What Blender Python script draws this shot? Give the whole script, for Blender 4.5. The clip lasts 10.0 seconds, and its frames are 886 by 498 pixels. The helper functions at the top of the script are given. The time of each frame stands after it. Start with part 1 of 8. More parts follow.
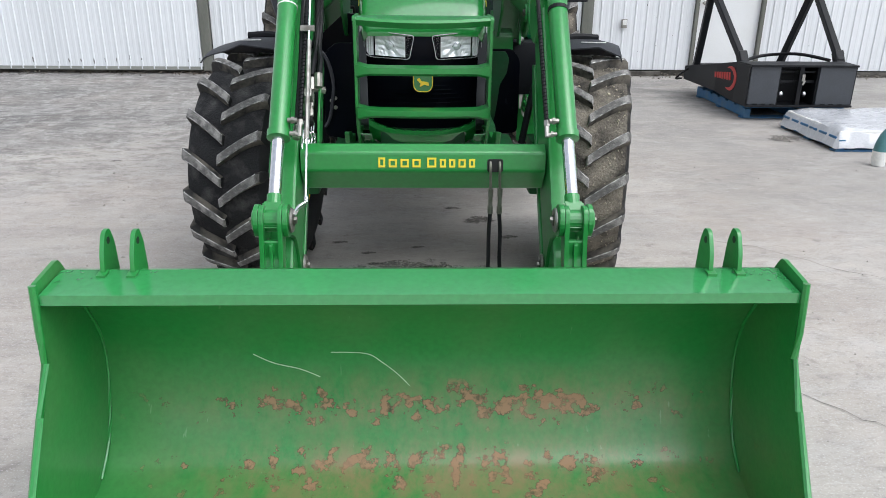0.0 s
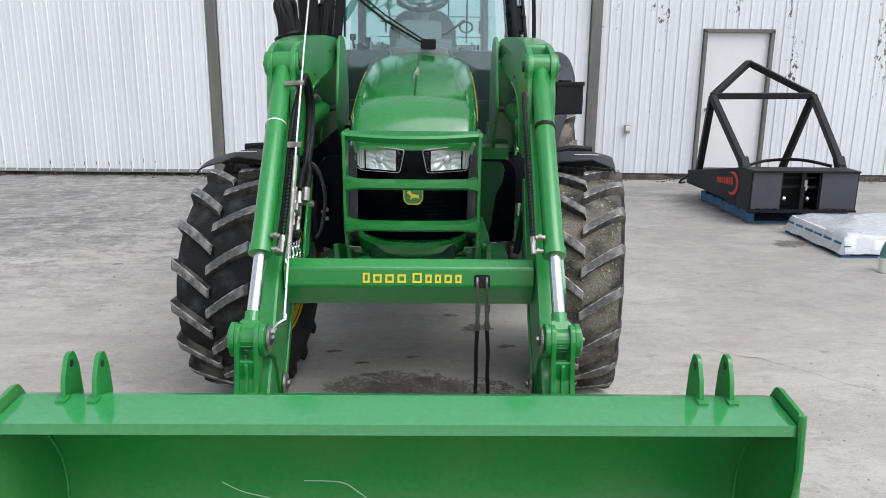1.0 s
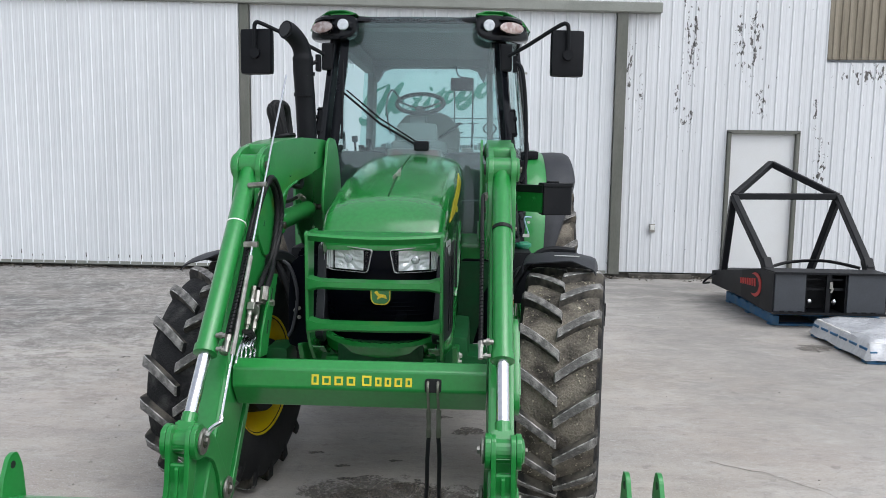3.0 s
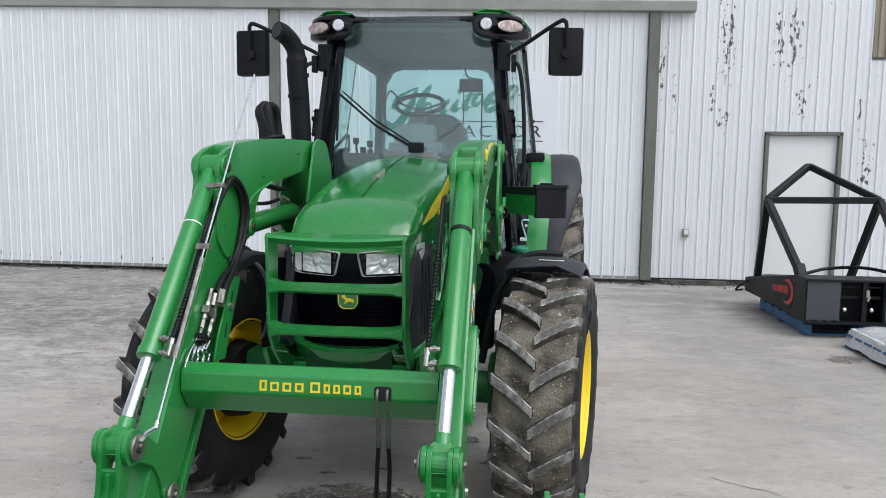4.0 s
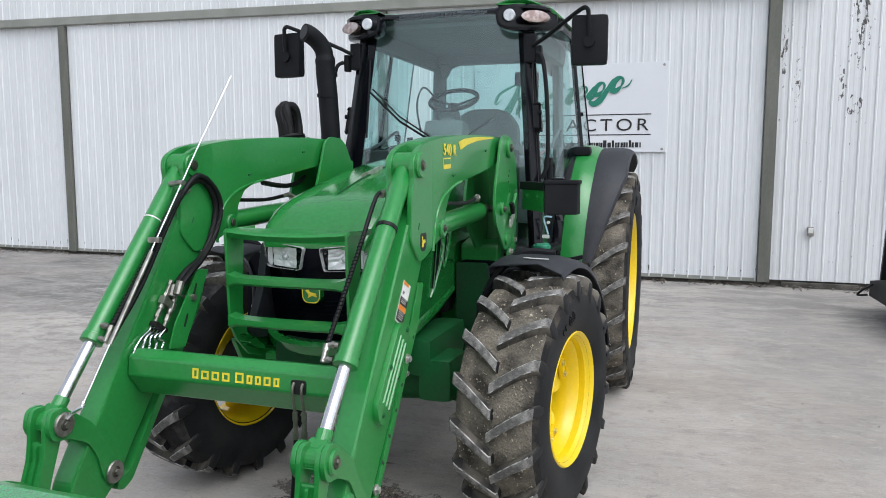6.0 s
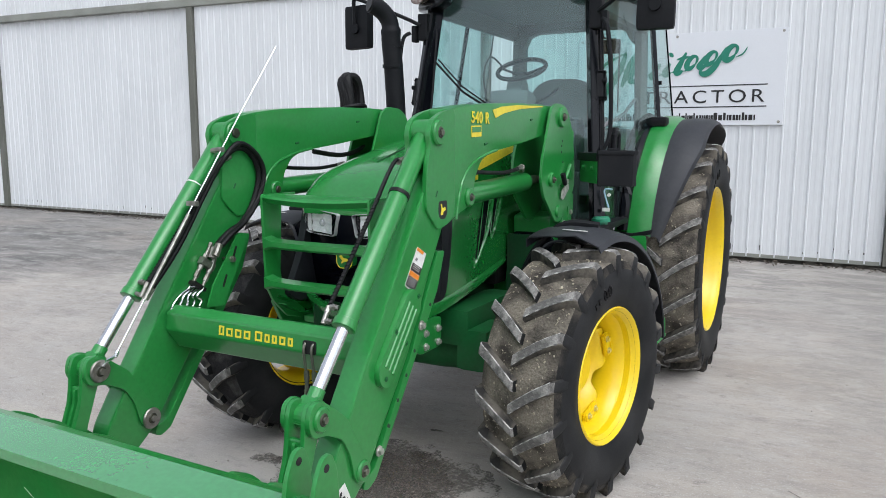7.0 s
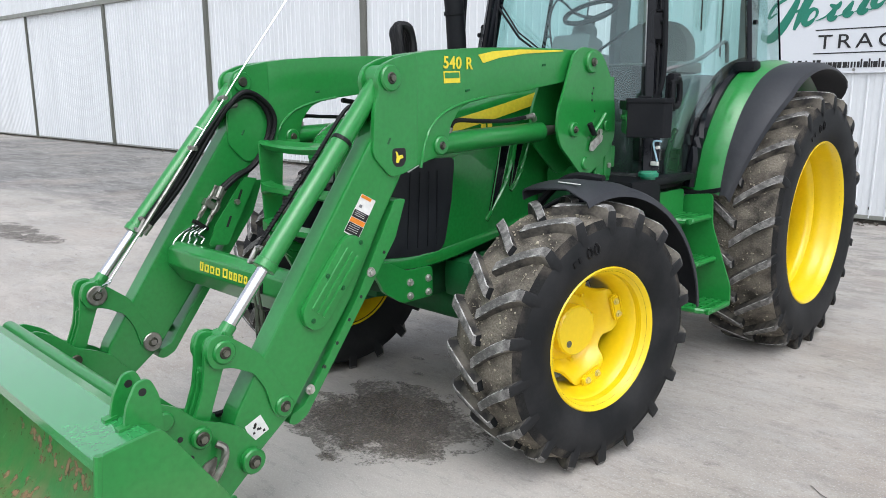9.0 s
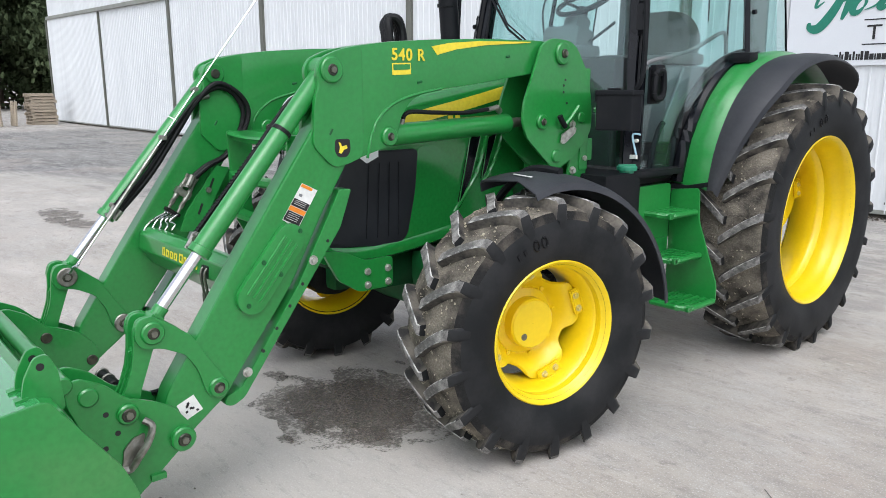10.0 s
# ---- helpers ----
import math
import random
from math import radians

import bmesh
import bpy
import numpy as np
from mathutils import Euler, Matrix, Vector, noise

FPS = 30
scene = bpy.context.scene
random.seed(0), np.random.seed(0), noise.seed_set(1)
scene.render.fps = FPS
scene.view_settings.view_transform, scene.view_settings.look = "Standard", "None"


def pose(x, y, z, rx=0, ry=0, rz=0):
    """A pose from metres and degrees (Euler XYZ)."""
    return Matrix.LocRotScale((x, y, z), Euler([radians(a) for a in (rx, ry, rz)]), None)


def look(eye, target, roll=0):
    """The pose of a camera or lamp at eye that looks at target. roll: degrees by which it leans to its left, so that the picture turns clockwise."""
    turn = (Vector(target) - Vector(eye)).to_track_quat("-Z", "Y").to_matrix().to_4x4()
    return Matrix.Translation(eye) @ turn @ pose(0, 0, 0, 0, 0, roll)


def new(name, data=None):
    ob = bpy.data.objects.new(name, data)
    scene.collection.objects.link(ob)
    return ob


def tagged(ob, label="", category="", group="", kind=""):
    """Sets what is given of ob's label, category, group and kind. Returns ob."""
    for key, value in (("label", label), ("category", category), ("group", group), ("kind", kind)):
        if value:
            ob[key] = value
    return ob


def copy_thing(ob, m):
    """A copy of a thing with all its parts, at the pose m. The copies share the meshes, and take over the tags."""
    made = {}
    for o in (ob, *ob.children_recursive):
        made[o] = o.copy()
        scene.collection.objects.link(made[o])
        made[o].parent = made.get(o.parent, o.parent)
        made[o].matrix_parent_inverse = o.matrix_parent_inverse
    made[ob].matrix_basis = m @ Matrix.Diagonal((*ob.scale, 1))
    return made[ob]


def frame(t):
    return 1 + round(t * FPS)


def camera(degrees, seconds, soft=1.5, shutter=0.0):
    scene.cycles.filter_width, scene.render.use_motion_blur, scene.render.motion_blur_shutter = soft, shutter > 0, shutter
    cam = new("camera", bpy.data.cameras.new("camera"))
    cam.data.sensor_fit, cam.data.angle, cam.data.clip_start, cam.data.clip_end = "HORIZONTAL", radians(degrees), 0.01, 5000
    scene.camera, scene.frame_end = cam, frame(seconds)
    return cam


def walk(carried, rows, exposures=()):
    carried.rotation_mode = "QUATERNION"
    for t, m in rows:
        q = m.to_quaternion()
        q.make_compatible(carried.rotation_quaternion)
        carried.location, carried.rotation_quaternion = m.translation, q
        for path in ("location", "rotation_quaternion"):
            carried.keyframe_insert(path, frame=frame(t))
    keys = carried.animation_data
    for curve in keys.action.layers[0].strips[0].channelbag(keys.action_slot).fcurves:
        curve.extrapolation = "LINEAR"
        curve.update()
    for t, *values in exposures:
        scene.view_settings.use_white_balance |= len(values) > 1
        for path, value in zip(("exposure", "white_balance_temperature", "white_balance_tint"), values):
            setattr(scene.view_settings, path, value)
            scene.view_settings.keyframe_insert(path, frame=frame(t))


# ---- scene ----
cam = camera(61.6, 10.0, 0.9)
PATH = [
    (0, (-0.078, 0.188, 1.51), (-0.015, 2.055, 0.794), 0.6),
    (0.5, (-0.049, 0.26, 1.532), (-0.001, 2.17, 0.94), 0.5),
    (1, (0.015, 0.269, 1.557), (0.045, 2.213, 1.088), 0.6),
    (1.5, (0.09, 0.257, 1.573), (0.095, 2.224, 1.212), 0.7),
    (2, (0.177, 0.242, 1.581), (0.156, 2.221, 1.296), 0.8),
    (2.5, (0.242, 0.251, 1.581), (0.194, 2.236, 1.341), 0.8),
    (4, (0.639, 0.435, 1.565), (0.415, 2.411, 1.357), 0.7),
    (4.5, (0.85, 0.433, 1.575), (0.545, 2.398, 1.363), 0.5),
    (5, (0.991, 0.528, 1.561), (0.591, 2.476, 1.349), 0.3),
    (6.5, (1.58, 0.688, 1.567), (0.808, 2.517, 1.324), 0.1),
    (7, (1.732, 0.795, 1.536), (0.8, 2.542, 1.252), 0.2),
    (7.5, (1.926, 0.922, 1.53), (0.846, 2.573, 1.205), 0.3),
    (8, (2.193, 1.013, 1.518), (0.996, 2.574, 1.158), 0.3),
    (8.5, (2.34, 1.148, 1.508), (1.05, 2.627, 1.122), 0.1),
    (9, (2.434, 1.342, 1.508), (1.077, 2.755, 1.106), -0.1),
    (9.5, (2.595, 1.502, 1.493), (1.176, 2.85, 1.082), -0.1),
    (10, (2.762, 1.646, 1.506), (1.289, 2.932, 1.084), 0.0),
]
EXPOSURES = [(0, 0.33, 6280, 10), (2.5, 0.10, 6280, 10), (4.5, 0.10, 6280, 10), (6.5, 0.10, 6280, 10), (8.5, 0.22, 6280, 10), (10, 0.30, 6280, 10)]
walk(cam, [(t, look(eye, target, roll)) for t, eye, target, roll in PATH], EXPOSURES)

# ---- light ----
world = bpy.data.worlds.new("overcast_sky")
scene.world = world
world.use_nodes = True
wn, wl = world.node_tree.nodes, world.node_tree.links
sky = wn.new("ShaderNodeTexSky")
sky.sky_type = "NISHITA"
sky.sun_disc = False
sky.sun_elevation, sky.sun_rotation = radians(58), radians(129)
sky.air_density, sky.dust_density, sky.ozone_density = 1.0, 2.5, 1.0
cloud = wn.new("ShaderNodeHueSaturation")
cloud.inputs["Saturation"].default_value, cloud.inputs["Value"].default_value = 0.30, 1.4
wl.new(sky.outputs["Color"], cloud.inputs["Color"])
wl.new(cloud.outputs["Color"], wn["Background"].inputs["Color"])
wn["Background"].inputs["Strength"].default_value = 0.15
sun = new("sun", bpy.data.lights.new("sun", "SUN"))
sun.data.energy, sun.data.angle, sun.data.color = 1.3, radians(60), (0.97, 0.985, 1.0)
sun.matrix_world = look((3.7, -2.95, 7.6), (0.0, 0.0, 0.0))

# ---- materials ----


def material(name, colour, rough=0.5, metal=0.0, second=None, amount=0.5, scale=6.0, grain=60.0, bump=0.0, bump_scale=80.0, coat=0.0, stretch=(1, 1, 1), contrast=(0.4, 0.65), rough_var=0.08, shine=0.5, speck=0.35):
    """A principled surface with variation at two scales and fine relief."""
    m = bpy.data.materials.new(name)
    m.use_nodes = True
    n, l = m.node_tree.nodes, m.node_tree.links
    b = n["Principled BSDF"]
    tc = n.new("ShaderNodeTexCoord")
    mp = n.new("ShaderNodeMapping")
    mp.inputs["Scale"].default_value = stretch
    l.new(tc.outputs["Object"], mp.inputs["Vector"])
    big = n.new("ShaderNodeTexNoise")
    big.inputs["Scale"].default_value, big.inputs["Detail"].default_value = scale, 6
    l.new(mp.outputs["Vector"], big.inputs["Vector"])
    fine = n.new("ShaderNodeTexNoise")
    fine.inputs["Scale"].default_value, fine.inputs["Detail"].default_value = grain, 3
    l.new(mp.outputs["Vector"], fine.inputs["Vector"])
    ramp = n.new("ShaderNodeMapRange")
    ramp.inputs["From Min"].default_value, ramp.inputs["From Max"].default_value = contrast
    ramp.inputs["To Max"].default_value = amount
    l.new(big.outputs["Fac"], ramp.inputs["Value"])
    mix = n.new("ShaderNodeMix")
    mix.data_type = "RGBA"
    mix.inputs["A"].default_value = (*colour, 1)
    mix.inputs["B"].default_value = (*(second or [c * 0.8 for c in colour]), 1)
    l.new(ramp.outputs["Result"], mix.inputs["Factor"])
    mul = n.new("ShaderNodeMix")
    mul.data_type, mul.blend_type = "RGBA", "MULTIPLY"
    mul.inputs["Factor"].default_value = speck
    gr = n.new("ShaderNodeMapRange")
    gr.inputs["From Min"].default_value, gr.inputs["From Max"].default_value = 0.3, 0.7
    gr.inputs["To Min"].default_value, gr.inputs["To Max"].default_value = 0.65, 1.1
    l.new(fine.outputs["Fac"], gr.inputs["Value"])
    l.new(mix.outputs["Result"], mul.inputs["A"])
    l.new(gr.outputs["Result"], mul.inputs["B"])
    l.new(mul.outputs["Result"], b.inputs["Base Color"])
    rr = n.new("ShaderNodeMapRange")
    rr.inputs["To Min"].default_value, rr.inputs["To Max"].default_value = max(0.02, rough - rough_var), min(1, rough + rough_var)
    l.new(big.outputs["Fac"], rr.inputs["Value"])
    l.new(rr.outputs["Result"], b.inputs["Roughness"])
    b.inputs["Metallic"].default_value = metal
    b.inputs["Specular IOR Level"].default_value = shine
    b.inputs["Coat Weight"].default_value = coat
    b.inputs["Coat Roughness"].default_value, b.inputs["Coat IOR"].default_value = 0.11, 1.6
    if bump:
        rel = n.new("ShaderNodeTexNoise")
        rel.inputs["Scale"].default_value, rel.inputs["Detail"].default_value = bump_scale, 4
        l.new(tc.outputs["Object"], rel.inputs["Vector"])
        bp = n.new("ShaderNodeBump")
        bp.inputs["Strength"].default_value, bp.inputs["Distance"].default_value = bump, 0.01
        l.new(rel.outputs["Fac"], bp.inputs["Height"])
        l.new(bp.outputs["Normal"], b.inputs["Normal"])
    return m


GREEN = material("green_paint", (0.016, 0.215, 0.039), 0.30, second=(0.024, 0.230, 0.050), amount=0.6, scale=3, coat=0.35, bump=0.03, bump_scale=30, rough_var=0.05)
HOOD_GREEN = material("polished_green_paint", (0.014, 0.195, 0.034), 0.16, second=(0.017, 0.205, 0.039), amount=0.5, scale=2, coat=0.6, shine=0.5, rough_var=0.02)
# dusty green, also dimmed so that shade under the tractor sits in the colour
DARK_GREEN = material("dusty_shaded_green_paint", (0.008, 0.105, 0.028), 0.5, shine=0.3, second=(0.026, 0.08, 0.036), amount=0.5, scale=9)
# GREEN darkened further: shade beside and under the engine put into the colour
SHADED_GREEN = material("shaded_green_casting", (0.006, 0.060, 0.019), 0.6, shine=0.25, second=(0.020, 0.045, 0.022), amount=0.7, scale=8)
YELLOW = material("yellow_paint", (0.80, 0.58, 0.003), 0.34, second=(0.76, 0.54, 0.005), amount=0.6, scale=5, coat=0.25, speck=0.12)
DECAL_YELLOW = material("yellow_decal", (0.80, 0.66, 0.04), 0.4)
BLACK = material("black_plastic", (0.008, 0.009, 0.011), 0.5, shine=0.15, second=(0.018, 0.018, 0.020), amount=0.5, scale=5, bump=0.05, bump_scale=250)
FENDER_BLACK = material("dusty_black_plastic", (0.026, 0.028, 0.034), 0.55, shine=0.35, second=(0.05, 0.052, 0.057), amount=0.6, scale=4, bump=0.06, bump_scale=300)
GLOSS_BLACK = material("gloss_black_plastic", (0.003, 0.004, 0.006), 0.18, shine=0.2, second=(0.008, 0.008, 0.011), amount=0.5, coat=0.05)
FASCIA = material("deep_black_plastic", (0.002, 0.0025, 0.005), 0.25, shine=0.08, second=(0.004, 0.005, 0.009), amount=0.5)
SCREEN = material("black_screen_mesh", (0.014, 0.016, 0.019), 0.40, shine=0.3, second=(0.026, 0.029, 0.033), amount=0.6, scale=6, grain=300, speck=0.6)
REFLECTOR = material("lamp_reflector", (0.80, 0.81, 0.83), 0.32, metal=0.35, second=(0.62, 0.63, 0.65), amount=0.6, scale=60, rough_var=0.10, speck=0.2)
ENGINE = material("grimy_engine_metal", (0.006, 0.007, 0.007), 0.65, shine=0.2, second=(0.02, 0.019, 0.017), amount=0.7, scale=14)
HOSE = material("black_rubber_hose", (0.006, 0.006, 0.007), 0.5, shine=0.25, bump=0.15, bump_scale=200)
SIDEWALL = material("tyre_rubber", (0.010, 0.011, 0.012), 0.62, shine=0.2, second=(0.034, 0.034, 0.035), amount=0.6, scale=5, bump=0.06, bump_scale=180)
TREAD = material("muddy_tyre_tread", (0.060, 0.054, 0.047), 0.92, shine=0.15, second=(0.265, 0.236, 0.192), amount=0.9, scale=9, grain=150, bump=0.9, bump_scale=90, contrast=(0.34, 0.62), speck=1.0)
STRAW = material("dry_straw", (0.46, 0.41, 0.31), 0.9, second=(0.24, 0.21, 0.16), amount=0.8, scale=30)
MUDDY_RUBBER = material("mud_smeared_rubber", (0.016, 0.016, 0.016), 0.80, shine=0.18, second=(0.115, 0.100, 0.082), amount=0.8, scale=10, grain=140, bump=0.4, bump_scale=110, contrast=(0.48, 0.74), speck=0.8)
TAN = material("tan_seat_skirt", (0.20, 0.165, 0.10), 0.9, second=(0.13, 0.11, 0.07), bump=0.2, bump_scale=200)
TREAD_CLEAN = material("worn_black_tread", (0.020, 0.020, 0.021), 0.85, shine=0.25, second=(0.10, 0.098, 0.094), amount=0.8, scale=11, grain=160, bump=0.7, bump_scale=120, contrast=(0.50, 0.74), speck=0.9)
LUG_SIDE = material("dusty_lug_side", (0.040, 0.039, 0.038), 0.9, shine=0.15, second=(0.16, 0.145, 0.122), amount=0.9, scale=16, grain=120, bump=0.35, bump_scale=150)
LUG = material("worn_tyre_lug", (0.125, 0.122, 0.117), 0.9, shine=0.15, second=(0.31, 0.30, 0.285), amount=0.9, scale=34, grain=190, bump=0.5, bump_scale=150, speck=0.8)
LUG_EDGE = material("scuffed_lug_edge", (0.52, 0.51, 0.49), 0.85, shine=0.25, second=(0.12, 0.12, 0.12), amount=0.95, scale=36, contrast=(0.42, 0.60), grain=160, bump=0.3, bump_scale=150)
STEEL_YELLOW = material("painted_bolt", (0.62, 0.52, 0.12), 0.45, second=(0.5, 0.45, 0.3), amount=0.6, scale=40)
CHROME = material("chromed_rod", (0.75, 0.76, 0.78), 0.16, metal=1.0, second=(0.6, 0.6, 0.6), rough_var=0.04)
ZINC = material("zinc_plated_steel", (0.40, 0.39, 0.36), 0.46, metal=0.95, second=(0.20, 0.19, 0.165), amount=0.8, scale=28)
BOLT_ZINC = material("bright_zinc_bolt", (0.58, 0.58, 0.54), 0.36, metal=0.6, second=(0.30, 0.29, 0.25), amount=0.8, scale=40)
STEEL = material("worn_bolt_steel", (0.26, 0.26, 0.22), 0.45, metal=0.9, second=(0.11, 0.11, 0.08), scale=30)
LENS = material("headlight_lens", (0.72, 0.74, 0.77), 0.2, metal=0.35, second=(0.38, 0.39, 0.41), amount=0.8, scale=30, grain=160, coat=0.8)
AMBER = material("lamp_lens_clear_amber", (0.30, 0.20, 0.18), 0.15, metal=0.5, second=(0.55, 0.48, 0.46), amount=0.8, scale=30, coat=0.8)
CABTRIM = material("grey_cab_trim", (0.20, 0.205, 0.21), 0.7, second=(0.21, 0.21, 0.21), bump=0.05, bump_scale=200)
CABDARK = material("dark_cab_trim", (0.050, 0.051, 0.052), 0.65, shine=0.3)
SEAT = material("grey_seat_fabric", (0.23, 0.23, 0.225), 0.9, second=(0.16, 0.16, 0.158), bump=0.2, bump_scale=300)
LINER = material("grey_roof_liner", (0.27, 0.285, 0.295), 0.9, second=(0.21, 0.22, 0.23), amount=0.5, scale=4)
STICKER = material("white_sticker", (0.78, 0.78, 0.75), 0.45)
INK = material("black_ink", (0.012, 0.012, 0.013), 0.5)
ORANGE = material("orange_sticker", (0.80, 0.25, 0.02), 0.45)
TEAL = material("teal_cap_plastic", (0.02, 0.24, 0.13), 0.4)
BLUE = material("pale_blue_strap", (0.40, 0.62, 0.74), 0.4)
MIRROR = material("mirror_glass", (0.8, 0.8, 0.8), 0.03, metal=1.0, rough_var=0.01)
WALL_WHITE = material("white_painted_steel", (0.70, 0.72, 0.735), 0.5, speck=0.12, second=(0.60, 0.62, 0.635), amount=0.6, scale=1.2, grain=30, stretch=(1.5, 1, 0.25))
POST = material("grey_green_steel", (0.115, 0.12, 0.10), 0.6, second=(0.17, 0.17, 0.15), amount=0.6, scale=5, stretch=(1, 1, 0.3))
TRACK = material("pale_grey_track_steel", (0.27, 0.28, 0.25), 0.55, second=(0.20, 0.21, 0.185), amount=0.6, scale=3)
# dirt colour; on the sill it also carries the wall-foot gap's shade
KICK = material("dirty_dark_sill", (0.05, 0.046, 0.04), 0.9, second=(0.16, 0.15, 0.13), amount=0.7, scale=6)
DOOR_WHITE = material("white_door_paint", (0.70, 0.71, 0.71), 0.45, speck=0.08, second=(0.66, 0.66, 0.64), amount=0.5, scale=2)
FIBRE = material("weathered_translucent_panel", (0.22, 0.19, 0.14), 0.7, second=(0.34, 0.30, 0.23), amount=0.8, scale=3, stretch=(3, 1, 0.3))
SIGN_WHITE = material("white_sign_panel", (0.66, 0.68, 0.71), 0.4, speck=0.05, second=(0.69, 0.71, 0.74), amount=0.5, scale=2)
SIGN_GREEN = material("green_sign_vinyl", (0.012, 0.20, 0.13), 0.4)
IMPL = material("black_powder_coat", (0.007, 0.008, 0.010), 0.5, shine=0.22, second=(0.016, 0.016, 0.018), amount=0.5, scale=6)
IMPL_GREY = material("dark_grey_steel_door", (0.050, 0.056, 0.066), 0.5, second=(0.042, 0.046, 0.053))
RED = material("red_decal", (0.45, 0.03, 0.025), 0.5)
GREASE = material("dark_grease", (0.016, 0.018, 0.012), 0.4, second=(0.06, 0.06, 0.035), amount=0.8, scale=40)
# glossy green, base lightened to carry the sky's brightness on the bucket top
FLANGE = material("shiny_skylit_green_paint", (0.030, 0.265, 0.070), 0.14, second=(0.040, 0.28, 0.085), amount=0.5, scale=5, coat=1.0, shine=0.8, bump=0.015, bump_scale=14, rough_var=0.05)
PALLET_BLUE = material("blue_painted_wood", (0.03, 0.13, 0.28), 0.75, second=(0.10, 0.17, 0.22), amount=0.6, scale=9)
PALLET_WOOD = material("weathered_wood", (0.40, 0.34, 0.26), 0.85, second=(0.22, 0.18, 0.14), amount=0.8, scale=6, stretch=(1, 6, 6))
BARK = material("bark", (0.06, 0.045, 0.032), 0.95, bump=0.6, bump_scale=20)
LEAF = material("leaf_green", (0.036, 0.056, 0.022), 0.8, shine=0.3, second=(0.075, 0.098, 0.045), amount=0.8, scale=0.6)
SCRATCH = material("scratched_pale_paint", (0.45, 0.60, 0.42), 0.6)
ROOF = material("roof_steel", (0.45, 0.46, 0.46), 0.5)


def glass(name, tint, rough=0.02, least=0.03):
    """A tinted pane that mirrors more towards grazing views."""
    m = bpy.data.materials.new(name)
    m.use_nodes = True
    n, l = m.node_tree.nodes, m.node_tree.links
    n.remove(n["Principled BSDF"])
    clear, shine, mix, lay = n.new("ShaderNodeBsdfTransparent"), n.new("ShaderNodeBsdfGlossy"), n.new("ShaderNodeMixShader"), n.new("ShaderNodeLayerWeight")
    clear.inputs["Color"].default_value = (*tint, 1)
    shine.inputs["Roughness"].default_value = rough
    power, gloss = n.new("ShaderNodeMath"), n.new("ShaderNodeMapRange")
    power.operation = "POWER"
    power.inputs[1].default_value = 4.0
    l.new(lay.outputs["Facing"], power.inputs[0])
    l.new(power.outputs[0], gloss.inputs["Value"])
    gloss.inputs["To Min"].default_value, gloss.inputs["To Max"].default_value = least, 0.55
    l.new(gloss.outputs["Result"], mix.inputs["Fac"])
    l.new(clear.outputs["BSDF"], mix.inputs[1])
    l.new(shine.outputs["BSDF"], mix.inputs[2])
    l.new(mix.outputs["Shader"], n["Material Output"].inputs["Surface"])
    return m


GLASS = glass("tinted_cab_glass", (0.82, 0.94, 0.93), least=0.075)
CLEAR = glass("clear_lamp_lens", (0.96, 0.97, 0.97))
WRAP = material("shrink_wrap_film", (0.55, 0.56, 0.58), 0.28, second=(0.36, 0.37, 0.39), amount=0.7, scale=10, stretch=(1, 3, 1), bump=0.5, bump_scale=14, coat=0.4)


def math_node(n, l, op, a, b):
    k = n.new("ShaderNodeMath")
    k.operation = op
    for i, v in enumerate((a, b)):
        if isinstance(v, (int, float)):
            k.inputs[i].default_value = v
        else:
            l.new(v, k.inputs[i])
    return k.outputs[0]


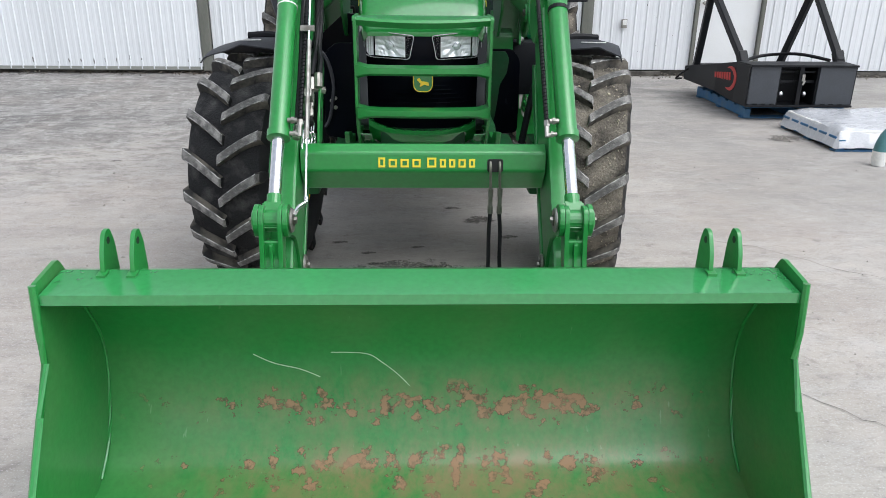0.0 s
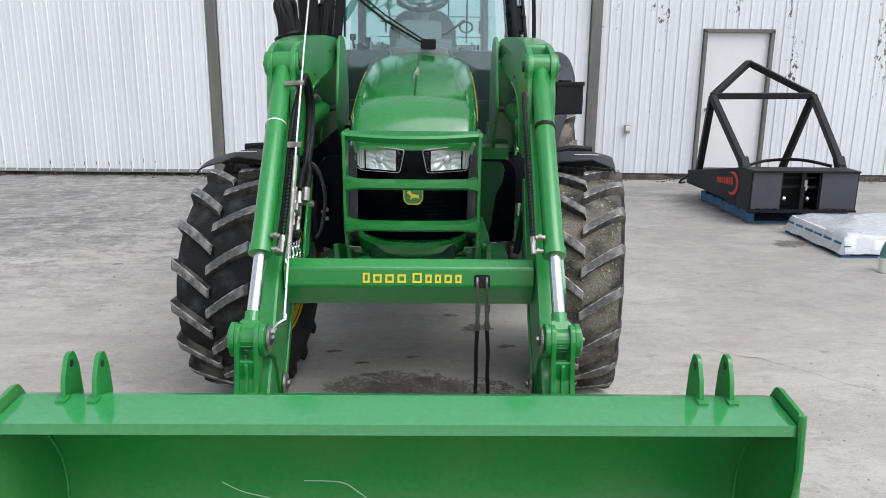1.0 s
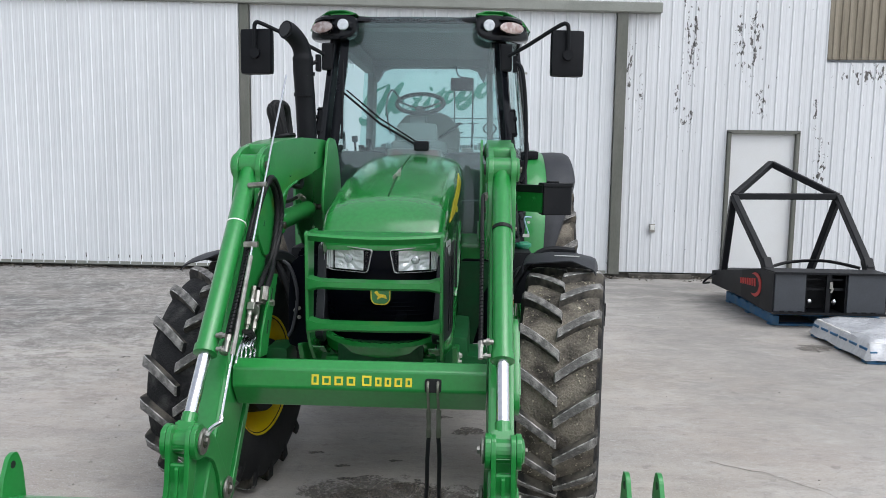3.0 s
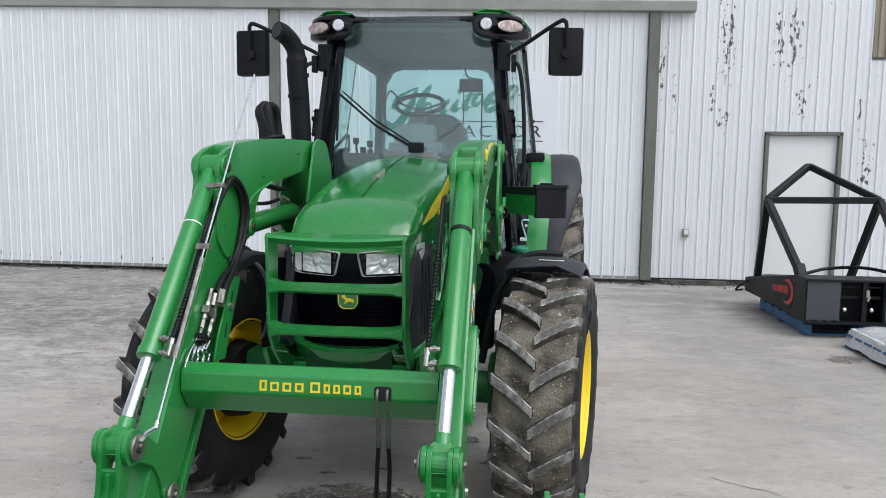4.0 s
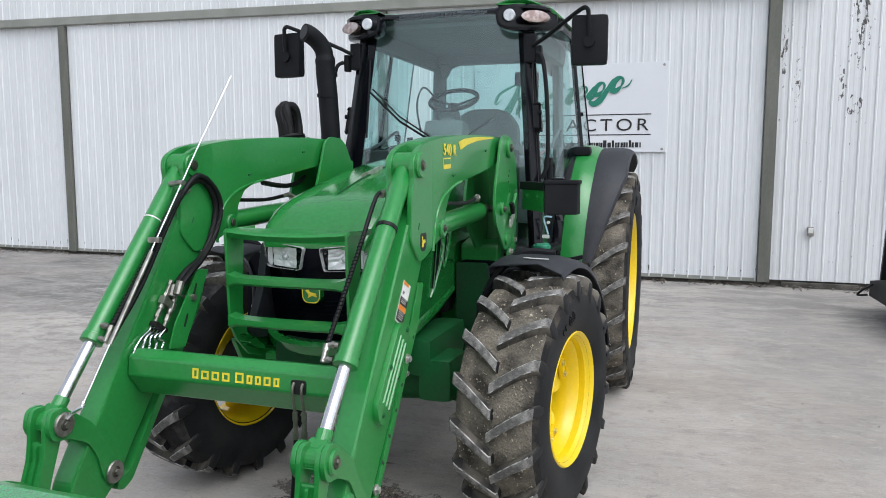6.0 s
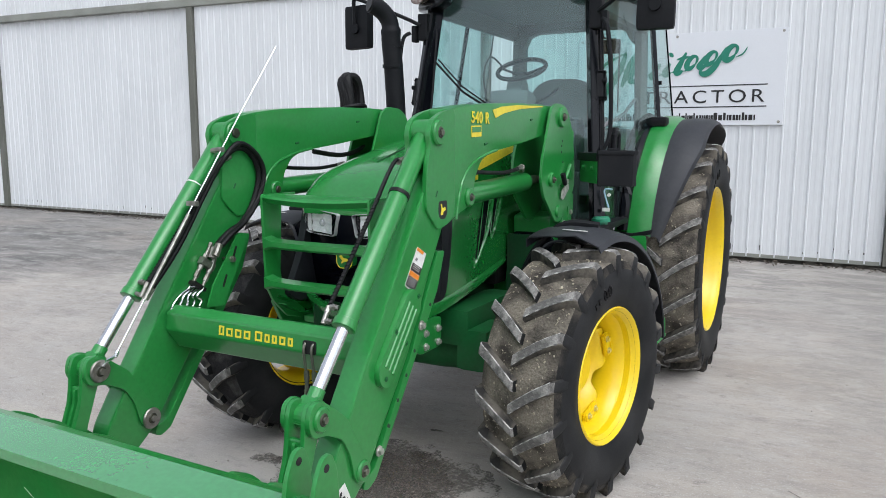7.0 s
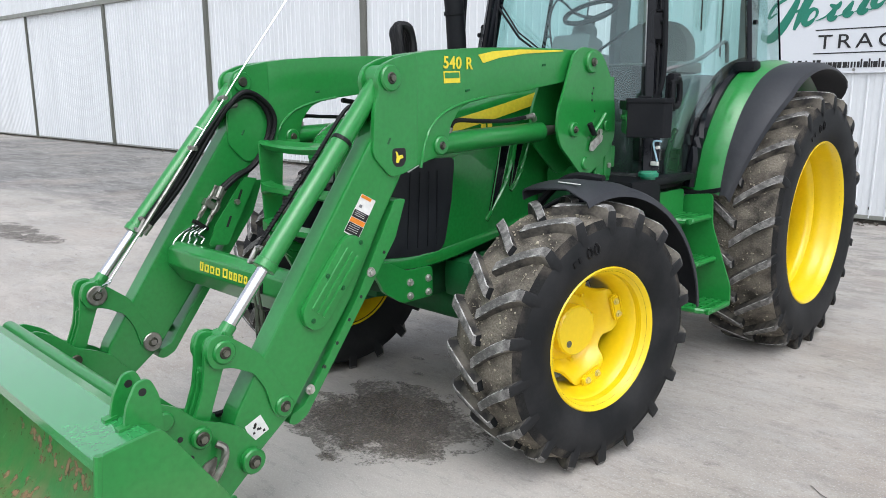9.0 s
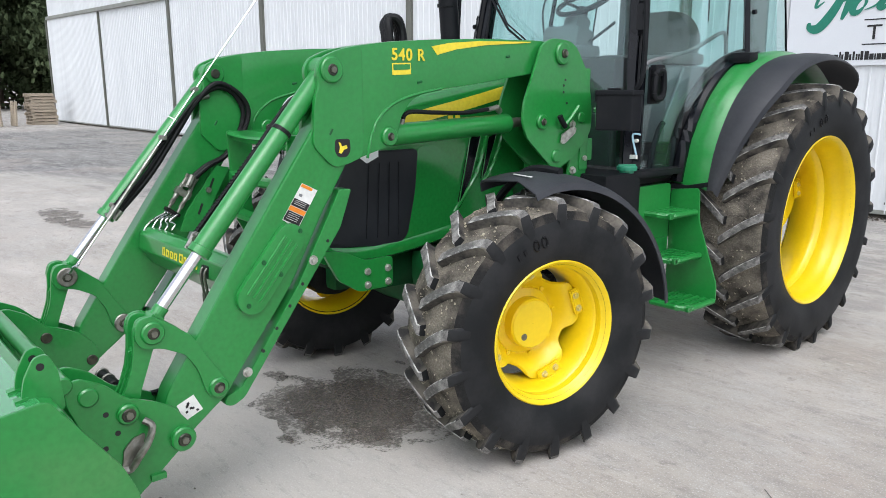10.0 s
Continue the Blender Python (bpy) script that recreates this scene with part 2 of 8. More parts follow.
def concrete():
    """Old yard concrete: pale, streaked, with a dark weathered band along the shed."""
    m = bpy.data.materials.new("yard_concrete")
    m.use_nodes = True
    n, l = m.node_tree.nodes, m.node_tree.links
    b = n["Principled BSDF"]
    tc = n.new("ShaderNodeTexCoord")

    def tex(scale, detail, stretch=(1, 1, 1), rough=0.55):
        mp = n.new("ShaderNodeMapping")
        mp.inputs["Scale"].default_value = stretch
        l.new(tc.outputs["Object"], mp.inputs["Vector"])
        t = n.new("ShaderNodeTexNoise")
        t.inputs["Scale"].default_value, t.inputs["Detail"].default_value, t.inputs["Roughness"].default_value = scale, detail, rough
        l.new(mp.outputs["Vector"], t.inputs["Vector"])
        return t.outputs["Fac"]

    def step(v, lo, hi, top=1.0):
        r = n.new("ShaderNodeMapRange")
        r.inputs["From Min"].default_value, r.inputs["From Max"].default_value, r.inputs["To Max"].default_value = lo, hi, top
        l.new(v, r.inputs["Value"])
        return r.outputs["Result"]

    def blend(fac, a, bcol):
        k = n.new("ShaderNodeMix")
        k.data_type = "RGBA"
        l.new(fac, k.inputs["Factor"])
        for s, v in (("A", a), ("B", bcol)):
            if isinstance(v, tuple):
                k.inputs[s].default_value = (*v, 1)
            else:
                l.new(v, k.inputs[s])
        return k.outputs["Result"]

    c = blend(step(tex(0.9, 8), 0.35, 0.68), (0.462, 0.426, 0.385), (0.353, 0.323, 0.288))
    c = blend(step(tex(3.0, 10, (1, 1.6, 1), 0.7), 0.48, 0.70, 0.7), c, (0.470, 0.455, 0.435))
    c = blend(step(tex(7.0, 9, (1, 1.3, 1), 0.7), 0.54, 0.70, 0.45), c, (0.252, 0.240, 0.225))
    streak = step(tex(1.5, 14, (0.6, 1.7, 1), 0.80), 0.47, 0.515)
    sep = n.new("ShaderNodeSeparateXYZ")
    l.new(tc.outputs["Object"], sep.inputs["Vector"])
    wob = tex(0.35, 6)
    wob = math_node(n, l, "SUBTRACT", math_node(n, l, "ADD", wob, math_node(n, l, "MULTIPLY", tex(1.7, 8, (0.6, 1.8, 1), 0.65), 0.6)), 0.8)
    line = math_node(n, l, "SUBTRACT", sep.outputs["Y"], math_node(n, l, "ADD", math_node(n, l, "MULTIPLY", sep.outputs["X"], 0.27), 8.1))
    far = step(math_node(n, l, "ADD", line, math_node(n, l, "MULTIPLY", wob, 4.5)), -0.5, 0.7)
    left = step(math_node(n, l, "MULTIPLY", math_node(n, l, "ADD", sep.outputs["X"], math_node(n, l, "MULTIPLY", wob, 5.0)), -1.0), 0.3, 3.6)
    left = math_node(n, l, "MULTIPLY", left, step(sep.outputs["X"], -28.5, -25.5))
    band = math_node(n, l, "MULTIPLY", far, left)
    solid = math_node(n, l, "MULTIPLY", band, step(math_node(n, l, "MULTIPLY", sep.outputs["X"], -1.0), 3.0, 10.0, 0.6))
    c = blend(math_node(n, l, "MULTIPLY", band, 0.7), c, (0.176, 0.172, 0.168))
    c = blend(solid, c, (0.143, 0.144, 0.150))
    dark = math_node(n, l, "MULTIPLY", streak, math_node(n, l, "ADD", math_node(n, l, "MULTIPLY", band, 0.80), 0.12))
    c = blend(dark, c, (0.084, 0.082, 0.080))
    backs = step(math_node(n, l, "ADD", sep.outputs["Y"], math_node(n, l, "MULTIPLY", wob, 6.0)), 5.0, 9.5)
    grey = math_node(n, l, "MULTIPLY", step(tex(1.4, 14, (0.7, 1.4, 1), 0.78), 0.485, 0.53, 0.75), backs)
    c = blend(grey, c, (0.168, 0.160, 0.150))
    pale_far = math_node(n, l, "MULTIPLY", step(tex(3.2, 14, (0.6, 1.6, 1), 0.8), 0.53, 0.57, 0.6), math_node(n, l, "MAXIMUM", far, backs))
    c = blend(pale_far, c, (0.370, 0.357, 0.332))
    smear = step(tex(1.7, 14, (0.75, 1.5, 1), 0.8), 0.535, 0.585, 0.4)
    c = blend(smear, c, (0.227, 0.214, 0.199))
    blush = step(tex(0.7, 7, (1, 1, 1), 0.6), 0.50, 0.66, 0.4)
    c = blend(blush, c, (0.403, 0.340, 0.294))
    flecks = step(tex(22, 8, (0.8, 1.2, 1), 0.75), 0.58, 0.66, 0.35)
    c = blend(flecks, c, (0.210, 0.193, 0.176))
    zone = math_node(n, l, "MULTIPLY", step(math_node(n, l, "ADD", sep.outputs["X"], math_node(n, l, "MULTIPLY", wob, 2.0)), 0.7, 1.9), step(math_node(n, l, "ADD", sep.outputs["Y"], math_node(n, l, "MULTIPLY", wob, 3.0)), 3.4, 5.6))
    grime = math_node(n, l, "ADD", step(tex(2.0, 14, (0.8, 1.2, 1), 0.8), 0.47, 0.60, 0.40), 0.26)
    c = blend(math_node(n, l, "MULTIPLY", zone, grime), c, (0.185, 0.175, 0.162))
    spots = step(tex(9, 6), 0.62, 0.72, 0.55)
    c = blend(spots, c, (0.168, 0.151, 0.134))
    soft = step(tex(0.5, 5, (0.8, 1.3, 1), 0.5), 0.44, 0.60, 0.38)
    c = blend(soft, c, (0.281, 0.267, 0.248))
    pits = step(tex(48, 6), 0.56, 0.66, 0.3)
    c = blend(pits, c, (0.160, 0.151, 0.143))
    # pale patch put into the colour to offset shade between bucket and tyres
    near = n.new("ShaderNodeVectorMath")
    near.operation = "DISTANCE"
    near.inputs[1].default_value = (0.0, 2.85, 0.0)
    l.new(tc.outputs["Object"], near.inputs[0])
    worn = step(math_node(n, l, "ADD", near.outputs["Value"], math_node(n, l, "MULTIPLY", wob, 1.6)), 1.5, 0.5, 0.55)
    c = blend(worn, c, (0.535, 0.505, 0.465))
    chips = step(tex(11, 10, (0.55, 1.5, 1), 0.8), 0.555, 0.575, 1.0)
    c = blend(math_node(n, l, "MULTIPLY", chips, math_node(n, l, "ADD", math_node(n, l, "MULTIPLY", math_node(n, l, "MULTIPLY", backs, step(math_node(n, l, "MULTIPLY", sep.outputs["X"], -1.0), -2.0, 3.0)), 0.55), 0.18)), c, (0.115, 0.108, 0.100))
    lefts = math_node(n, l, "MULTIPLY", step(math_node(n, l, "ADD", sep.outputs["Y"], math_node(n, l, "MULTIPLY", wob, 5.0)), 3.6, 6.6), math_node(n, l, "MULTIPLY", step(math_node(n, l, "MULTIPLY", sep.outputs["X"], -1.0), 0.0, 2.5), step(math_node(n, l, "ADD", sep.outputs["X"], math_node(n, l, "MULTIPLY", sep.outputs["Y"], 0.45)), -4.4, -1.4)))
    crumbs = step(tex(6, 14, (0.55, 0.9, 1), 0.82), 0.505, 0.535, 0.55)
    c = blend(math_node(n, l, "MULTIPLY", crumbs, lefts), c, (0.105, 0.096, 0.088))
    dusts = step(tex(8, 14, (0.8, 0.6, 1), 0.82), 0.53, 0.55, 0.4)
    c = blend(math_node(n, l, "MULTIPLY", dusts, lefts), c, (0.47, 0.455, 0.43))
    glints = step(tex(17, 10, (0.6, 1.5, 1), 0.8), 0.575, 0.60, 0.4)
    c = blend(glints, c, (0.52, 0.505, 0.48))
    pale = step(tex(130, 3), 0.56, 0.70, 0.7)
    c = blend(pale, c, (0.571, 0.559, 0.538))
    l.new(c, b.inputs["Base Color"])
    b.inputs["Roughness"].default_value = 0.82
    bp = n.new("ShaderNodeBump")
    bp.inputs["Strength"].default_value, bp.inputs["Distance"].default_value = 0.35, 0.006
    l.new(tex(110, 5), bp.inputs["Height"])
    l.new(bp.outputs["Normal"], b.inputs["Normal"])
    return m


CONCRETE = concrete()


def stain():
    """A damp stain that thins out over the pores of the concrete towards its rim."""
    m = material("damp_oily_stain", (0.150, 0.132, 0.114), 0.6, second=(0.23, 0.205, 0.178), amount=0.9, scale=7, grain=70, bump=0.3, bump_scale=90, speck=0.8)
    n, l = m.node_tree.nodes, m.node_tree.links
    b, out = n["Principled BSDF"], n["Material Output"]
    tc = [k for k in n if k.type == "TEX_COORD"][0]
    off = n.new("ShaderNodeVectorMath")
    off.operation = "DISTANCE"
    off.inputs[1].default_value = (0.5, 0.5, 0.5)
    flat = n.new("ShaderNodeMapping")
    flat.inputs["Scale"].default_value = (1, 1, 0)
    flat.inputs["Location"].default_value = (0, 0, 0.5)
    l.new(tc.outputs["Generated"], flat.inputs["Vector"])
    l.new(flat.outputs["Vector"], off.inputs[0])

    def tex(scale, detail):
        t = n.new("ShaderNodeTexNoise")
        t.inputs["Scale"].default_value, t.inputs["Detail"].default_value, t.inputs["Roughness"].default_value = scale, detail, 0.65
        l.new(tc.outputs["Object"], t.inputs["Vector"])
        return t.outputs["Fac"]

    edge = math_node(n, l, "ADD", off.outputs["Value"], math_node(n, l, "MULTIPLY", math_node(n, l, "SUBTRACT", tex(6, 9), 0.5), 1.7))
    edge = math_node(n, l, "ADD", edge, math_node(n, l, "MULTIPLY", math_node(n, l, "SUBTRACT", tex(75, 4), 0.5), 0.75))
    r = n.new("ShaderNodeMapRange")
    r.inputs["From Min"].default_value, r.inputs["From Max"].default_value = 0.50, 0.34
    r.inputs["To Max"].default_value = 0.62
    l.new(edge, r.inputs["Value"])
    pores = n.new("ShaderNodeMapRange")
    pores.inputs["From Min"].default_value, pores.inputs["From Max"].default_value, pores.inputs["To Min"].default_value = 0.64, 0.50, 0.35
    l.new(tex(58, 4), pores.inputs["Value"])
    clear, mix = n.new("ShaderNodeBsdfTransparent"), n.new("ShaderNodeMixShader")
    l.new(math_node(n, l, "MULTIPLY", r.outputs["Result"], pores.outputs["Result"]), mix.inputs["Fac"])
    l.new(clear.outputs["BSDF"], mix.inputs[1])
    l.new(b.outputs["BSDF"], mix.inputs[2])
    l.new(mix.outputs["Shader"], out.inputs["Surface"])
    return m


WET = stain()
CRACK = material("crack_dirt", (0.13, 0.12, 0.11), 0.95)


def peeling():
    """White sheet steel whose paint has flaked off in upright patches."""
    m = material("flaking_white_paint", (0.71, 0.725, 0.74), 0.5, speck=0.12, second=(0.61, 0.625, 0.635), amount=0.6, scale=1.3, grain=30, stretch=(1.5, 1, 0.25))
    n, l = m.node_tree.nodes, m.node_tree.links
    b = n["Principled BSDF"]
    was = b.inputs["Base Color"].links[0].from_socket
    tc = [k for k in n if k.type == "TEX_COORD"][0]

    def tex(scale, stretch, lo, hi):
        mp = n.new("ShaderNodeMapping")
        mp.inputs["Scale"].default_value = stretch
        l.new(tc.outputs["Object"], mp.inputs["Vector"])
        t = n.new("ShaderNodeTexNoise")
        t.inputs["Scale"].default_value, t.inputs["Detail"].default_value, t.inputs["Roughness"].default_value = scale, 7, 0.62
        l.new(mp.outputs["Vector"], t.inputs["Vector"])
        r = n.new("ShaderNodeMapRange")
        r.inputs["From Min"].default_value, r.inputs["From Max"].default_value = lo, hi
        l.new(t.outputs["Fac"], r.inputs["Value"])
        return r.outputs["Result"]

    sep = n.new("ShaderNodeSeparateXYZ")
    l.new(tc.outputs["Object"], sep.inputs["Vector"])

    def near(socket, at, reach):
        d = math_node(n, l, "ABSOLUTE", math_node(n, l, "SUBTRACT", socket, at), 0.0)
        r = n.new("ShaderNodeMapRange")
        r.inputs["From Min"].default_value, r.inputs["From Max"].default_value = reach, reach * 0.15
        l.new(d, r.inputs["Value"])
        return r.outputs["Result"]

    # sheets whose paint has let go most: local x of each, height, reach
    zone = None
    for x, z, rx, rz in ((18.31, 3.35, 0.22, 1.0), (18.30, 2.30, 0.16, 0.30), (19.0, 3.45, 0.18, 0.7), (19.18, 3.45, 0.20, 0.9), (19.33, 2.5, 0.14, 0.45), (20.19, 1.72, 0.16, 0.55), (20.09, 2.3, 0.07, 0.6), (17.45, 2.95, 0.08, 0.7), (17.62, 2.6, 0.08, 0.7), (18.13, 2.6, 0.10, 0.4), (20.85, 2.95, 0.7, 0.25), (21.6, 2.0, 0.4, 1.2)):
        q = math_node(n, l, "MULTIPLY", near(sep.outputs["X"], x, rx), near(sep.outputs["Z"], z, rz))
        zone = q if zone is None else math_node(n, l, "MAXIMUM", zone, q)
    mp = n.new("ShaderNodeMapping")
    mp.inputs["Scale"].default_value = (2.0, 1, 0.85)
    l.new(tc.outputs["Object"], mp.inputs["Vector"])
    t = n.new("ShaderNodeTexNoise")
    t.inputs["Scale"].default_value, t.inputs["Detail"].default_value, t.inputs["Roughness"].default_value = 9.0, 8, 0.66
    l.new(mp.outputs["Vector"], t.inputs["Vector"])
    lift = math_node(n, l, "ADD", t.outputs["Fac"], math_node(n, l, "MULTIPLY", zone, 0.15))
    r = n.new("ShaderNodeMapRange")
    r.inputs["From Min"].default_value, r.inputs["From Max"].default_value = 0.668, 0.680
    l.new(lift, r.inputs["Value"])
    f = r.outputs["Result"]
    k = n.new("ShaderNodeMix")
    k.data_type = "RGBA"
    l.new(f, k.inputs["Factor"])
    l.new(was, k.inputs["A"])
    k.inputs["B"].default_value = (0.10, 0.095, 0.09, 1)
    l.new(k.outputs["Result"], b.inputs["Base Color"])
    return m


WALL_PEEL = peeling()


def bucket_paint():
    """Green paint worn to reddish mud and rust in patches low on the back, with scratches."""
    m = material("worn_bucket_paint", (0.020, 0.218, 0.043), 0.4, second=(0.074, 0.222, 0.068), amount=0.65, scale=3.2, coat=0.1, bump=0.08, bump_scale=40)
    n, l = m.node_tree.nodes, m.node_tree.links
    b = n["Principled BSDF"]
    was = b.inputs["Base Color"].links[0].from_socket
    tc = [k for k in n if k.type == "TEX_COORD"][0]

    def tex(scale, stretch, lo, hi, detail=6, rough=0.6):
        mp = n.new("ShaderNodeMapping")
        mp.inputs["Scale"].default_value = stretch
        l.new(tc.outputs["Object"], mp.inputs["Vector"])
        t = n.new("ShaderNodeTexNoise")
        t.inputs["Scale"].default_value, t.inputs["Detail"].default_value, t.inputs["Roughness"].default_value = scale, detail, rough
        l.new(mp.outputs["Vector"], t.inputs["Vector"])
        r = n.new("ShaderNodeMapRange")
        r.inputs["From Min"].default_value, r.inputs["From Max"].default_value = lo, hi
        l.new(t.outputs["Fac"], r.inputs["Value"])
        return r.outputs["Result"]

    sep = n.new("ShaderNodeSeparateXYZ")
    l.new(tc.outputs["Object"], sep.inputs["Vector"])

    def band(socket, lo, hi, soft):
        up, down = n.new("ShaderNodeMapRange"), n.new("ShaderNodeMapRange")
        up.inputs["From Min"].default_value, up.inputs["From Max"].default_value = lo - soft, lo + soft
        down.inputs["From Min"].default_value, down.inputs["From Max"].default_value = hi + soft, hi - soft
        l.new(socket, up.inputs["Value"])
        l.new(socket, down.inputs["Value"])
        return math_node(n, l, "MULTIPLY", up.outputs["Result"], down.outputs["Result"])

    two = math_node(n, l, "MAXIMUM", band(sep.outputs["Z"], 0.205, 0.27, 0.05), band(sep.outputs["Z"], 0.065, 0.105, 0.035))
    zone = math_node(n, l, "MULTIPLY", two, band(sep.outputs["X"], -0.66, 0.70, 0.3))
    lumps = tex(4.5, (1, 1, 2.2), 0.38, 0.64, 3)
    thr = math_node(n, l, "MULTIPLY", math_node(n, l, "MULTIPLY", zone, math_node(n, l, "ADD", math_node(n, l, "MULTIPLY", lumps, 0.60), 0.58)), 0.238)
    mp = n.new("ShaderNodeMapping")
    mp.inputs["Scale"].default_value = (1, 1, 1.1)
    l.new(tc.outputs["Object"], mp.inputs["Vector"])
    t = n.new("ShaderNodeTexNoise")
    t.inputs["Scale"].default_value, t.inputs["Detail"].default_value, t.inputs["Roughness"].default_value = 19.0, 8, 0.62
    l.new(mp.outputs["Vector"], t.inputs["Vector"])
    r = n.new("ShaderNodeMapRange")
    r.inputs["From Min"].default_value, r.inputs["From Max"].default_value = 0.640, 0.652
    l.new(math_node(n, l, "ADD", t.outputs["Fac"], thr), r.inputs["Value"])
    patch = math_node(n, l, "MULTIPLY", r.outputs["Result"], math_node(n, l, "MINIMUM", math_node(n, l, "MULTIPLY", zone, 4.0), 1.0))
    heart = n.new("ShaderNodeMapRange")
    heart.inputs["From Min"].default_value, heart.inputs["From Max"].default_value = 0.655, 0.685
    l.new(math_node(n, l, "ADD", t.outputs["Fac"], thr), heart.inputs["Value"])
    tone = n.new("ShaderNodeMix")
    tone.data_type = "RGBA"
    tone.inputs["A"].default_value, tone.inputs["B"].default_value = (0.045, 0.032, 0.020, 1), (0.33, 0.17, 0.10, 1)
    l.new(math_node(n, l, "MULTIPLY", heart.outputs["Result"], tex(45, (1, 1, 1), 0.68, 0.50)), tone.inputs["Factor"])
    k = n.new("ShaderNodeMix")
    k.data_type = "RGBA"
    l.new(math_node(n, l, "MULTIPLY", patch, 0.85), k.inputs["Factor"])
    l.new(was, k.inputs["A"])
    l.new(tone.outputs["Result"], k.inputs["B"])
    scr = math_node(n, l, "MULTIPLY", tex(26, (1.6, 1, 0.12), 0.70, 0.74, 3), 0.35)
    mud = math_node(n, l, "MULTIPLY", math_node(n, l, "MULTIPLY", tex(7, (1.6, 1, 0.9), 0.36, 0.62, 8, 0.72), 0.80), math_node(n, l, "MULTIPLY", math_node(n, l, "MAXIMUM", band(sep.outputs["Z"], 0.02, 0.13, 0.06), math_node(n, l, "MULTIPLY", band(sep.outputs["Z"], 0.17, 0.30, 0.07), 0.75)), band(sep.outputs["X"], -0.6, 0.85, 0.3)))
    k3 = n.new("ShaderNodeMix")
    k3.data_type = "RGBA"
    l.new(mud, k3.inputs["Factor"])
    l.new(k.outputs["Result"], k3.inputs["A"])
    k3.inputs["B"].default_value = (0.29, 0.17, 0.10, 1)
    k2 = n.new("ShaderNodeMix")
    k2.data_type = "RGBA"
    l.new(scr, k2.inputs["Factor"])
    l.new(k3.outputs["Result"], k2.inputs["A"])
    k2.inputs["B"].default_value = (0.24, 0.40, 0.22, 1)
    l.new(k2.outputs["Result"], b.inputs["Base Color"])
    l.new(math_node(n, l, "ADD", math_node(n, l, "MULTIPLY", patch, 0.45), 0.36), b.inputs["Roughness"])
    return m


BUCKET_IN = bucket_paint()

# ---- building helpers ----
BASE = {}


def thing(name, at, label, category, group="", kind=""):
    ob = new(name)
    ob.empty_display_size = 0.2
    ob.location = at
    BASE[ob] = Vector(at)
    return tagged(ob, label, category, group, kind)


def part(name, bm, mat, parent=None, label="", smooth=False, split=False):
    """Links a bmesh in world coordinates as one mesh under a thing or a part; split: each loose piece by itself."""
    if split:
        left, made = set(bm.verts), None
        groups = []
        while left:
            todo, seen = [left.pop()], []
            while todo:
                v = todo.pop()
                seen.append(v)
                for e in v.link_edges:
                    w = e.other_vert(v)
                    if w in left:
                        left.remove(w)
                        todo.append(w)
            groups.append(seen)
        for g in groups:
            piece, twin = bmesh.new(), {}
            for v in g:
                twin[v] = piece.verts.new(v.co)
            for f in {f for v in g for f in v.link_faces}:
                piece.faces.new([twin[v] for v in f.verts]).material_index = f.material_index
            made = part(name, piece, mat, parent, label, smooth)
        bm.free()
        return made
    bmesh.ops.recalc_face_normals(bm, faces=bm.faces)
    me = bpy.data.meshes.new(name)
    base = BASE[parent] if parent else Vector()
    bmesh.ops.translate(bm, verts=bm.verts, vec=-base)
    bm.to_mesh(me)
    bm.free()
    for k in mat if isinstance(mat, (list, tuple)) else [mat]:
        me.materials.append(k)
    if smooth:
        me.shade_smooth()
        me.set_sharp_from_angle(angle=radians(35))
    ob = new(name, me)
    if parent:
        ob.parent = parent
        BASE[ob] = base
    else:
        BASE[ob] = Vector()
    return tagged(ob, label)


def solo(name, bm, mat, at, label, category, group="", kind="", smooth=False):
    """A thing that is one mesh, with its origin at its base."""
    bmesh.ops.translate(bm, verts=bm.verts, vec=-Vector(at))
    ob = part(name, bm, mat, None, label, smooth)
    ob.location = at
    BASE[ob] = Vector(at)
    return tagged(ob, "", category, group, kind)


def box(bm, c, s, bevel=0.0, m=None, rz=0.0, rx=0.0, ry=0.0):
    r = bmesh.ops.create_cube(bm, size=1.0)["verts"]
    bmesh.ops.transform(bm, verts=r, matrix=pose(*c, rx, ry, rz) @ Matrix.Diagonal((*s, 1)))
    if bevel:
        es = list({e for v in r for e in v.link_edges})
        bmesh.ops.bevel(bm, geom=es, offset=bevel, segments=2, affect="EDGES", profile=0.7)
    return bm


def prism(bm, poly, x0, x1, bevel=0.0, plane="x"):
    """A plate: an outline of two coordinates pushed from x0 to x1 along the axis."""
    order = {"x": lambda a, b, d: (d, a, b), "y": lambda a, b, d: (a, d, b), "z": lambda a, b, d: (a, b, d)}[plane]
    lo = [bm.verts.new(order(a, b, x0)) for a, b in poly]
    hi = [bm.verts.new(order(a, b, x1)) for a, b in poly]
    f = [bm.faces.new(lo), bm.faces.new(hi[::-1])]
    n = len(poly)
    for i in range(n):
        f.append(bm.faces.new((lo[i], hi[i], hi[(i + 1) % n], lo[(i + 1) % n])))
    if bevel:
        rim = [e for k in f[:2] for e in k.edges]
        bmesh.ops.recalc_face_normals(bm, faces=f)
        bmesh.ops.bevel(bm, geom=rim, offset=bevel, segments=2, affect="EDGES", profile=0.7)
    return bm


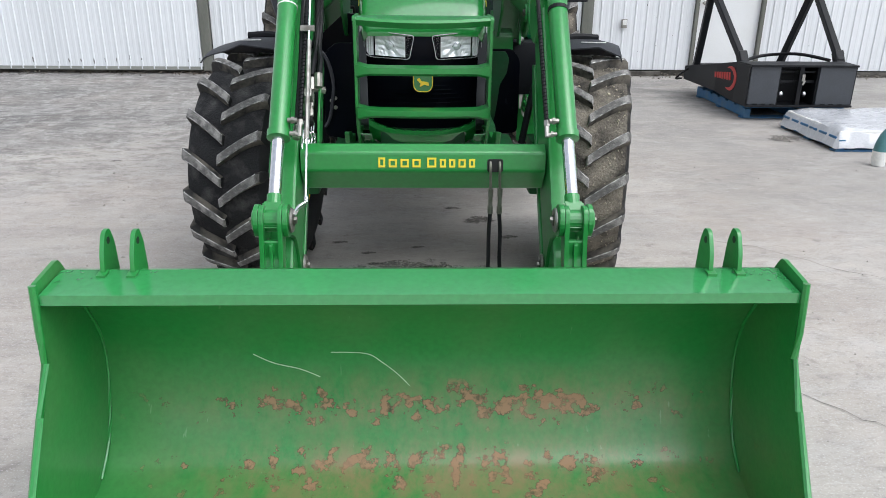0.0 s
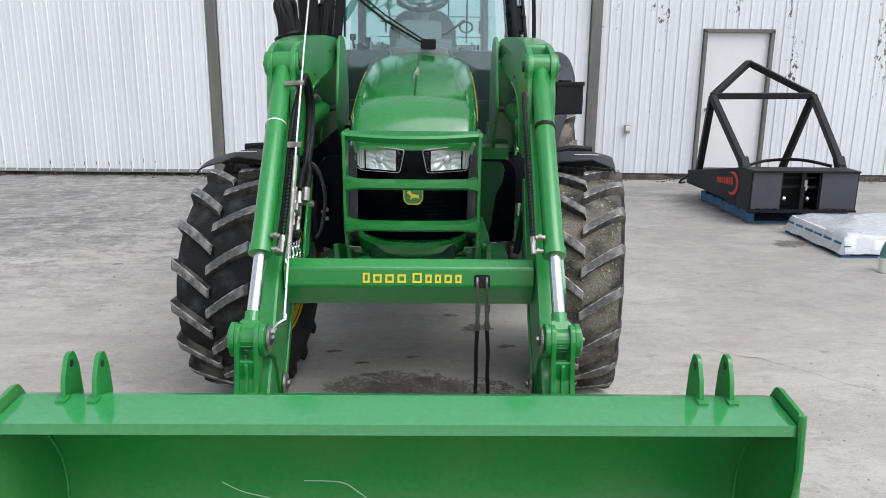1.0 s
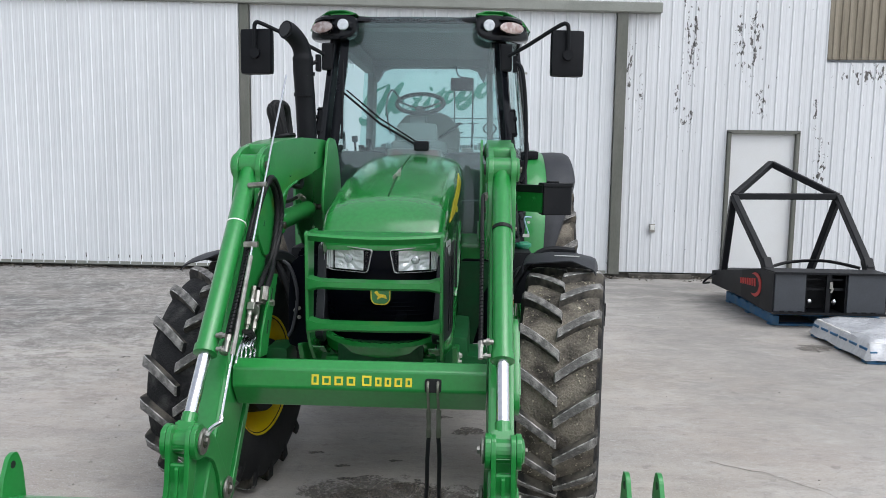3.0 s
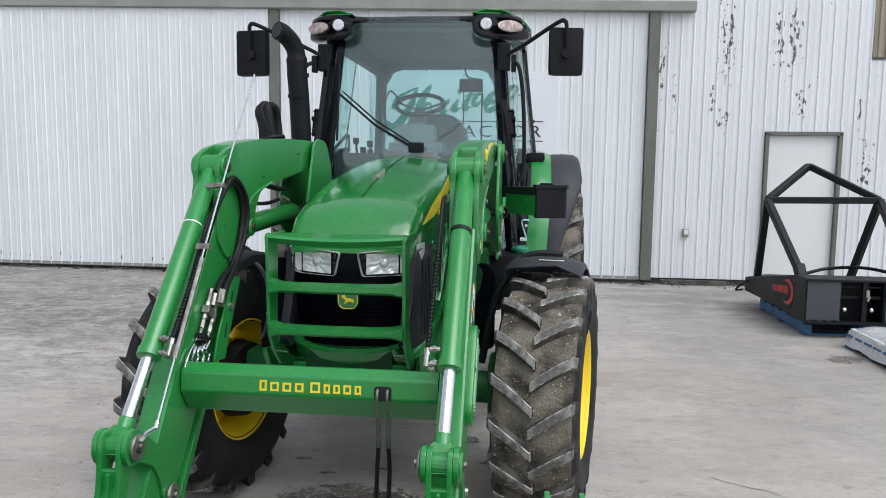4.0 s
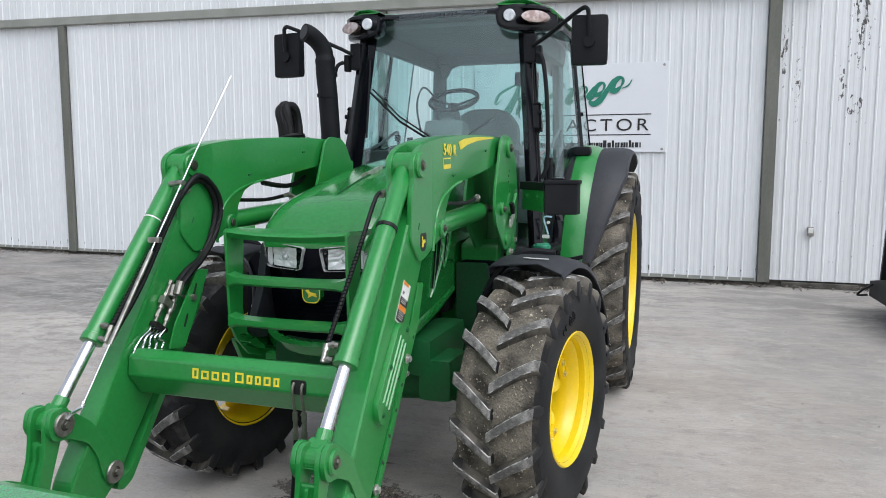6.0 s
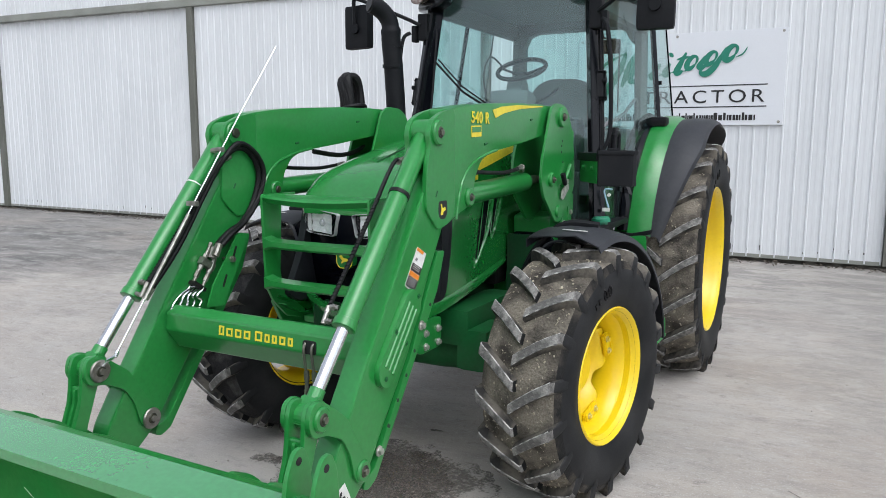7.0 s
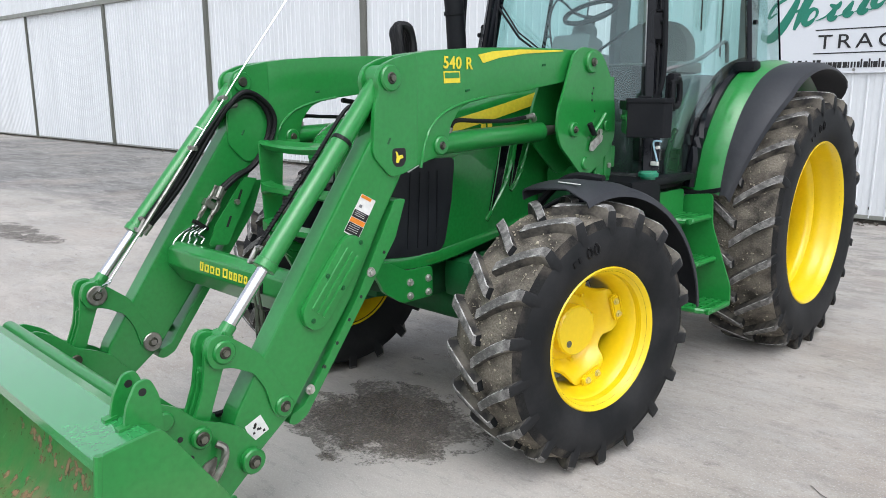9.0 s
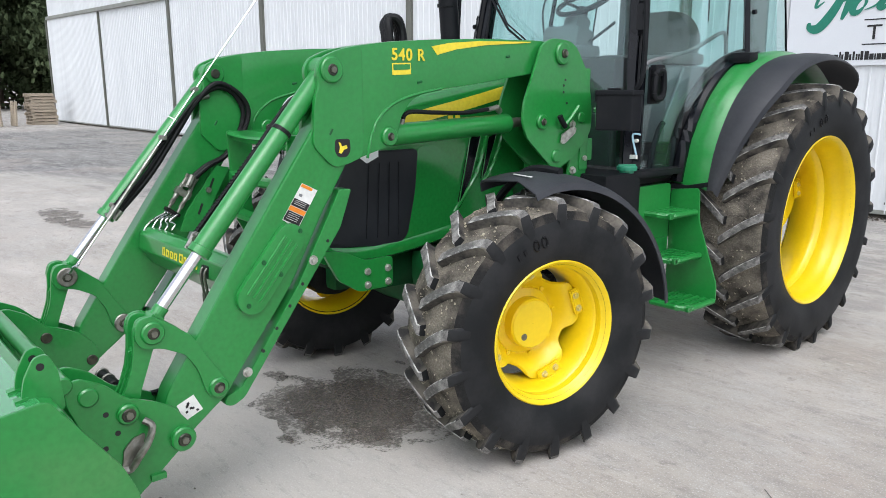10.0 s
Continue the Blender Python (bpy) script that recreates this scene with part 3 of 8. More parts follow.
def rounded(poly, r, steps=4):
    """The outline with its corners rounded."""
    out = []
    n = len(poly)
    for i in range(n):
        p, a, b = Vector(poly[i]), Vector(poly[i - 1]), Vector(poly[(i + 1) % n])
        d1, d2 = (a - p), (b - p)
        k = min(r, d1.length * 0.45, d2.length * 0.45)
        s, e = p + d1.normalized() * k, p + d2.normalized() * k
        for j in range(steps + 1):
            t = j / steps
            out.append(tuple((1 - t) ** 2 * s + 2 * t * (1 - t) * p + t * t * e))
    return out


def smooth_path(pts, n=8):
    """A curve through the points."""
    p = [Vector(q) for q in pts]
    out = []
    for i in range(len(p) - 1):
        a, b, c, d = p[max(i - 1, 0)], p[i], p[i + 1], p[min(i + 2, len(p) - 1)]
        for j in range(n):
            t = j / n
            out.append(0.5 * (2 * b + (c - a) * t + (2 * a - 5 * b + 4 * c - d) * t * t + (3 * b - a - 3 * c + d) * t ** 3))
    out.append(p[-1])
    return out


def tube(bm, pts, r, seg=10, taper=None):
    """A round bar or hose along points; r may be a number or a function of 0 to 1."""
    pts = [Vector(q) for q in pts]
    rings = []
    up = Vector((0.13, 0.37, 0.92)).normalized()
    for i, p in enumerate(pts):
        d = (pts[min(i + 1, len(pts) - 1)] - pts[max(i - 1, 0)]).normalized()
        a = d.cross(up)
        if a.length < 0.05:
            a = d.cross(Vector((1, 0, 0)))
        a.normalize()
        b = d.cross(a)
        rr = r(i / max(1, len(pts) - 1)) if callable(r) else r
        rings.append([bm.verts.new(p + rr * (math.cos(2 * math.pi * k / seg) * a + math.sin(2 * math.pi * k / seg) * b)) for k in range(seg)])
    for i in range(len(rings) - 1):
        for k in range(seg):
            bm.faces.new((rings[i][k], rings[i][(k + 1) % seg], rings[i + 1][(k + 1) % seg], rings[i + 1][k]))
    bm.faces.new(rings[0])
    bm.faces.new(rings[-1][::-1])
    return bm


def rod(bm, a, b, r, seg=16, chamfer=0.0):
    a, b = Vector(a), Vector(b)
    if chamfer:
        d = (b - a).normalized() * chamfer
        pts = [a, a + d, b - d, b]
        ends = {0: r - chamfer, 3: r - chamfer}
        return tube(bm, pts, lambda t: ends.get(round(t * 3), r), seg)
    return tube(bm, [a, b], r, seg)


def bar(bm, a, b, w, h, roll=0.0):
    """A square bar from a to b."""
    a, b = Vector(a), Vector(b)
    d = b - a
    q = d.to_track_quat("Z", "Y").to_matrix().to_4x4()
    r = bmesh.ops.create_cube(bm, size=1.0)["verts"]
    bmesh.ops.transform(bm, verts=r, matrix=Matrix.Translation((a + b) / 2) @ q @ pose(0, 0, 0, 0, 0, roll) @ Matrix.Diagonal((w, h, d.length, 1)))
    es = list({e for v in r for e in v.link_edges})
    bmesh.ops.bevel(bm, geom=es, offset=min(w, h) * 0.12, segments=1, affect="EDGES")
    return bm


def revolve(bm, profile, centre, seg=48, mats=None):
    """Rings about an axle along x: profile of (x, radius)."""
    rings = []
    for x, r in profile:
        rings.append([bm.verts.new((centre[0] + x, centre[1] - r * math.cos(2 * math.pi * k / seg), centre[2] + r * math.sin(2 * math.pi * k / seg))) for k in range(seg)])
    for i in range(len(rings) - 1):
        for k in range(seg):
            f = bm.faces.new((rings[i][k], rings[i][(k + 1) % seg], rings[i + 1][(k + 1) % seg], rings[i + 1][k]))
            if mats:
                f.material_index = mats[i]
    return bm


def grid(bm, rows, close=False):
    """Faces between rows of points."""
    vs = [[bm.verts.new(p) for p in row] for row in rows]
    for i in range(len(vs) - 1):
        n = len(vs[i])
        for k in range(n if close else n - 1):
            bm.faces.new((vs[i][k], vs[i][(k + 1) % n], vs[i + 1][(k + 1) % n], vs[i + 1][k]))
    return vs


def shell(bm, rows, thick, close=False):
    """A sheet with thickness."""
    grid(bm, rows, close)
    bmesh.ops.recalc_face_normals(bm, faces=bm.faces)
    bmesh.ops.solidify(bm, geom=list(bm.faces), thickness=thick)
    return bm


def bolt(bm, p, r=0.011, h=0.012, axis=(1, 0, 0)):
    p, d = Vector(p), Vector(axis)
    tube(bm, [p, p + d * h * 0.3], r * 1.5, 12)
    tube(bm, [p, p + d * h], r, 6)
    return bm


def B():
    return bmesh.new()


# ---- ground ----
bm = B()
xs = [-1500, -200, -60, -30] + [-20 + 2 * i for i in range(16)] + [20, 60, 200, 1500]
ys = [-1500, -200, -60, -20] + [-10 + 2 * i for i in range(16)] + [60, 200, 1500]
grid(bm, [[(x, y, 0) for x in xs] for y in ys])
ground = solo("ground", bm, CONCRETE, (0, 0, 0), "pale weathered concrete yard with dark streaks and cracks", "ground", kind="structure")

# ---- shed ----
WY = 11.25


def ribbed(bm, x0, x1, z0, z1, y, pitch=0.17, rib=0.034, depth=0.013, slope=0.0):
    """Ribbed sheet steel in the wall's plane; slope lifts the top edge towards -x."""
    xs = []
    n = max(1, round((x1 - x0) / pitch))
    p = (x1 - x0) / n
    for i in range(n):
        a = x0 + i * p
        xs += [(a, 0), (a + p * 0.28, 0), (a + p * 0.28 + 0.012, -0.0028), (a + p * 0.52, -0.0028), (a + p * 0.52 + 0.012, 0), (a + p - rib, 0), (a + p - rib + 0.010, -depth), (a + p - 0.010, -depth)]
    xs.append((x1, 0))
    top = lambda x: z1 + slope * (2.85 - x)
    front = [[(x, y + d, z0) for x, d in xs], [(x, y + d, top(x)) for x, d in xs]]
    grid(bm, front)
    back = [[(x, y + 0.03, z0) for x, _ in (xs[0], xs[-1])], [(x, y + 0.03, top(x)) for x, _ in (xs[0], xs[-1])]]
    grid(bm, back)
    return bm


RAIL = 0.02
wall = thing("wall_north", (-15, WY, 0), "white ribbed steel shed wall with flaking paint", "wall", kind="structure")
DX0, DX1, DZ = 3.87, 4.88, 2.14
bm = B()
ribbed(bm, 2.38, DX0, 0.09, 5.6, WY)
ribbed(bm, DX0, DX1, DZ, 5.6, WY)
ribbed(bm, DX1, 5.2, 0.09, 5.6, WY)
ribbed(bm, 5.2, 7.3, 0.09, 3.12, WY)
ribbed(bm, 7.3, 14.0, 0.09, 5.6, WY)
part("flaking_sheet", bm, WALL_PEEL, wall, "white paint flaking off in dark upright patches")
bm = B()
ribbed(bm, 5.2, 7.3, 3.16, 5.6, WY - 0.012, pitch=0.1, rib=0.05, depth=0.02)
part("roof_light_panel", bm, FIBRE, wall, "brownish weathered translucent corrugated panel")
bm = B()
ribbed(bm, -35.4, 2.38, 3.80, 6.2, WY - 0.005, slope=RAIL * 0.6)
part("upper_sheet", bm, WALL_WHITE, wall)
bm = B()
bar(bm, (2.86, WY - 0.075, 3.835), (-35.4, WY - 0.075, 3.835 + RAIL * 38.2), 0.11, 0.145)
part("door_track", bm, TRACK, wall, "pale grey sliding door track")
bm = B()
box(bm, (-10.7, WY + 0.06, 0.055), (49.4, 0.06, 0.11))
part("sill", bm, KICK, wall, "dark dirty sill under the sheets, gap shade in its colour")
bm = B()
for x in (5.6, 6.7, 8.3, 10.2, 3.0):
    box(bm, (x, WY - 0.03, 0.035), (0.9, 0.05, 0.07), 0.01)
part("footing", bm, KICK, wall, split=True)
# post between the sliding doors and the fixed wall
bm = B()
box(bm, (2.32, WY - 0.045, 1.93), (0.15, 0.10, 3.74), 0.006)
part("post", bm, POST, wall)

# closed shed body behind
bm = B()
box(bm, (-10.7, WY + 4.2, 2.8), (49.4, 0.12, 5.6))
solo("wall_back", bm, WALL_WHITE, (-10.7, WY + 4.2, 0), "plain white steel back wall of the shed", "wall", kind="structure")
for nm, x in (("wall_west", -35.34), ("wall_east", 13.94)):
    bm = B()
    box(bm, (x, WY + 2.15, 2.8), (0.12, 3.98, 5.6))
    solo(nm, bm, WALL_WHITE, (x, WY + 2.15, 0), "white steel end wall of the shed", "wall", kind="structure")
bm = B()
prism(bm, [(WY - 0.5, 7.1), (WY + 2.1, 7.6), (WY + 4.6, 7.1), (WY + 4.6, 7.0), (WY + 2.1, 7.5), (WY - 0.5, 7.0)], -36, 14.5)
solo("roof", bm, ROOF, (-10, WY + 2, 7), "shallow grey steel shed roof", "roof", kind="structure")

DOORS = [(-3.02, 2.24), (-9.05, -3.18), (-15.15, -9.13), (-21.15, -15.23), (-28.15, -21.23), (-35.4, -28.23)]
for i, (a, b) in enumerate(DOORS):
    step = 0.0 if i % 2 == 0 else 0.05
    y = WY - 0.02 - step
    d = thing(f"door_{i + 1}", ((a + b) / 2, y, 0), "tall white ribbed steel sliding shed door, closed", "sliding door", "sliding doors of the shed", "structure")
    bm = B()
    ribbed(bm, a, b, 0.07, 3.78, y, pitch=0.168, rib=0.034, depth=0.014, slope=RAIL)
    part("sheet", bm, WALL_WHITE, d)
    if i < 3:
        bm = B()
        random.seed(31 + i)
        n = max(1, round((b - a) / 0.168))
        for k in range(n):
            if random.random() < 0.75:
                h0 = random.uniform(0.015, 0.07)
                box(bm, (a + (k + 1) * (b - a) / n - random.uniform(0.012, 0.03), y - 0.0125, 0.14 + h0 / 2 + random.uniform(0, 0.06)), (random.uniform(0.006, 0.016), 0.003, h0))
        tagged(part("rust_mark", bm, KICK, d, "small dark rust marks"), kind="stuff")
    bm = B()
    box(bm, ((a + b) / 2, y + 0.012, 0.080), (b - a, 0.05, 0.050), 0.004)
    part("bottom_rail", bm, TRACK, d, "weathered grey bottom rail")
    w = (0.135, 0.135, 0.16, 0.12, 0.06, 0.05)[i]
    bm = B()
    zt = 3.76 + RAIL * (2.85 - a)
    box(bm, (a - 0.08, y - 0.03, (zt + 0.05) / 2), (w, 0.07, zt - 0.05), 0.005)
    part("edge_post", bm, POST, d, "grey-green steel edge post")

# personnel door
pd = thing("door_7", ((DX0 + DX1) / 2, WY, 0), "plain white steel personnel door in a grey frame, closed", "door", kind="structure")
bm = B()
box(bm, ((DX0 + DX1) / 2, WY + 0.035, 1.115), (DX1 - DX0 - 0.10, 0.045, 2.0), 0.003)
leaf = part("leaf", bm, DOOR_WHITE, pd)
bm = B()
for x in (DX0 + 0.025, DX1 - 0.025):
    box(bm, (x, WY + 0.005, 1.12), (0.05, 0.12, 2.04), 0.004)
box(bm, ((DX0 + DX1) / 2, WY + 0.005, DZ - 0.002), (DX1 - DX0, 0.12, 0.05), 0.004)
part("frame", bm, POST, pd, "grey-green steel door frame")
bm = B()
rod(bm, (DX0 + 0.12, WY + 0.01, 1.03), (DX0 + 0.12, WY - 0.05, 1.03), 0.014)
tube(bm, [(DX0 + 0.12, WY - 0.04 - 0.006 * k, 1.03) for k in range(6)], lambda t: 0.03 * math.sin(0.35 + 2.6 * t), 14)
part("knob", bm, ZINC, pd, "round metal door knob", smooth=True)
bm = B()
box(bm, ((DX0 + DX1) / 2, WY - 0.02, 0.06), (DX1 - DX0, 0.2, 0.09), 0.01)
part("threshold", bm, KICK, pd)

# outlet box on the wall
ob = thing("outlet_box", (2.86, WY - 0.03, 0.72), "small grey outlet box on the white wall", "outlet")
bm = B()
box(bm, (2.86, WY - 0.035, 0.74), (0.075, 0.06, 0.12), 0.006)
part("housing", bm, ZINC, ob)
bm = B()
box(bm, (2.86, WY - 0.07, 0.755), (0.06, 0.015, 0.07), 0.004)
part("cover", bm, STICKER, ob, "hinged pale cover")

# ---- sign ----
sign = thing("sign", (-0.3, WY - 0.03, 1.77), "white shop sign with green script and black capitals on the shed", "sign")
SY = WY - 0.045
bm = B()
box(bm, (-0.31, SY, 2.37), (2.68, 0.02, 1.20), 0.003)
part("panel", bm, SIGN_WHITE, sign)
bm = B()
for x in (-1.6, -0.31, 0.98):
    for z in (1.81, 2.93):
        bolt(bm, (x, SY - 0.01, z), 0.012, 0.008, (0, -1, 0))
part("screw", bm, ZINC, sign, split=True)
bm = B()
for z in (2.282, 2.008):
    box(bm, (0.028, SY - 0.012, z), (1.605, 0.004, 0.013))
part("rule", bm, INK, sign, split=True)
txt = bpy.data.curves.new("lettering", "FONT")
txt.body, txt.size, txt.extrude, txt.space_character = "TRACTOR", 0.235, 0.002, 1.30
txt.align_x = "LEFT"
txt.materials.append(INK)
word = new("lettering", txt)
word.parent = sign
word.matrix_basis = Matrix.Translation(Vector((-0.740, SY - 0.014, 2.062)) - BASE[sign]) @ pose(0, 0, 0, 90, 0, 0)
word.scale = (1.19, 1.0, 1.0)
# the green mark: slanted brush strokes, a swash and a tail
bm = B()
layer = iter(range(100))


def stroke(pts, w):
    """A flat brush stroke that thickens towards its middle."""
    level = SY - 0.0135 - 0.0004 * next(layer)
    p = [q - Vector((0, 0.00012 * i, 0)) for i, q in enumerate(smooth_path([(a, level, b) for a, b in pts], 7))]
    rows = []
    for i, q in enumerate(p):
        d = (p[min(i + 1, len(p) - 1)] - p[max(i - 1, 0)]).normalized()
        nrm = Vector((-d.z, 0, d.x))
        k = w * 1.30 * (0.28 + 0.72 * math.sin(math.pi * i / (len(p) - 1)))
        rows.append([q + nrm * k, q - nrm * k])
    grid(bm, rows)


def loop(x, z, w, h, thick):
    """A slanted open bowl."""
    stroke([(x + w * math.cos(radians(a)) + 0.45 * h * math.sin(radians(a)), z + h * math.sin(radians(a))) for a in (60, 110, 160, 210, 260, 305, 340)], thick)
    stroke([(x + w * math.cos(radians(a)) + 0.45 * h * math.sin(radians(a)), z + h * math.sin(radians(a))) for a in (-30, 0, 30, 70, 100)], thick * 0.45)


# tall pair with a swash, then a rising row of bowls and stems, one tail below the row
stroke([(-0.985, 2.76), (-1.04, 2.58), (-1.16, 2.36), (-1.29, 2.215), (-1.385, 2.225), (-1.40, 2.285)], 0.044)
stroke([(-0.775, 2.79), (-0.86, 2.68), (-0.95, 2.50), (-1.03, 2.30)], 0.040)
stroke([(-1.24, 2.52), (-1.34, 2.46), (-1.28, 2.60), (-1.10, 2.70), (-0.97, 2.76)], 0.016)
stroke([(-1.10, 2.50), (-0.98, 2.53), (-0.88, 2.60)], 0.012)
loop(-0.845, 2.450, 0.060, 0.085, 0.030)
for x, z, h, thick in ((-0.625, 2.405, 0.16, 0.030), (-0.455, 2.440, 0.15, 0.032), (-0.300, 2.460, 0.26, 0.032), (-0.010, 2.515, 0.15, 0.030)):
    stroke([(x + 0.45 * h, z + h), (x + 0.20 * h, z + h * 0.5), (x, z + 0.02), (x + 0.03, z), (x + 0.08, z + 0.03)], thick)
stroke([(-0.64, 2.57), (-0.56, 2.535), (-0.515, 2.595)], 0.024)
stroke([(-0.395, 2.685), (-0.375, 2.70), (-0.36, 2.715)], 0.030)
stroke([(-0.30, 2.635), (-0.22, 2.65), (-0.14, 2.665)], 0.016)
loop(-0.105, 2.590, 0.055, 0.080, 0.028)
loop(0.135, 2.635, 0.055, 0.080, 0.028)
stroke([(0.315, 2.760), (0.24, 2.62), (0.16, 2.50), (0.075, 2.435), (0.015, 2.45), (0.01, 2.495)], 0.032)
loop(0.375, 2.690, 0.062, 0.090, 0.034)
for x0, z0, x1, z1 in ((-0.79, 2.39, -0.60, 2.52), (-0.54, 2.43, -0.43, 2.54), (-0.38, 2.46, -0.25, 2.58), (-0.22, 2.48, -0.14, 2.55), (0.06, 2.53, 0.13, 2.60), (0.22, 2.60, 0.33, 2.68), (0.43, 2.63, 0.57, 2.755)):
    stroke([(x0, z0), ((x0 + x1) / 2 + 0.02, (z0 + z1) / 2 - 0.02), (x1, z1)], 0.0075)
bm.normal_update()
part("script_stroke", bm, SIGN_GREEN, sign, "green brush stroke", split=True)
bm = B()
random.seed(3)
x = -1.10
while x < 0.70:
    w = random.choice((0.018, 0.022, 0.030, 0.046))
    up = random.choice((0, 0, 0, 0.030))
    box(bm, (x + w / 2, SY - 0.012, 1.868 + up / 2), (w, 0.004, 0.068 + up))
    x += w + random.choice((0.007, 0.007, 0.014))
part("lettering_bar", bm, INK, sign, "bold black bar", split=True)

# ---- tractor ----
X0 = -0.063
tractor = thing("tractor", (X0, 5.0, 0), "green farm tractor with yellow wheels and glazed cab on concrete", "tractor")
AXF, AXR = (3.885, 0.545), (6.10, 0.752)


def tyre(name, centre, rim_r, out_r, width, lugs, turn, side, label):
    """A chevron-lugged tyre and dished yellow wheel; returns the wheel. side 1: outer face towards +x."""
    cx, cy, cz = centre
    M = Matrix.Translation((cx, cy, cz)) @ pose(0, 0, 0, 0, 0, turn) @ Matrix.Translation((-cx, -cy, -cz))
    h = width / 2
    lug_h = 0.038 if out_r < 0.7 else 0.045
    base_r = out_r - lug_h
    bw = h * 0.80
    prof = [(-bw, rim_r - 0.01), (-h * 0.90, rim_r + 0.02), (-h * 0.99, rim_r + (base_r - rim_r) * 0.35), (-h * 1.0, rim_r + (base_r - rim_r) * 0.6), (-h * 0.96, base_r - 0.055), (-h * 0.88, base_r - 0.022), (-h * 0.6, base_r - 0.006), (0, base_r), (h * 0.6, base_r - 0.006), (h * 0.88, base_r - 0.022), (h * 0.96, base_r - 0.055), (h * 1.0, rim_r + (base_r - rim_r) * 0.6), (h * 0.99, rim_r + (base_r - rim_r) * 0.35), (h * 0.90, rim_r + 0.02), (bw, rim_r - 0.01)]
    mats = [0, 0, 0, 0, 2, 1, 1, 1, 1, 2, 0, 0, 0, 0]
    # hub is the wheel's own mesh
    s = side
    bm = B()
    small = out_r < 0.7
    disc_x = s * (-0.060 if small else -h * 0.62)
    hub = 0.075 if small else 0.083
    hr = 0.108 if small else 0.12
    revolve(bm, [(disc_x, hr * 1.35), (disc_x + s * 0.012, hr * 1.3), (disc_x + s * 0.02, hr), (disc_x + s * (hub - 0.008), hr), (disc_x + s * hub, hr * 0.93), (disc_x + s * hub, 0.001)], centre, 40)
    for k in range(8):
        a = 2 * math.pi * k / 8 + 0.2
        bolt(bm, (cx + disc_x + s * 0.006, cy + hr * 1.42 * math.cos(a), cz + hr * 1.42 * math.sin(a)), 0.010, 0.016, (s, 0, 0))
    bmesh.ops.transform(bm, verts=bm.verts, matrix=M)
    wheel = part(name, bm, YELLOW, tractor, label, smooth=True)
    bm = B()
    revolve(bm, prof, centre, 96, mats)
    def surf(u):
        a = abs(u) / h
        return base_r - 0.006 * (a / 0.6) ** 2 if a < 0.6 else base_r - 0.006 - 0.02 * ((a - 0.6) / 0.3) ** 1.6

    bmesh.ops.transform(bm, verts=bm.verts, matrix=M)
    part("tyre", bm, [SIDEWALL, TREAD, MUDDY_RUBBER] if side > 0 or not small else [SIDEWALL, TREAD_CLEAN, SIDEWALL], wheel, "black tyre with muddy tread" if side > 0 or not small else "black tyre with worn dark tread", smooth=True)
    for sg in (-1, 1):
        rows, n = [], 10
        for i in range(n + 1):
            t = i / n
            u = sg * h * (0.995, 0.985, 0.955, 0.89, 0.78, 0.64, 0.48, 0.32, 0.15, -0.02, -0.05)[i]
            t = 1 - (u * sg / h + 0.05) / 1.05
            drop = (0.235 if out_r < 0.7 else 0.21) * t ** 1.22
            wl = (0.041 - 0.003 * t + 0.010 * max(0, 1 - t / 0.2)) * (0.42, 0.62, 0.86, 1, 1, 1, 1, 1, 1, 1, 1)[i] / out_r
            r0 = surf(u) - 0.02
            r1 = out_r - (0.090, 0.052, 0.020, 0.004, 0, 0, 0, 0, 0, 0, 0.012)[i] - 0.010 * (abs(u) / h) ** 2
            if i == 0:
                r0 = base_r - 0.095
            rows.append([(u, -r * math.cos(da - drop), r * math.sin(da - drop)) for da, r in ((-wl * 0.74, r0), (-wl * 0.56, r1 - 0.004), (-wl * 0.46, r1), (wl * 0.46, r1), (wl * 0.56, r1 - 0.004), (wl * 0.74, r0))])
        bm = B()
        vs = grid(bm, rows)
        for row in (vs[0], vs[-1]):
            bm.faces.new(row)
        bmesh.ops.recalc_face_normals(bm, faces=bm.faces)
        for f in bm.faces:
            f.material_index = 1
        bm.faces.ensure_lookup_table()
        for i in range(n):
            for j in range(5):
                bm.faces[i * 5 + j].material_index = (1, 2, 0, 2, 1)[j] if i > 2 else (1, 1, 0, 1, 1)[j] if i == 2 else 3
        for f in bm.faces[n * 5:]:
            f.material_index = 3
        me = bpy.data.meshes.new("lug")
        bm.to_mesh(me)
        bm.free()
        me.materials.append(LUG)
        me.materials.append(LUG_SIDE)
        me.materials.append(LUG_EDGE)
        me.materials.append(SIDEWALL)
        me.shade_smooth()
        me.set_sharp_from_angle(angle=radians(28))
        for k in range(lugs):
            ob = new("lug", me)
            ob.parent = wheel
            turned = 2 * math.pi * (k + (0.5 if sg > 0 else 0)) / lugs
            ob.matrix_basis = Matrix.Translation(Vector(centre) - BASE[wheel]) @ pose(0, 0, 0, 0, 0, turn) @ Matrix.Rotation(-turned, 4, "X")
    # bits of straw and clods stuck between the lugs
    if side > 0:
        random.seed(int(out_r * 1000))
        bm = B()
        for k in range(1300):
            u = random.uniform(-0.86, 0.86) * h
            a = 2 * math.pi * random.random()
            r = surf(u) + 0.002
            ln = random.uniform(0.003, 0.010) * (1 + (k % 11 == 0))
            wd = random.uniform(0.0010, 0.0022) if k % 3 else ln * 0.6
            q = bmesh.ops.create_cube(bm, size=1)["verts"]
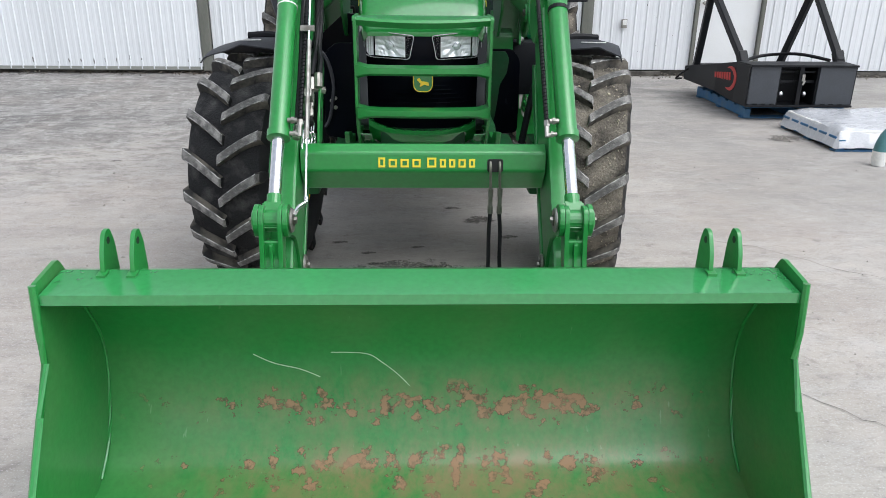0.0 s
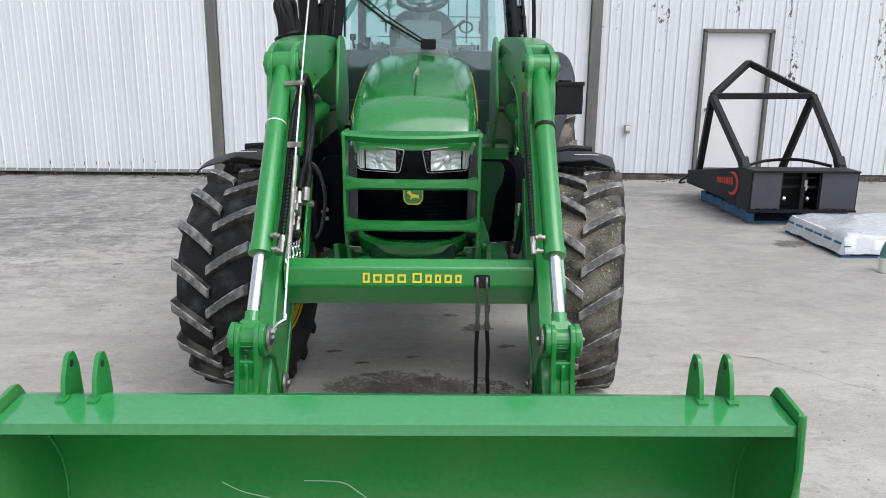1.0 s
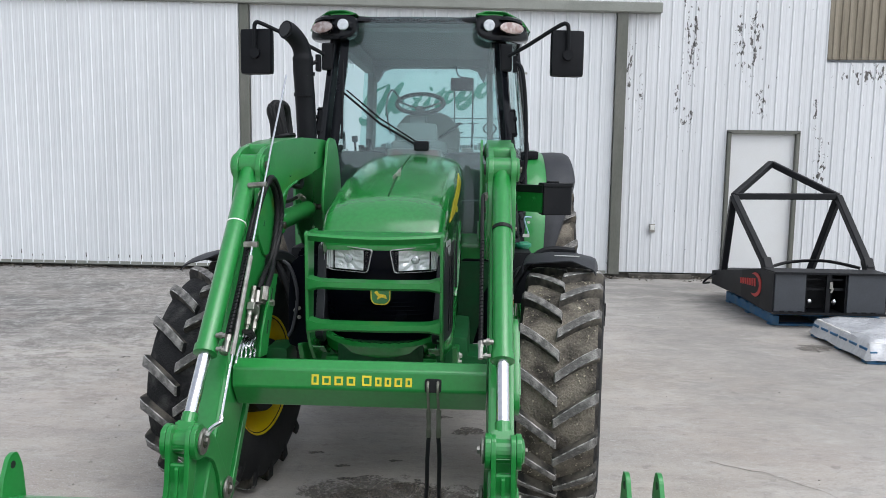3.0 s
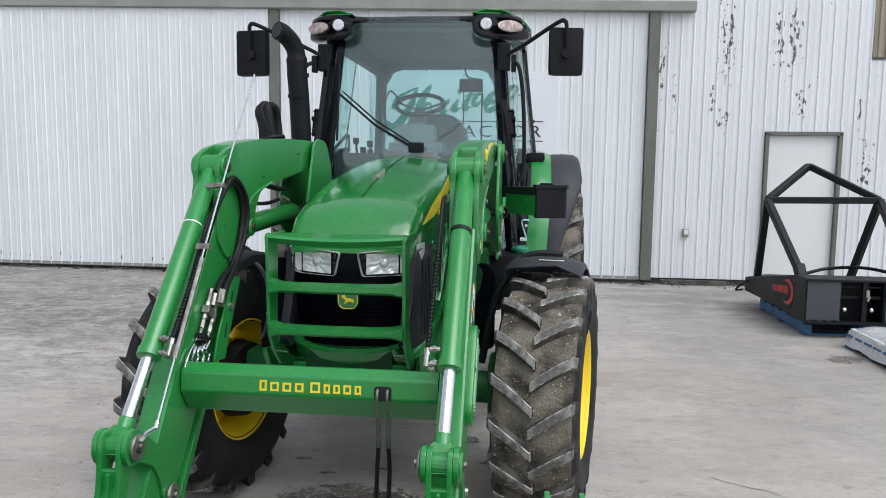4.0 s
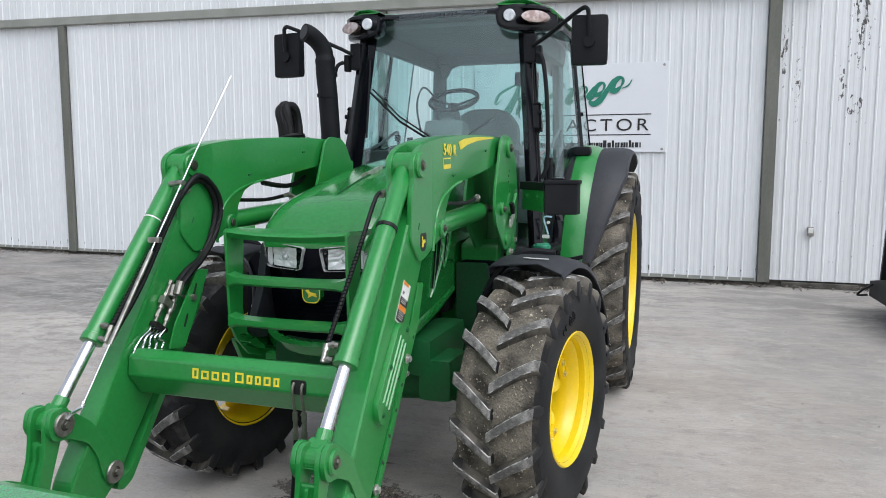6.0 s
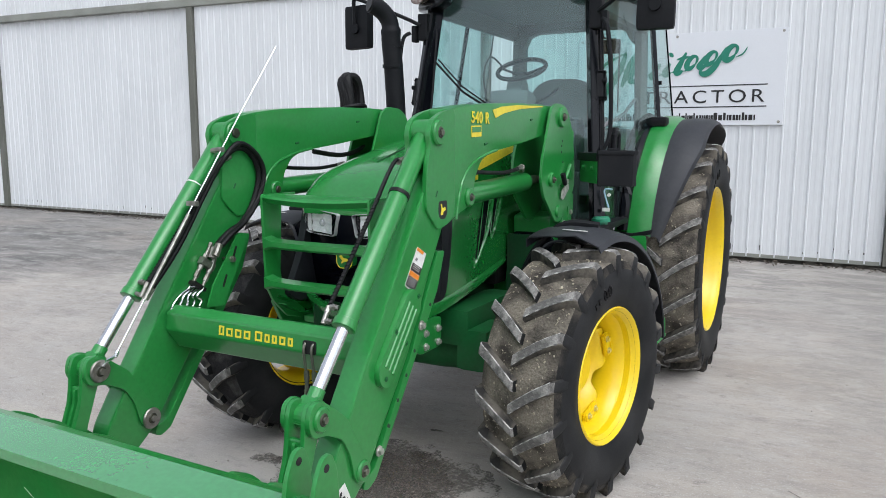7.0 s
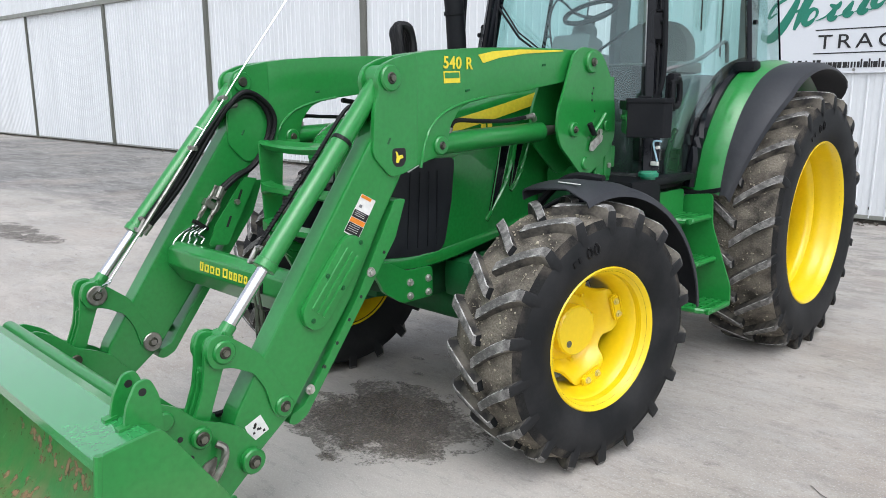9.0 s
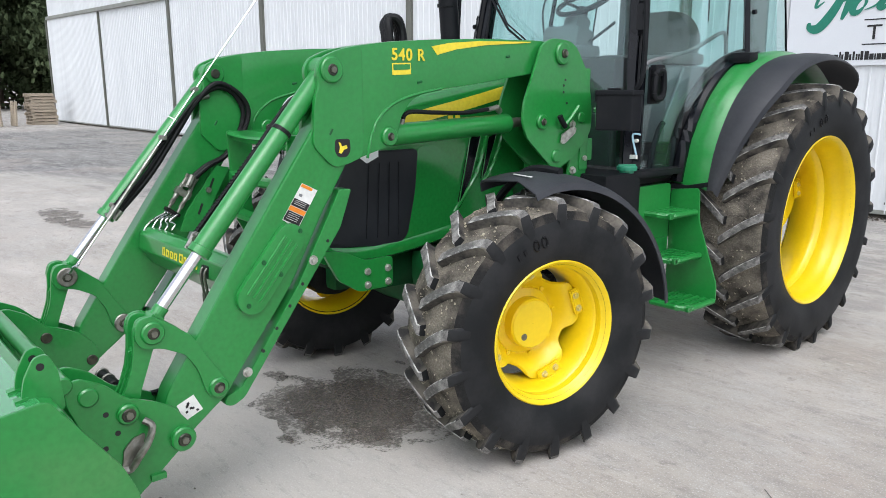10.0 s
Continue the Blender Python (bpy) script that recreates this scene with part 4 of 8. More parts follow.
            bmesh.ops.transform(bm, verts=q, matrix=Matrix.Translation(centre) @ Matrix.Rotation(a, 4, "X") @ Matrix.Translation((u, 0, r)) @ pose(0, 0, 0, random.uniform(-14, 14), random.uniform(-14, 14), random.uniform(0, 360)) @ Matrix.Diagonal((ln, wd, min(wd, 0.004), 1)))
        bmesh.ops.transform(bm, verts=bm.verts, matrix=M)
        part("dry_straw", bm, STRAW, wheel, "bits of straw and clods in the tread")
    # rim: flange, barrel, and a lobed disc bolted to clamps
    bm = B()
    fl = bw + 0.012
    if out_r < 0.7:
        pr = [(fl, rim_r + 0.012), (fl + 0.006, rim_r + 0.006), (fl, rim_r - 0.004), (fl - 0.022, rim_r - 0.014), (fl - 0.030, rim_r - 0.022), (fl - 0.058, rim_r - 0.024), (fl - 0.066, rim_r - 0.032), (0.03, rim_r - 0.048), (-0.06, rim_r - 0.050), (-fl + 0.04, rim_r - 0.024), (-fl, rim_r)]
    else:
        pr = [(fl, rim_r + 0.012), (fl + 0.008, rim_r + 0.004), (fl, rim_r - 0.006), (fl - 0.05, rim_r - 0.022), (fl - 0.085, rim_r - 0.024), (fl - 0.10, rim_r - 0.034), (fl - 0.16, rim_r - 0.036), (fl - 0.175, rim_r - 0.055), (0.0, rim_r - 0.065), (-0.04, rim_r - 0.065), (-fl + 0.04, rim_r - 0.024), (-fl, rim_r)]
    revolve(bm, [(s * a, r) for a, r in pr], centre, 96)
    bmesh.ops.recalc_face_normals(bm, faces=bm.faces)
    bmesh.ops.solidify(bm, geom=list(bm.faces), thickness=0.006)
    bmesh.ops.transform(bm, verts=bm.verts, matrix=M)
    part("rim", bm, YELLOW, wheel, "glossy yellow steel rim", smooth=True)
    # dished disc with lobes that rise to the clamps
    bm = B()
    rin = rim_r - 0.052
    lobes, off = (4, radians(19)) if small else (3, 0.30)
    rise = 0.085 if small else 0.0

    def swell(r):
        t = min(1, max(0, (r - hr * 1.25) / (rin * 0.92 - hr * 1.25)))
        return rise * t * t * (3 - 2 * t)

    rows = []
    for j in range(9):
        row = []
        for k in range(120):
            a = 2 * math.pi * k / 120
            c = math.cos(lobes * (a - off))
            e = min(1, max(0, (c + 1.0) / 1.2))
            reach = rin * (0.77 + 0.23 * e * e * (3 - 2 * e) if small else 0.80 + 0.20 * c)
            r = hr * 0.9 + (reach - hr * 0.9) * j / 8
            row.append((cx + disc_x + s * swell(r), cy + r * math.cos(a), cz + r * math.sin(a)))
        rows.append(row)
    shell(bm, rows, 0.012, close=True)
    bmesh.ops.transform(bm, verts=bm.verts, matrix=M)
    part("disc", bm, YELLOW, wheel, smooth=True)
    for k in range(lobes):
        a = off + 2 * math.pi * k / lobes
        bm = B()
        R = Matrix.Translation((cx + disc_x + s * swell(rin - 0.03), cy, cz)) @ Matrix.Rotation(a, 4, "X") @ Matrix.Translation((0, rin - 0.012, 0))
        q = bmesh.ops.create_cube(bm, size=1)["verts"]
        bmesh.ops.transform(bm, verts=q, matrix=R @ Matrix.Translation((s * 0.014, 0, 0)) @ Matrix.Diagonal((0.022, 0.050, 0.118, 1)))
        bmesh.ops.bevel(bm, geom=bm.edges[:], offset=0.006, segments=2, affect="EDGES")
        q = bmesh.ops.create_cube(bm, size=1)["verts"]
        bmesh.ops.transform(bm, verts=q, matrix=R @ Matrix.Translation((0, 0.024, 0)) @ Matrix.Diagonal((0.06, 0.02, 0.13, 1)))
        bmesh.ops.transform(bm, verts=bm.verts, matrix=M)
        clamp = part("rim_clamp", bm, YELLOW, wheel)
        bm = B()
        for dz in (-0.030, 0.030):
            bolt(bm, R @ Vector((s * 0.024, -0.004, dz)), 0.010, 0.012, (s, 0, 0))
        bmesh.ops.transform(bm, verts=bm.verts, matrix=M)
        part("clamp_bolt", bm, STEEL_YELLOW, wheel, split=True)
    bm = B()
    revolve(bm, [(disc_x - s * 0.04, 0.001), (disc_x - s * 0.04, rin * 0.80), (disc_x - s * 0.11, rin * 0.74), (disc_x - s * 0.11, 0.001)], centre, 32)
    bmesh.ops.transform(bm, verts=bm.verts, matrix=M)
    part("brake_housing", bm, ENGINE, wheel, smooth=True)
    # two round and two short moulded marks on the sidewall
    rr = rim_r + (base_r - rim_r) * 0.48
    for a, ring in ((1.02, False), (1.10, False), (1.24, True), (1.34, True)):
        p = Vector((cx + s * (h * 1.0 + 0.001), cy - rr * math.cos(a), cz + rr * math.sin(a)))
        bm = B()
        if ring:
            e1, e2 = Vector((0, math.sin(a), math.cos(a))) * 0.012, Vector((0, -math.cos(a), math.sin(a))) * 0.021
            tube(bm, [p + e1 * math.cos(w * math.pi / 8) + e2 * math.sin(w * math.pi / 8) for w in range(17)], 0.0055, 6)
        else:
            box(bm, p, (0.006, 0.014, 0.024), 0.002, rx=90 - math.degrees(a))
        bmesh.ops.transform(bm, verts=bm.verts, matrix=M)
        part("moulded_mark", bm, HOSE, wheel)
    bm = B()
    bolt(bm, (cx + disc_x + s * hub, cy - 0.045, cz - 0.05), 0.010, 0.006, (s, 0, 0))
    bmesh.ops.transform(bm, verts=bm.verts, matrix=M)
    part("hub_plug", bm, STEEL, wheel)
    return wheel


XA = -0.052
STEER = 9.9
FW, RW = 0.375, 0.455
tyre("front_wheel", (XA + 0.810, *AXF), 0.290, 0.557, FW, 18, -STEER, 1, "front wheel with a dusty chevron tyre and yellow rim")
tyre("front_wheel", (XA - 0.810, *AXF), 0.290, 0.557, FW, 18, -STEER, -1, "front wheel with a dusty chevron tyre and yellow rim")
tyre("rear_wheel", (X0 + 0.860, *AXR), 0.484, 0.785, RW, 21, 0, 1, "large rear wheel with a dusty chevron tyre and deep yellow rim")
tyre("rear_wheel", (X0 - 0.860, *AXR), 0.484, 0.785, RW, 21, 0, -1, "large rear wheel with a dusty chevron tyre and deep yellow rim")

# front fenders turn with the wheels
for s in (1, -1):
    cx, cy, cz = XA + s * 0.810, *AXF
    rows = []
    for i in range(25):
        t = i / 24
        row = []
        for u, dr in ((-0.20, -0.05), (-0.195, -0.012), (-0.18, 0.0), (-0.08, 0.012), (0.03, 0.012), (0.11, 0.0)) + (((0.135, -0.010), (0.145, -0.035)) if s > 0 else ((0.18, -0.018), (0.225, -0.036), (0.245, -0.060))):
            aa = radians(80 + (98 + 2 * (u < -0.1)) * t - 3 * (1 - t) ** 3 * (u < 0))
            r = 0.605 + 0.075 * t + dr - 0.02 * (1 - t) ** 6 * (1 if u > 0.05 else 0)
            row.append((cx + s * u, cy - r * math.cos(aa), cz + r * math.sin(aa)))
        rows.append(row)
    bm = B()
    shell(bm, rows, 0.006)
    M = Matrix.Translation((cx, cy, cz)) @ pose(0, 0, 0, 0, 0, -STEER) @ Matrix.Translation((-cx, -cy, -cz))
    bmesh.ops.transform(bm, verts=bm.verts, matrix=M)
    fen = part("front_fender", bm, FENDER_BLACK, tractor, "dusty black plastic front fender", smooth=True)
    bm = B()
    tube(bm, smooth_path([(cx - s * 0.32, cy, cz + 0.12), (cx - s * 0.25, cy + 0.02, cz + 0.45), (cx - s * 0.12, cy + 0.08, cz + 0.62), (cx + s * 0.05, cy + 0.10, cz + 0.63)]), 0.018, 8)
    tube(bm, smooth_path([(cx - s * 0.25, cy + 0.02, cz + 0.45), (cx - s * 0.2, cy + 0.25, cz + 0.52), (cx, cy + 0.42, cz + 0.46)]), 0.014, 8)
    part("fender_bracket", bm, BLACK, fen)
    bm = B()
    p = M @ Vector((cx + s * 0.005, cy - 0.065, cz + 0.6240))
    box(bm, p, (0.115, 0.010, 0.004), 0.001, rx=-6, rz=-10 * s)
    part("fender_mark", bm, STICKER, fen, "short pale moulded line")

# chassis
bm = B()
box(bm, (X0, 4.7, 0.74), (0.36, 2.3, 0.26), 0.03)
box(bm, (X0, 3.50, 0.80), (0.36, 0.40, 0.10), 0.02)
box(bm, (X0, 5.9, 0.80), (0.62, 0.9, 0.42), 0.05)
# chassis paint darkened in its colour for the shade beneath the hood
part("chassis", bm, SHADED_GREEN, tractor, "green engine frame and gearbox, shade put into its colour")
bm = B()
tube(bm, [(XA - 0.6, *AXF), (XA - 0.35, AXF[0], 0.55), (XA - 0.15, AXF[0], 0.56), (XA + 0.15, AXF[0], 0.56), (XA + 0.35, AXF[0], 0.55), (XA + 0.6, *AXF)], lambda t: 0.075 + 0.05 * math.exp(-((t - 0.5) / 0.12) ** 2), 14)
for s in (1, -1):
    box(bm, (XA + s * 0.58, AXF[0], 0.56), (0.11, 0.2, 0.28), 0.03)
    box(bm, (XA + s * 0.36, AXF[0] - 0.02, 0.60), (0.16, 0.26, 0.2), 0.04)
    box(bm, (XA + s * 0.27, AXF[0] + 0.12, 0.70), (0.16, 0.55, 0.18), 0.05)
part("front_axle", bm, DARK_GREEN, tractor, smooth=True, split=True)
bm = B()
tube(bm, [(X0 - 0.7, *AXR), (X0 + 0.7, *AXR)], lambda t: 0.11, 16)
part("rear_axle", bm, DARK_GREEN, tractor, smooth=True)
bm = B()
box(bm, (X0, 4.05, 1.08), (0.42, 1.20, 0.46), 0.04)
for k in range(9):
    rod(bm, (X0 - 0.26, 3.75 + k * 0.09, 0.88 + 0.04 * (k % 3)), (X0 + 0.26, 3.75 + k * 0.09, 0.98 + 0.03 * (k % 4)), 0.028 + 0.008 * (k % 2), 8)
box(bm, (X0, 4.45, 1.05), (0.50, 0.35, 0.5), 0.03)
part("engine_block", bm, ENGINE, tractor, "grimy dark engine block", split=True)
# oil pan and drive shaft bulk seen under the hood
bm = B()
tube(bm, [(X0 - 0.08, 4.0, 0.57), (X0 - 0.08, 5.6, 0.60)], 0.03, 10)
part("drive_shaft", bm, DARK_GREEN, tractor)

# hood
HOOD_PROF = [(0.985, 0.0), (1.0, 0.25), (1.005, 0.50), (0.99, 0.68), (0.965, 0.79), (0.91, 0.875), (0.80, 0.925), (0.60, 0.962), (0.32, 0.988), (0.03, 1.0)]


def hood_row(y, w, top, low):
    """Half-round hood section from one lower edge over the crown to the other."""
    row = []
    prof = [(-a, b) for a, b in HOOD_PROF]
    prof += [(-a, b) for a, b in prof[::-1]]
    for a, b in prof:
        row.append((X0 + a * w, y, low + b * (top - low)))
    return row


def hood_x(y, z):
    """Half width of the hood at that place."""
    w, top, low = (np.interp(y, [q[0] for q in secs], [q[k] for q in secs]) for k in (1, 2, 3))
    return float(w * np.interp((z - low) / (top - low), [q[1] for q in HOOD_PROF], [q[0] for q in HOOD_PROF]))


bm = B()
secs = [(3.315, 0.225, 1.262, 1.235), (3.330, 0.243, 1.300, 1.215), (3.365, 0.256, 1.352, 1.20), (3.43, 0.266, 1.405, 1.19), (3.55, 0.274, 1.450, 1.185), (3.75, 0.282, 1.500, 1.18), (4.0, 0.290, 1.552, 1.18), (4.3, 0.298, 1.602, 1.18), (4.55, 0.304, 1.635, 1.18), (4.74, 0.306, 1.655, 1.18), (4.78, 0.300, 1.640, 1.18)]
vs = grid(bm, [hood_row(*q) for q in secs])
bm.faces.new(vs[0])
bmesh.ops.recalc_face_normals(bm, faces=bm.faces)
hood = part("hood", bm, HOOD_GREEN, tractor, "glossy green rounded engine hood", smooth=True)
# centre crease and its small arrow
bm = B()
path = [(X0, 3.55, 1.451), (X0, 3.75, 1.5015), (X0, 4.0, 1.5535), (X0, 4.3, 1.6035), (X0, 4.6, 1.641)]
tube(bm, path, lambda t: 0.0042, 6)
part("centre_seam", bm, SHADED_GREEN, hood)
bm = B()
prism(bm, [(X0 - 0.014, 3.82), (X0 + 0.013, 3.92), (X0 + 0.004, 4.03), (X0 - 0.004, 3.94)], 1.53, 1.549, plane="z")
bmesh.ops.transform(bm, verts=bm.verts, matrix=Matrix.Translation((X0, 3.9, 1.54)) @ pose(0, 0, 0, 12, 0, 0) @ Matrix.Translation((-X0, -3.9, -1.54)))
part("hood_latch", bm, BOLT_ZINC, hood, "small bright hood latch")


def taper(bm, s):
    """Draw the side parts in towards the nose."""
    for v in bm.verts:
        v.co.x -= s * 0.036 * min(1, max(0, (3.54 - v.co.y) / 0.30))


for s in (1, -1):
    # side panels, dark screens and vents
    bm = B()
    xo = X0 + s * 0.272
    prism(bm, rounded([(3.60, 0.80), (3.72, 1.26), (4.74, 1.26), (4.74, 1.10), (4.40, 0.98), (4.25, 0.925), (4.01, 0.855), (3.80, 0.825)], 0.03), xo - 0.012, xo + 0.012, 0.004)
    panel = part("hood_side_panel", bm, HOOD_GREEN, tractor)
    bm = B()
    prism(bm, rounded([(3.20, 0.90), (3.26, 0.86), (3.40, 0.85), (3.60, 0.835), (3.655, 0.87), (3.70, 1.06), (3.718, 1.25), (3.36, 1.25), (3.30, 1.06)], 0.03), xo - 0.02, xo + 0.0145, 0.004)
    taper(bm, s)
    scr = part("side_screen", bm, SCREEN, tractor, "black perforated side grille")
    bm = B()
    for k in range(4):
        tube(bm, [(xo + s * 0.014, 3.44 + 0.055 * k, 0.88), (xo + s * 0.014, 3.46 + 0.05 * k, 1.2)], 0.002, 6)
    taper(bm, s)
    part("screen_rib", bm, BLACK, scr, split=True)
    bm = B()
    lo_line = smooth_path([(3.16, 0.865, 0), (3.26, 0.815, 0), (3.42, 0.788, 0), (3.644, 0.795, 0), (4.0, 0.850, 0), (4.30, 0.925, 0)], 4)
    hi_line = smooth_path([(3.16, 0.905, 0), (3.26, 0.872, 0), (3.42, 0.850, 0), (3.65, 0.862, 0), (3.99, 0.905, 0), (4.30, 0.955, 0)], 4)
    shell(bm, [[(xo + s * o, a.x * (1 - w) + b.x * w, a.y * (1 - w) + b.y * w) for a, b in zip(lo_line, hi_line)] for o, w in ((-0.03, 0.0), (0.012, 0.02), (0.021, 0.15), (0.022, 0.5), (0.016, 0.85), (0.006, 1.0))], 0.004)
    taper(bm, s)
    part("lower_trim", bm, HOOD_GREEN, tractor, smooth=True)
    for outline in ([(3.952, 0.978), (4.000, 1.18), (4.022, 1.285), (4.092, 1.300), (4.030, 1.095)], [(4.098, 1.085), (4.140, 1.285), (4.195, 1.300), (4.128, 1.120)]):
        bm = B()
        prism(bm, rounded(outline, 0.010), xo - 0.024, xo + 0.024, 0.002)
        part("vent", bm, GLOSS_BLACK, panel, "slanted black cooling vent")
        bm = B()
        ring = rounded(outline, 0.010)
        tube(bm, [(xo + s * 0.0225, *q) for q in ring + ring[:1]], 0.0028, 6)
        part("vent_rim", bm, HOOD_GREEN, panel)
    bm = B()
    tube(bm, smooth_path([(xo + s * 0.012, 3.935, 0.945), (xo + s * 0.018, 3.972, 0.995), (xo + s * 0.022, 4.050, 1.095), (xo + s * 0.022, 4.095, 1.19), (xo + s * 0.022, 4.132, 1.295)]), 0.011, 8)
    tube(bm, smooth_path([(xo + s * 0.018, 4.105, 1.07), (xo + s * 0.022, 4.150, 1.120), (xo + s * 0.022, 4.198, 1.20), (xo + s * 0.022, 4.235, 1.295)]), 0.010, 8)
    part("panel_ridge", bm, HOOD_GREEN, panel, smooth=True, split=True)
    # yellow swoosh, laid on the hood's side
    bm = B()
    rows = []
    for i in range(25):
        t = i / 24
        y = 3.50 + 0.88 * t
        z = 1.397 + 0.198 * (y - 3.76) - 0.006 * math.sin(math.pi * t)
        w = 0.004 + 0.023 * min(1, t / 0.3)
        rows.append([(X0 + s * (hood_x(y, z + w * a) + 0.003), y, z + w * a) for a in (-1, -0.5, 0, 0.5, 1)])
    shell(bm, rows, 0.002)
    part("side_stripe", bm, DECAL_YELLOW, hood, "yellow swoosh stripe")
    bm = B()
    for k in range(2):
        box(bm, (X0 + s * (hood_x(3.93, 1.375) + 0.001), 3.905 + 0.042 * k, 1.375), (0.006, 0.026, 0.026))
    part("model_bar", bm, DECAL_YELLOW, hood, "short yellow bar", split=True)

# nose: black fascia, lamps, badge, chin
bm = B()
def fascia_row(z, w, y, bulge):
    return [(X0 + w * a, y + bulge * a * a, z) for a in (-1, -0.8, -0.55, -0.25, 0, 0.25, 0.55, 0.8, 1)]


shell(bm, [fascia_row(1.245, 0.235, 3.325, 0.055), fascia_row(1.20, 0.242, 3.315, 0.06), fascia_row(1.05, 0.238, 3.325, 0.06), fascia_row(0.93, 0.23, 3.345, 0.06), fascia_row(0.84, 0.20, 3.36, 0.06)], 0.006)
fascia = part("front_fascia", bm, FASCIA, tractor, "black plastic nose panel", smooth=True)
bm = B()
for k in range(7):
    z = 0.965 + 0.018 * k
    tube(bm, [(X0 + 0.19 * a, 3.318 + 0.055 * a * a, z) for a in (-1, -0.6, -0.2, 0.2, 0.6, 1)], 0.0022, 6)
part("grille_bar", bm, FASCIA, fascia, split=True)
def bow(x, y):
    return y + 0.85 * (x - X0) ** 2


def headlight(s):
    """A clear lens over a faceted mirror bowl with a bulb, and a ribbed side lamp."""
    ring = rounded([(X0 + s * 0.034, 1.240), (X0 + s * 0.245, 1.260), (X0 + s * 0.241, 1.162), (X0 + s * 0.214, 1.150), (X0 + s * 0.054, 1.144)], 0.014)
    bm = B()
    prism(bm, ring, 3.326, 3.37, 0.004, plane="y")
    for v in bm.verts:
        v.co.y = bow(v.co.x, v.co.y)
    lamp = part("headlight", bm, GLOSS_BLACK, fascia, "clear rectangular headlight in a bright bezel")
    bm = B()
    mid = Vector((sum(q[0] for q in ring) / len(ring), sum(q[1] for q in ring) / len(ring)))
    loops = []
    for k, y in ((1.0, 3.328), (1.0, 3.294), (0.985, 3.291), (0.965, 3.291), (0.955, 3.296), (0.955, 3.322)):
        loops.append([(mid.x + (q[0] - mid.x) * (1 - (1 - k) * 0.75), bow(q[0], y), mid.y + (q[1] - mid.y) * k) for q in ring + ring[:1]])
    grid(bm, loops)
    part("bezel", bm, LENS, lamp, "bright metal lamp bezel", smooth=True)
    u0, u1, z0, z1 = 0.072, 0.196, 1.156, 1.238
    uc, zc = 0.136, 1.197
    bm = B()
    rows = []
    for i in range(13):
        row = []
        for j in range(9):
            u, z = u0 + (u1 - u0) * i / 12, z0 + (z1 - z0) * j / 8 + 0.006 * (i / 12 - 0.5)
            dist = min(1, math.hypot((u - uc) / 0.066, (z - zc) / 0.046))
            fan = 0.0022 * math.cos(9 * math.atan2(z - zc, (u - uc) * 0.8)) * (dist > 0.25)
            row.append((X0 + s * u, bow(X0 + s * u, 3.300 + 0.014 * (1 - dist ** 2) + fan), z))
        rows.append(row)
    grid(bm, rows)
    part("reflector", bm, REFLECTOR, lamp, "faceted bright reflector bowl")
    bm = B()
    cxx = X0 + s * uc
    tube(bm, [(cxx, bow(cxx, 3.318 - 0.003 * k), zc) for k in range(7)], lambda t: (0.019, 0.019, 0.018, 0.013, 0.013, 0.012, 0.006)[round(t * 6)], 18)
    part("bulb", bm, LENS, lamp, "round bulb cap", smooth=True)
    bm = B()
    rows = []
    for i in range(7):
        u = 0.202 + 0.030 * i / 6
        rows.append([(X0 + s * u, bow(X0 + s * u, 3.302 + 0.004 * (i % 2)), z) for z in (1.158 + 0.02 * max(0, i - 4) / 3, 1.205, 1.247)])
    grid(bm, rows)
    part("side_reflector", bm, REFLECTOR, lamp, "narrow ribbed side reflector")
    bm = B()
    for u, z in ((0.060, 1.224), (0.064, 1.160), (0.199, 1.236)):
        xx = X0 + s * u
        rod(bm, (xx, bow(xx, 3.312), z), (xx, bow(xx, 3.298), z), 0.0055, 10)
    part("lamp_screw", bm, BLACK, lamp, split=True)
    bm = B()
    rows = []
    for i in range(11):
        u = 0.046 + 0.194 * i / 10
        low = 1.147 + 0.010 * i / 10 + 0.010 * max(0, i - 8)
        rows.append([(X0 + s * u, bow(X0 + s * u, 3.2935), z) for z in (low, 1.20, 1.238 + 0.018 * i / 10)])
    grid(bm, rows)
    lens = part("lens", bm, CLEAR, lamp, "clear plastic lens")
    lens.visible_shadow = False


for s in (1, -1):
    headlight(s)
    bm = B()
    rows = []
    for i in range(9):
        t = i / 8
        y = 3.375 + 0.135 * t
        rows.append([(X0 + s * (0.262 + 0.010 * t), y, z) for z in (1.165 + 0.060 * t, 1.215 + 0.028 * t, 1.268)])
    shell(bm, rows, 0.004)
    part("side_lamp", bm, REFLECTOR, fascia, "clear lamp window on the side of the nose")
bm = B()
shape = [(X0 - 0.042, 1.094), (X0 + 0.042, 1.094), (X0 + 0.042, 1.034), (X0 + 0.026, 1.014), (X0 - 0.026, 1.014), (X0 - 0.042, 1.034)]
prism(bm, rounded(shape, 0.012), 3.29, 3.325, 0.003, plane="y")
badge = part("badge", bm, HOOD_GREEN, fascia, "small green shield badge with a yellow edge")
bm = B()
core = Vector((X0, 1.054))
edge = rounded([tuple(core + (Vector(q) - core) * 0.92) for q in shape], 0.010)
tube(bm, [(a, 3.289, b) for a, b in edge + edge[:1]], 0.0022, 6)
prism(bm, rounded([(X0 - 0.026, 1.066), (X0 - 0.014, 1.074), (X0 - 0.006, 1.060), (X0 + 0.022, 1.056), (X0 + 0.026, 1.040), (X0 + 0.006, 1.046), (X0 - 0.014, 1.036), (X0 - 0.010, 1.050)], 0.003), 3.287, 3.291, plane="y")
part("badge_edge", bm, DECAL_YELLOW, badge, split=True)
bm = B()
rows = []
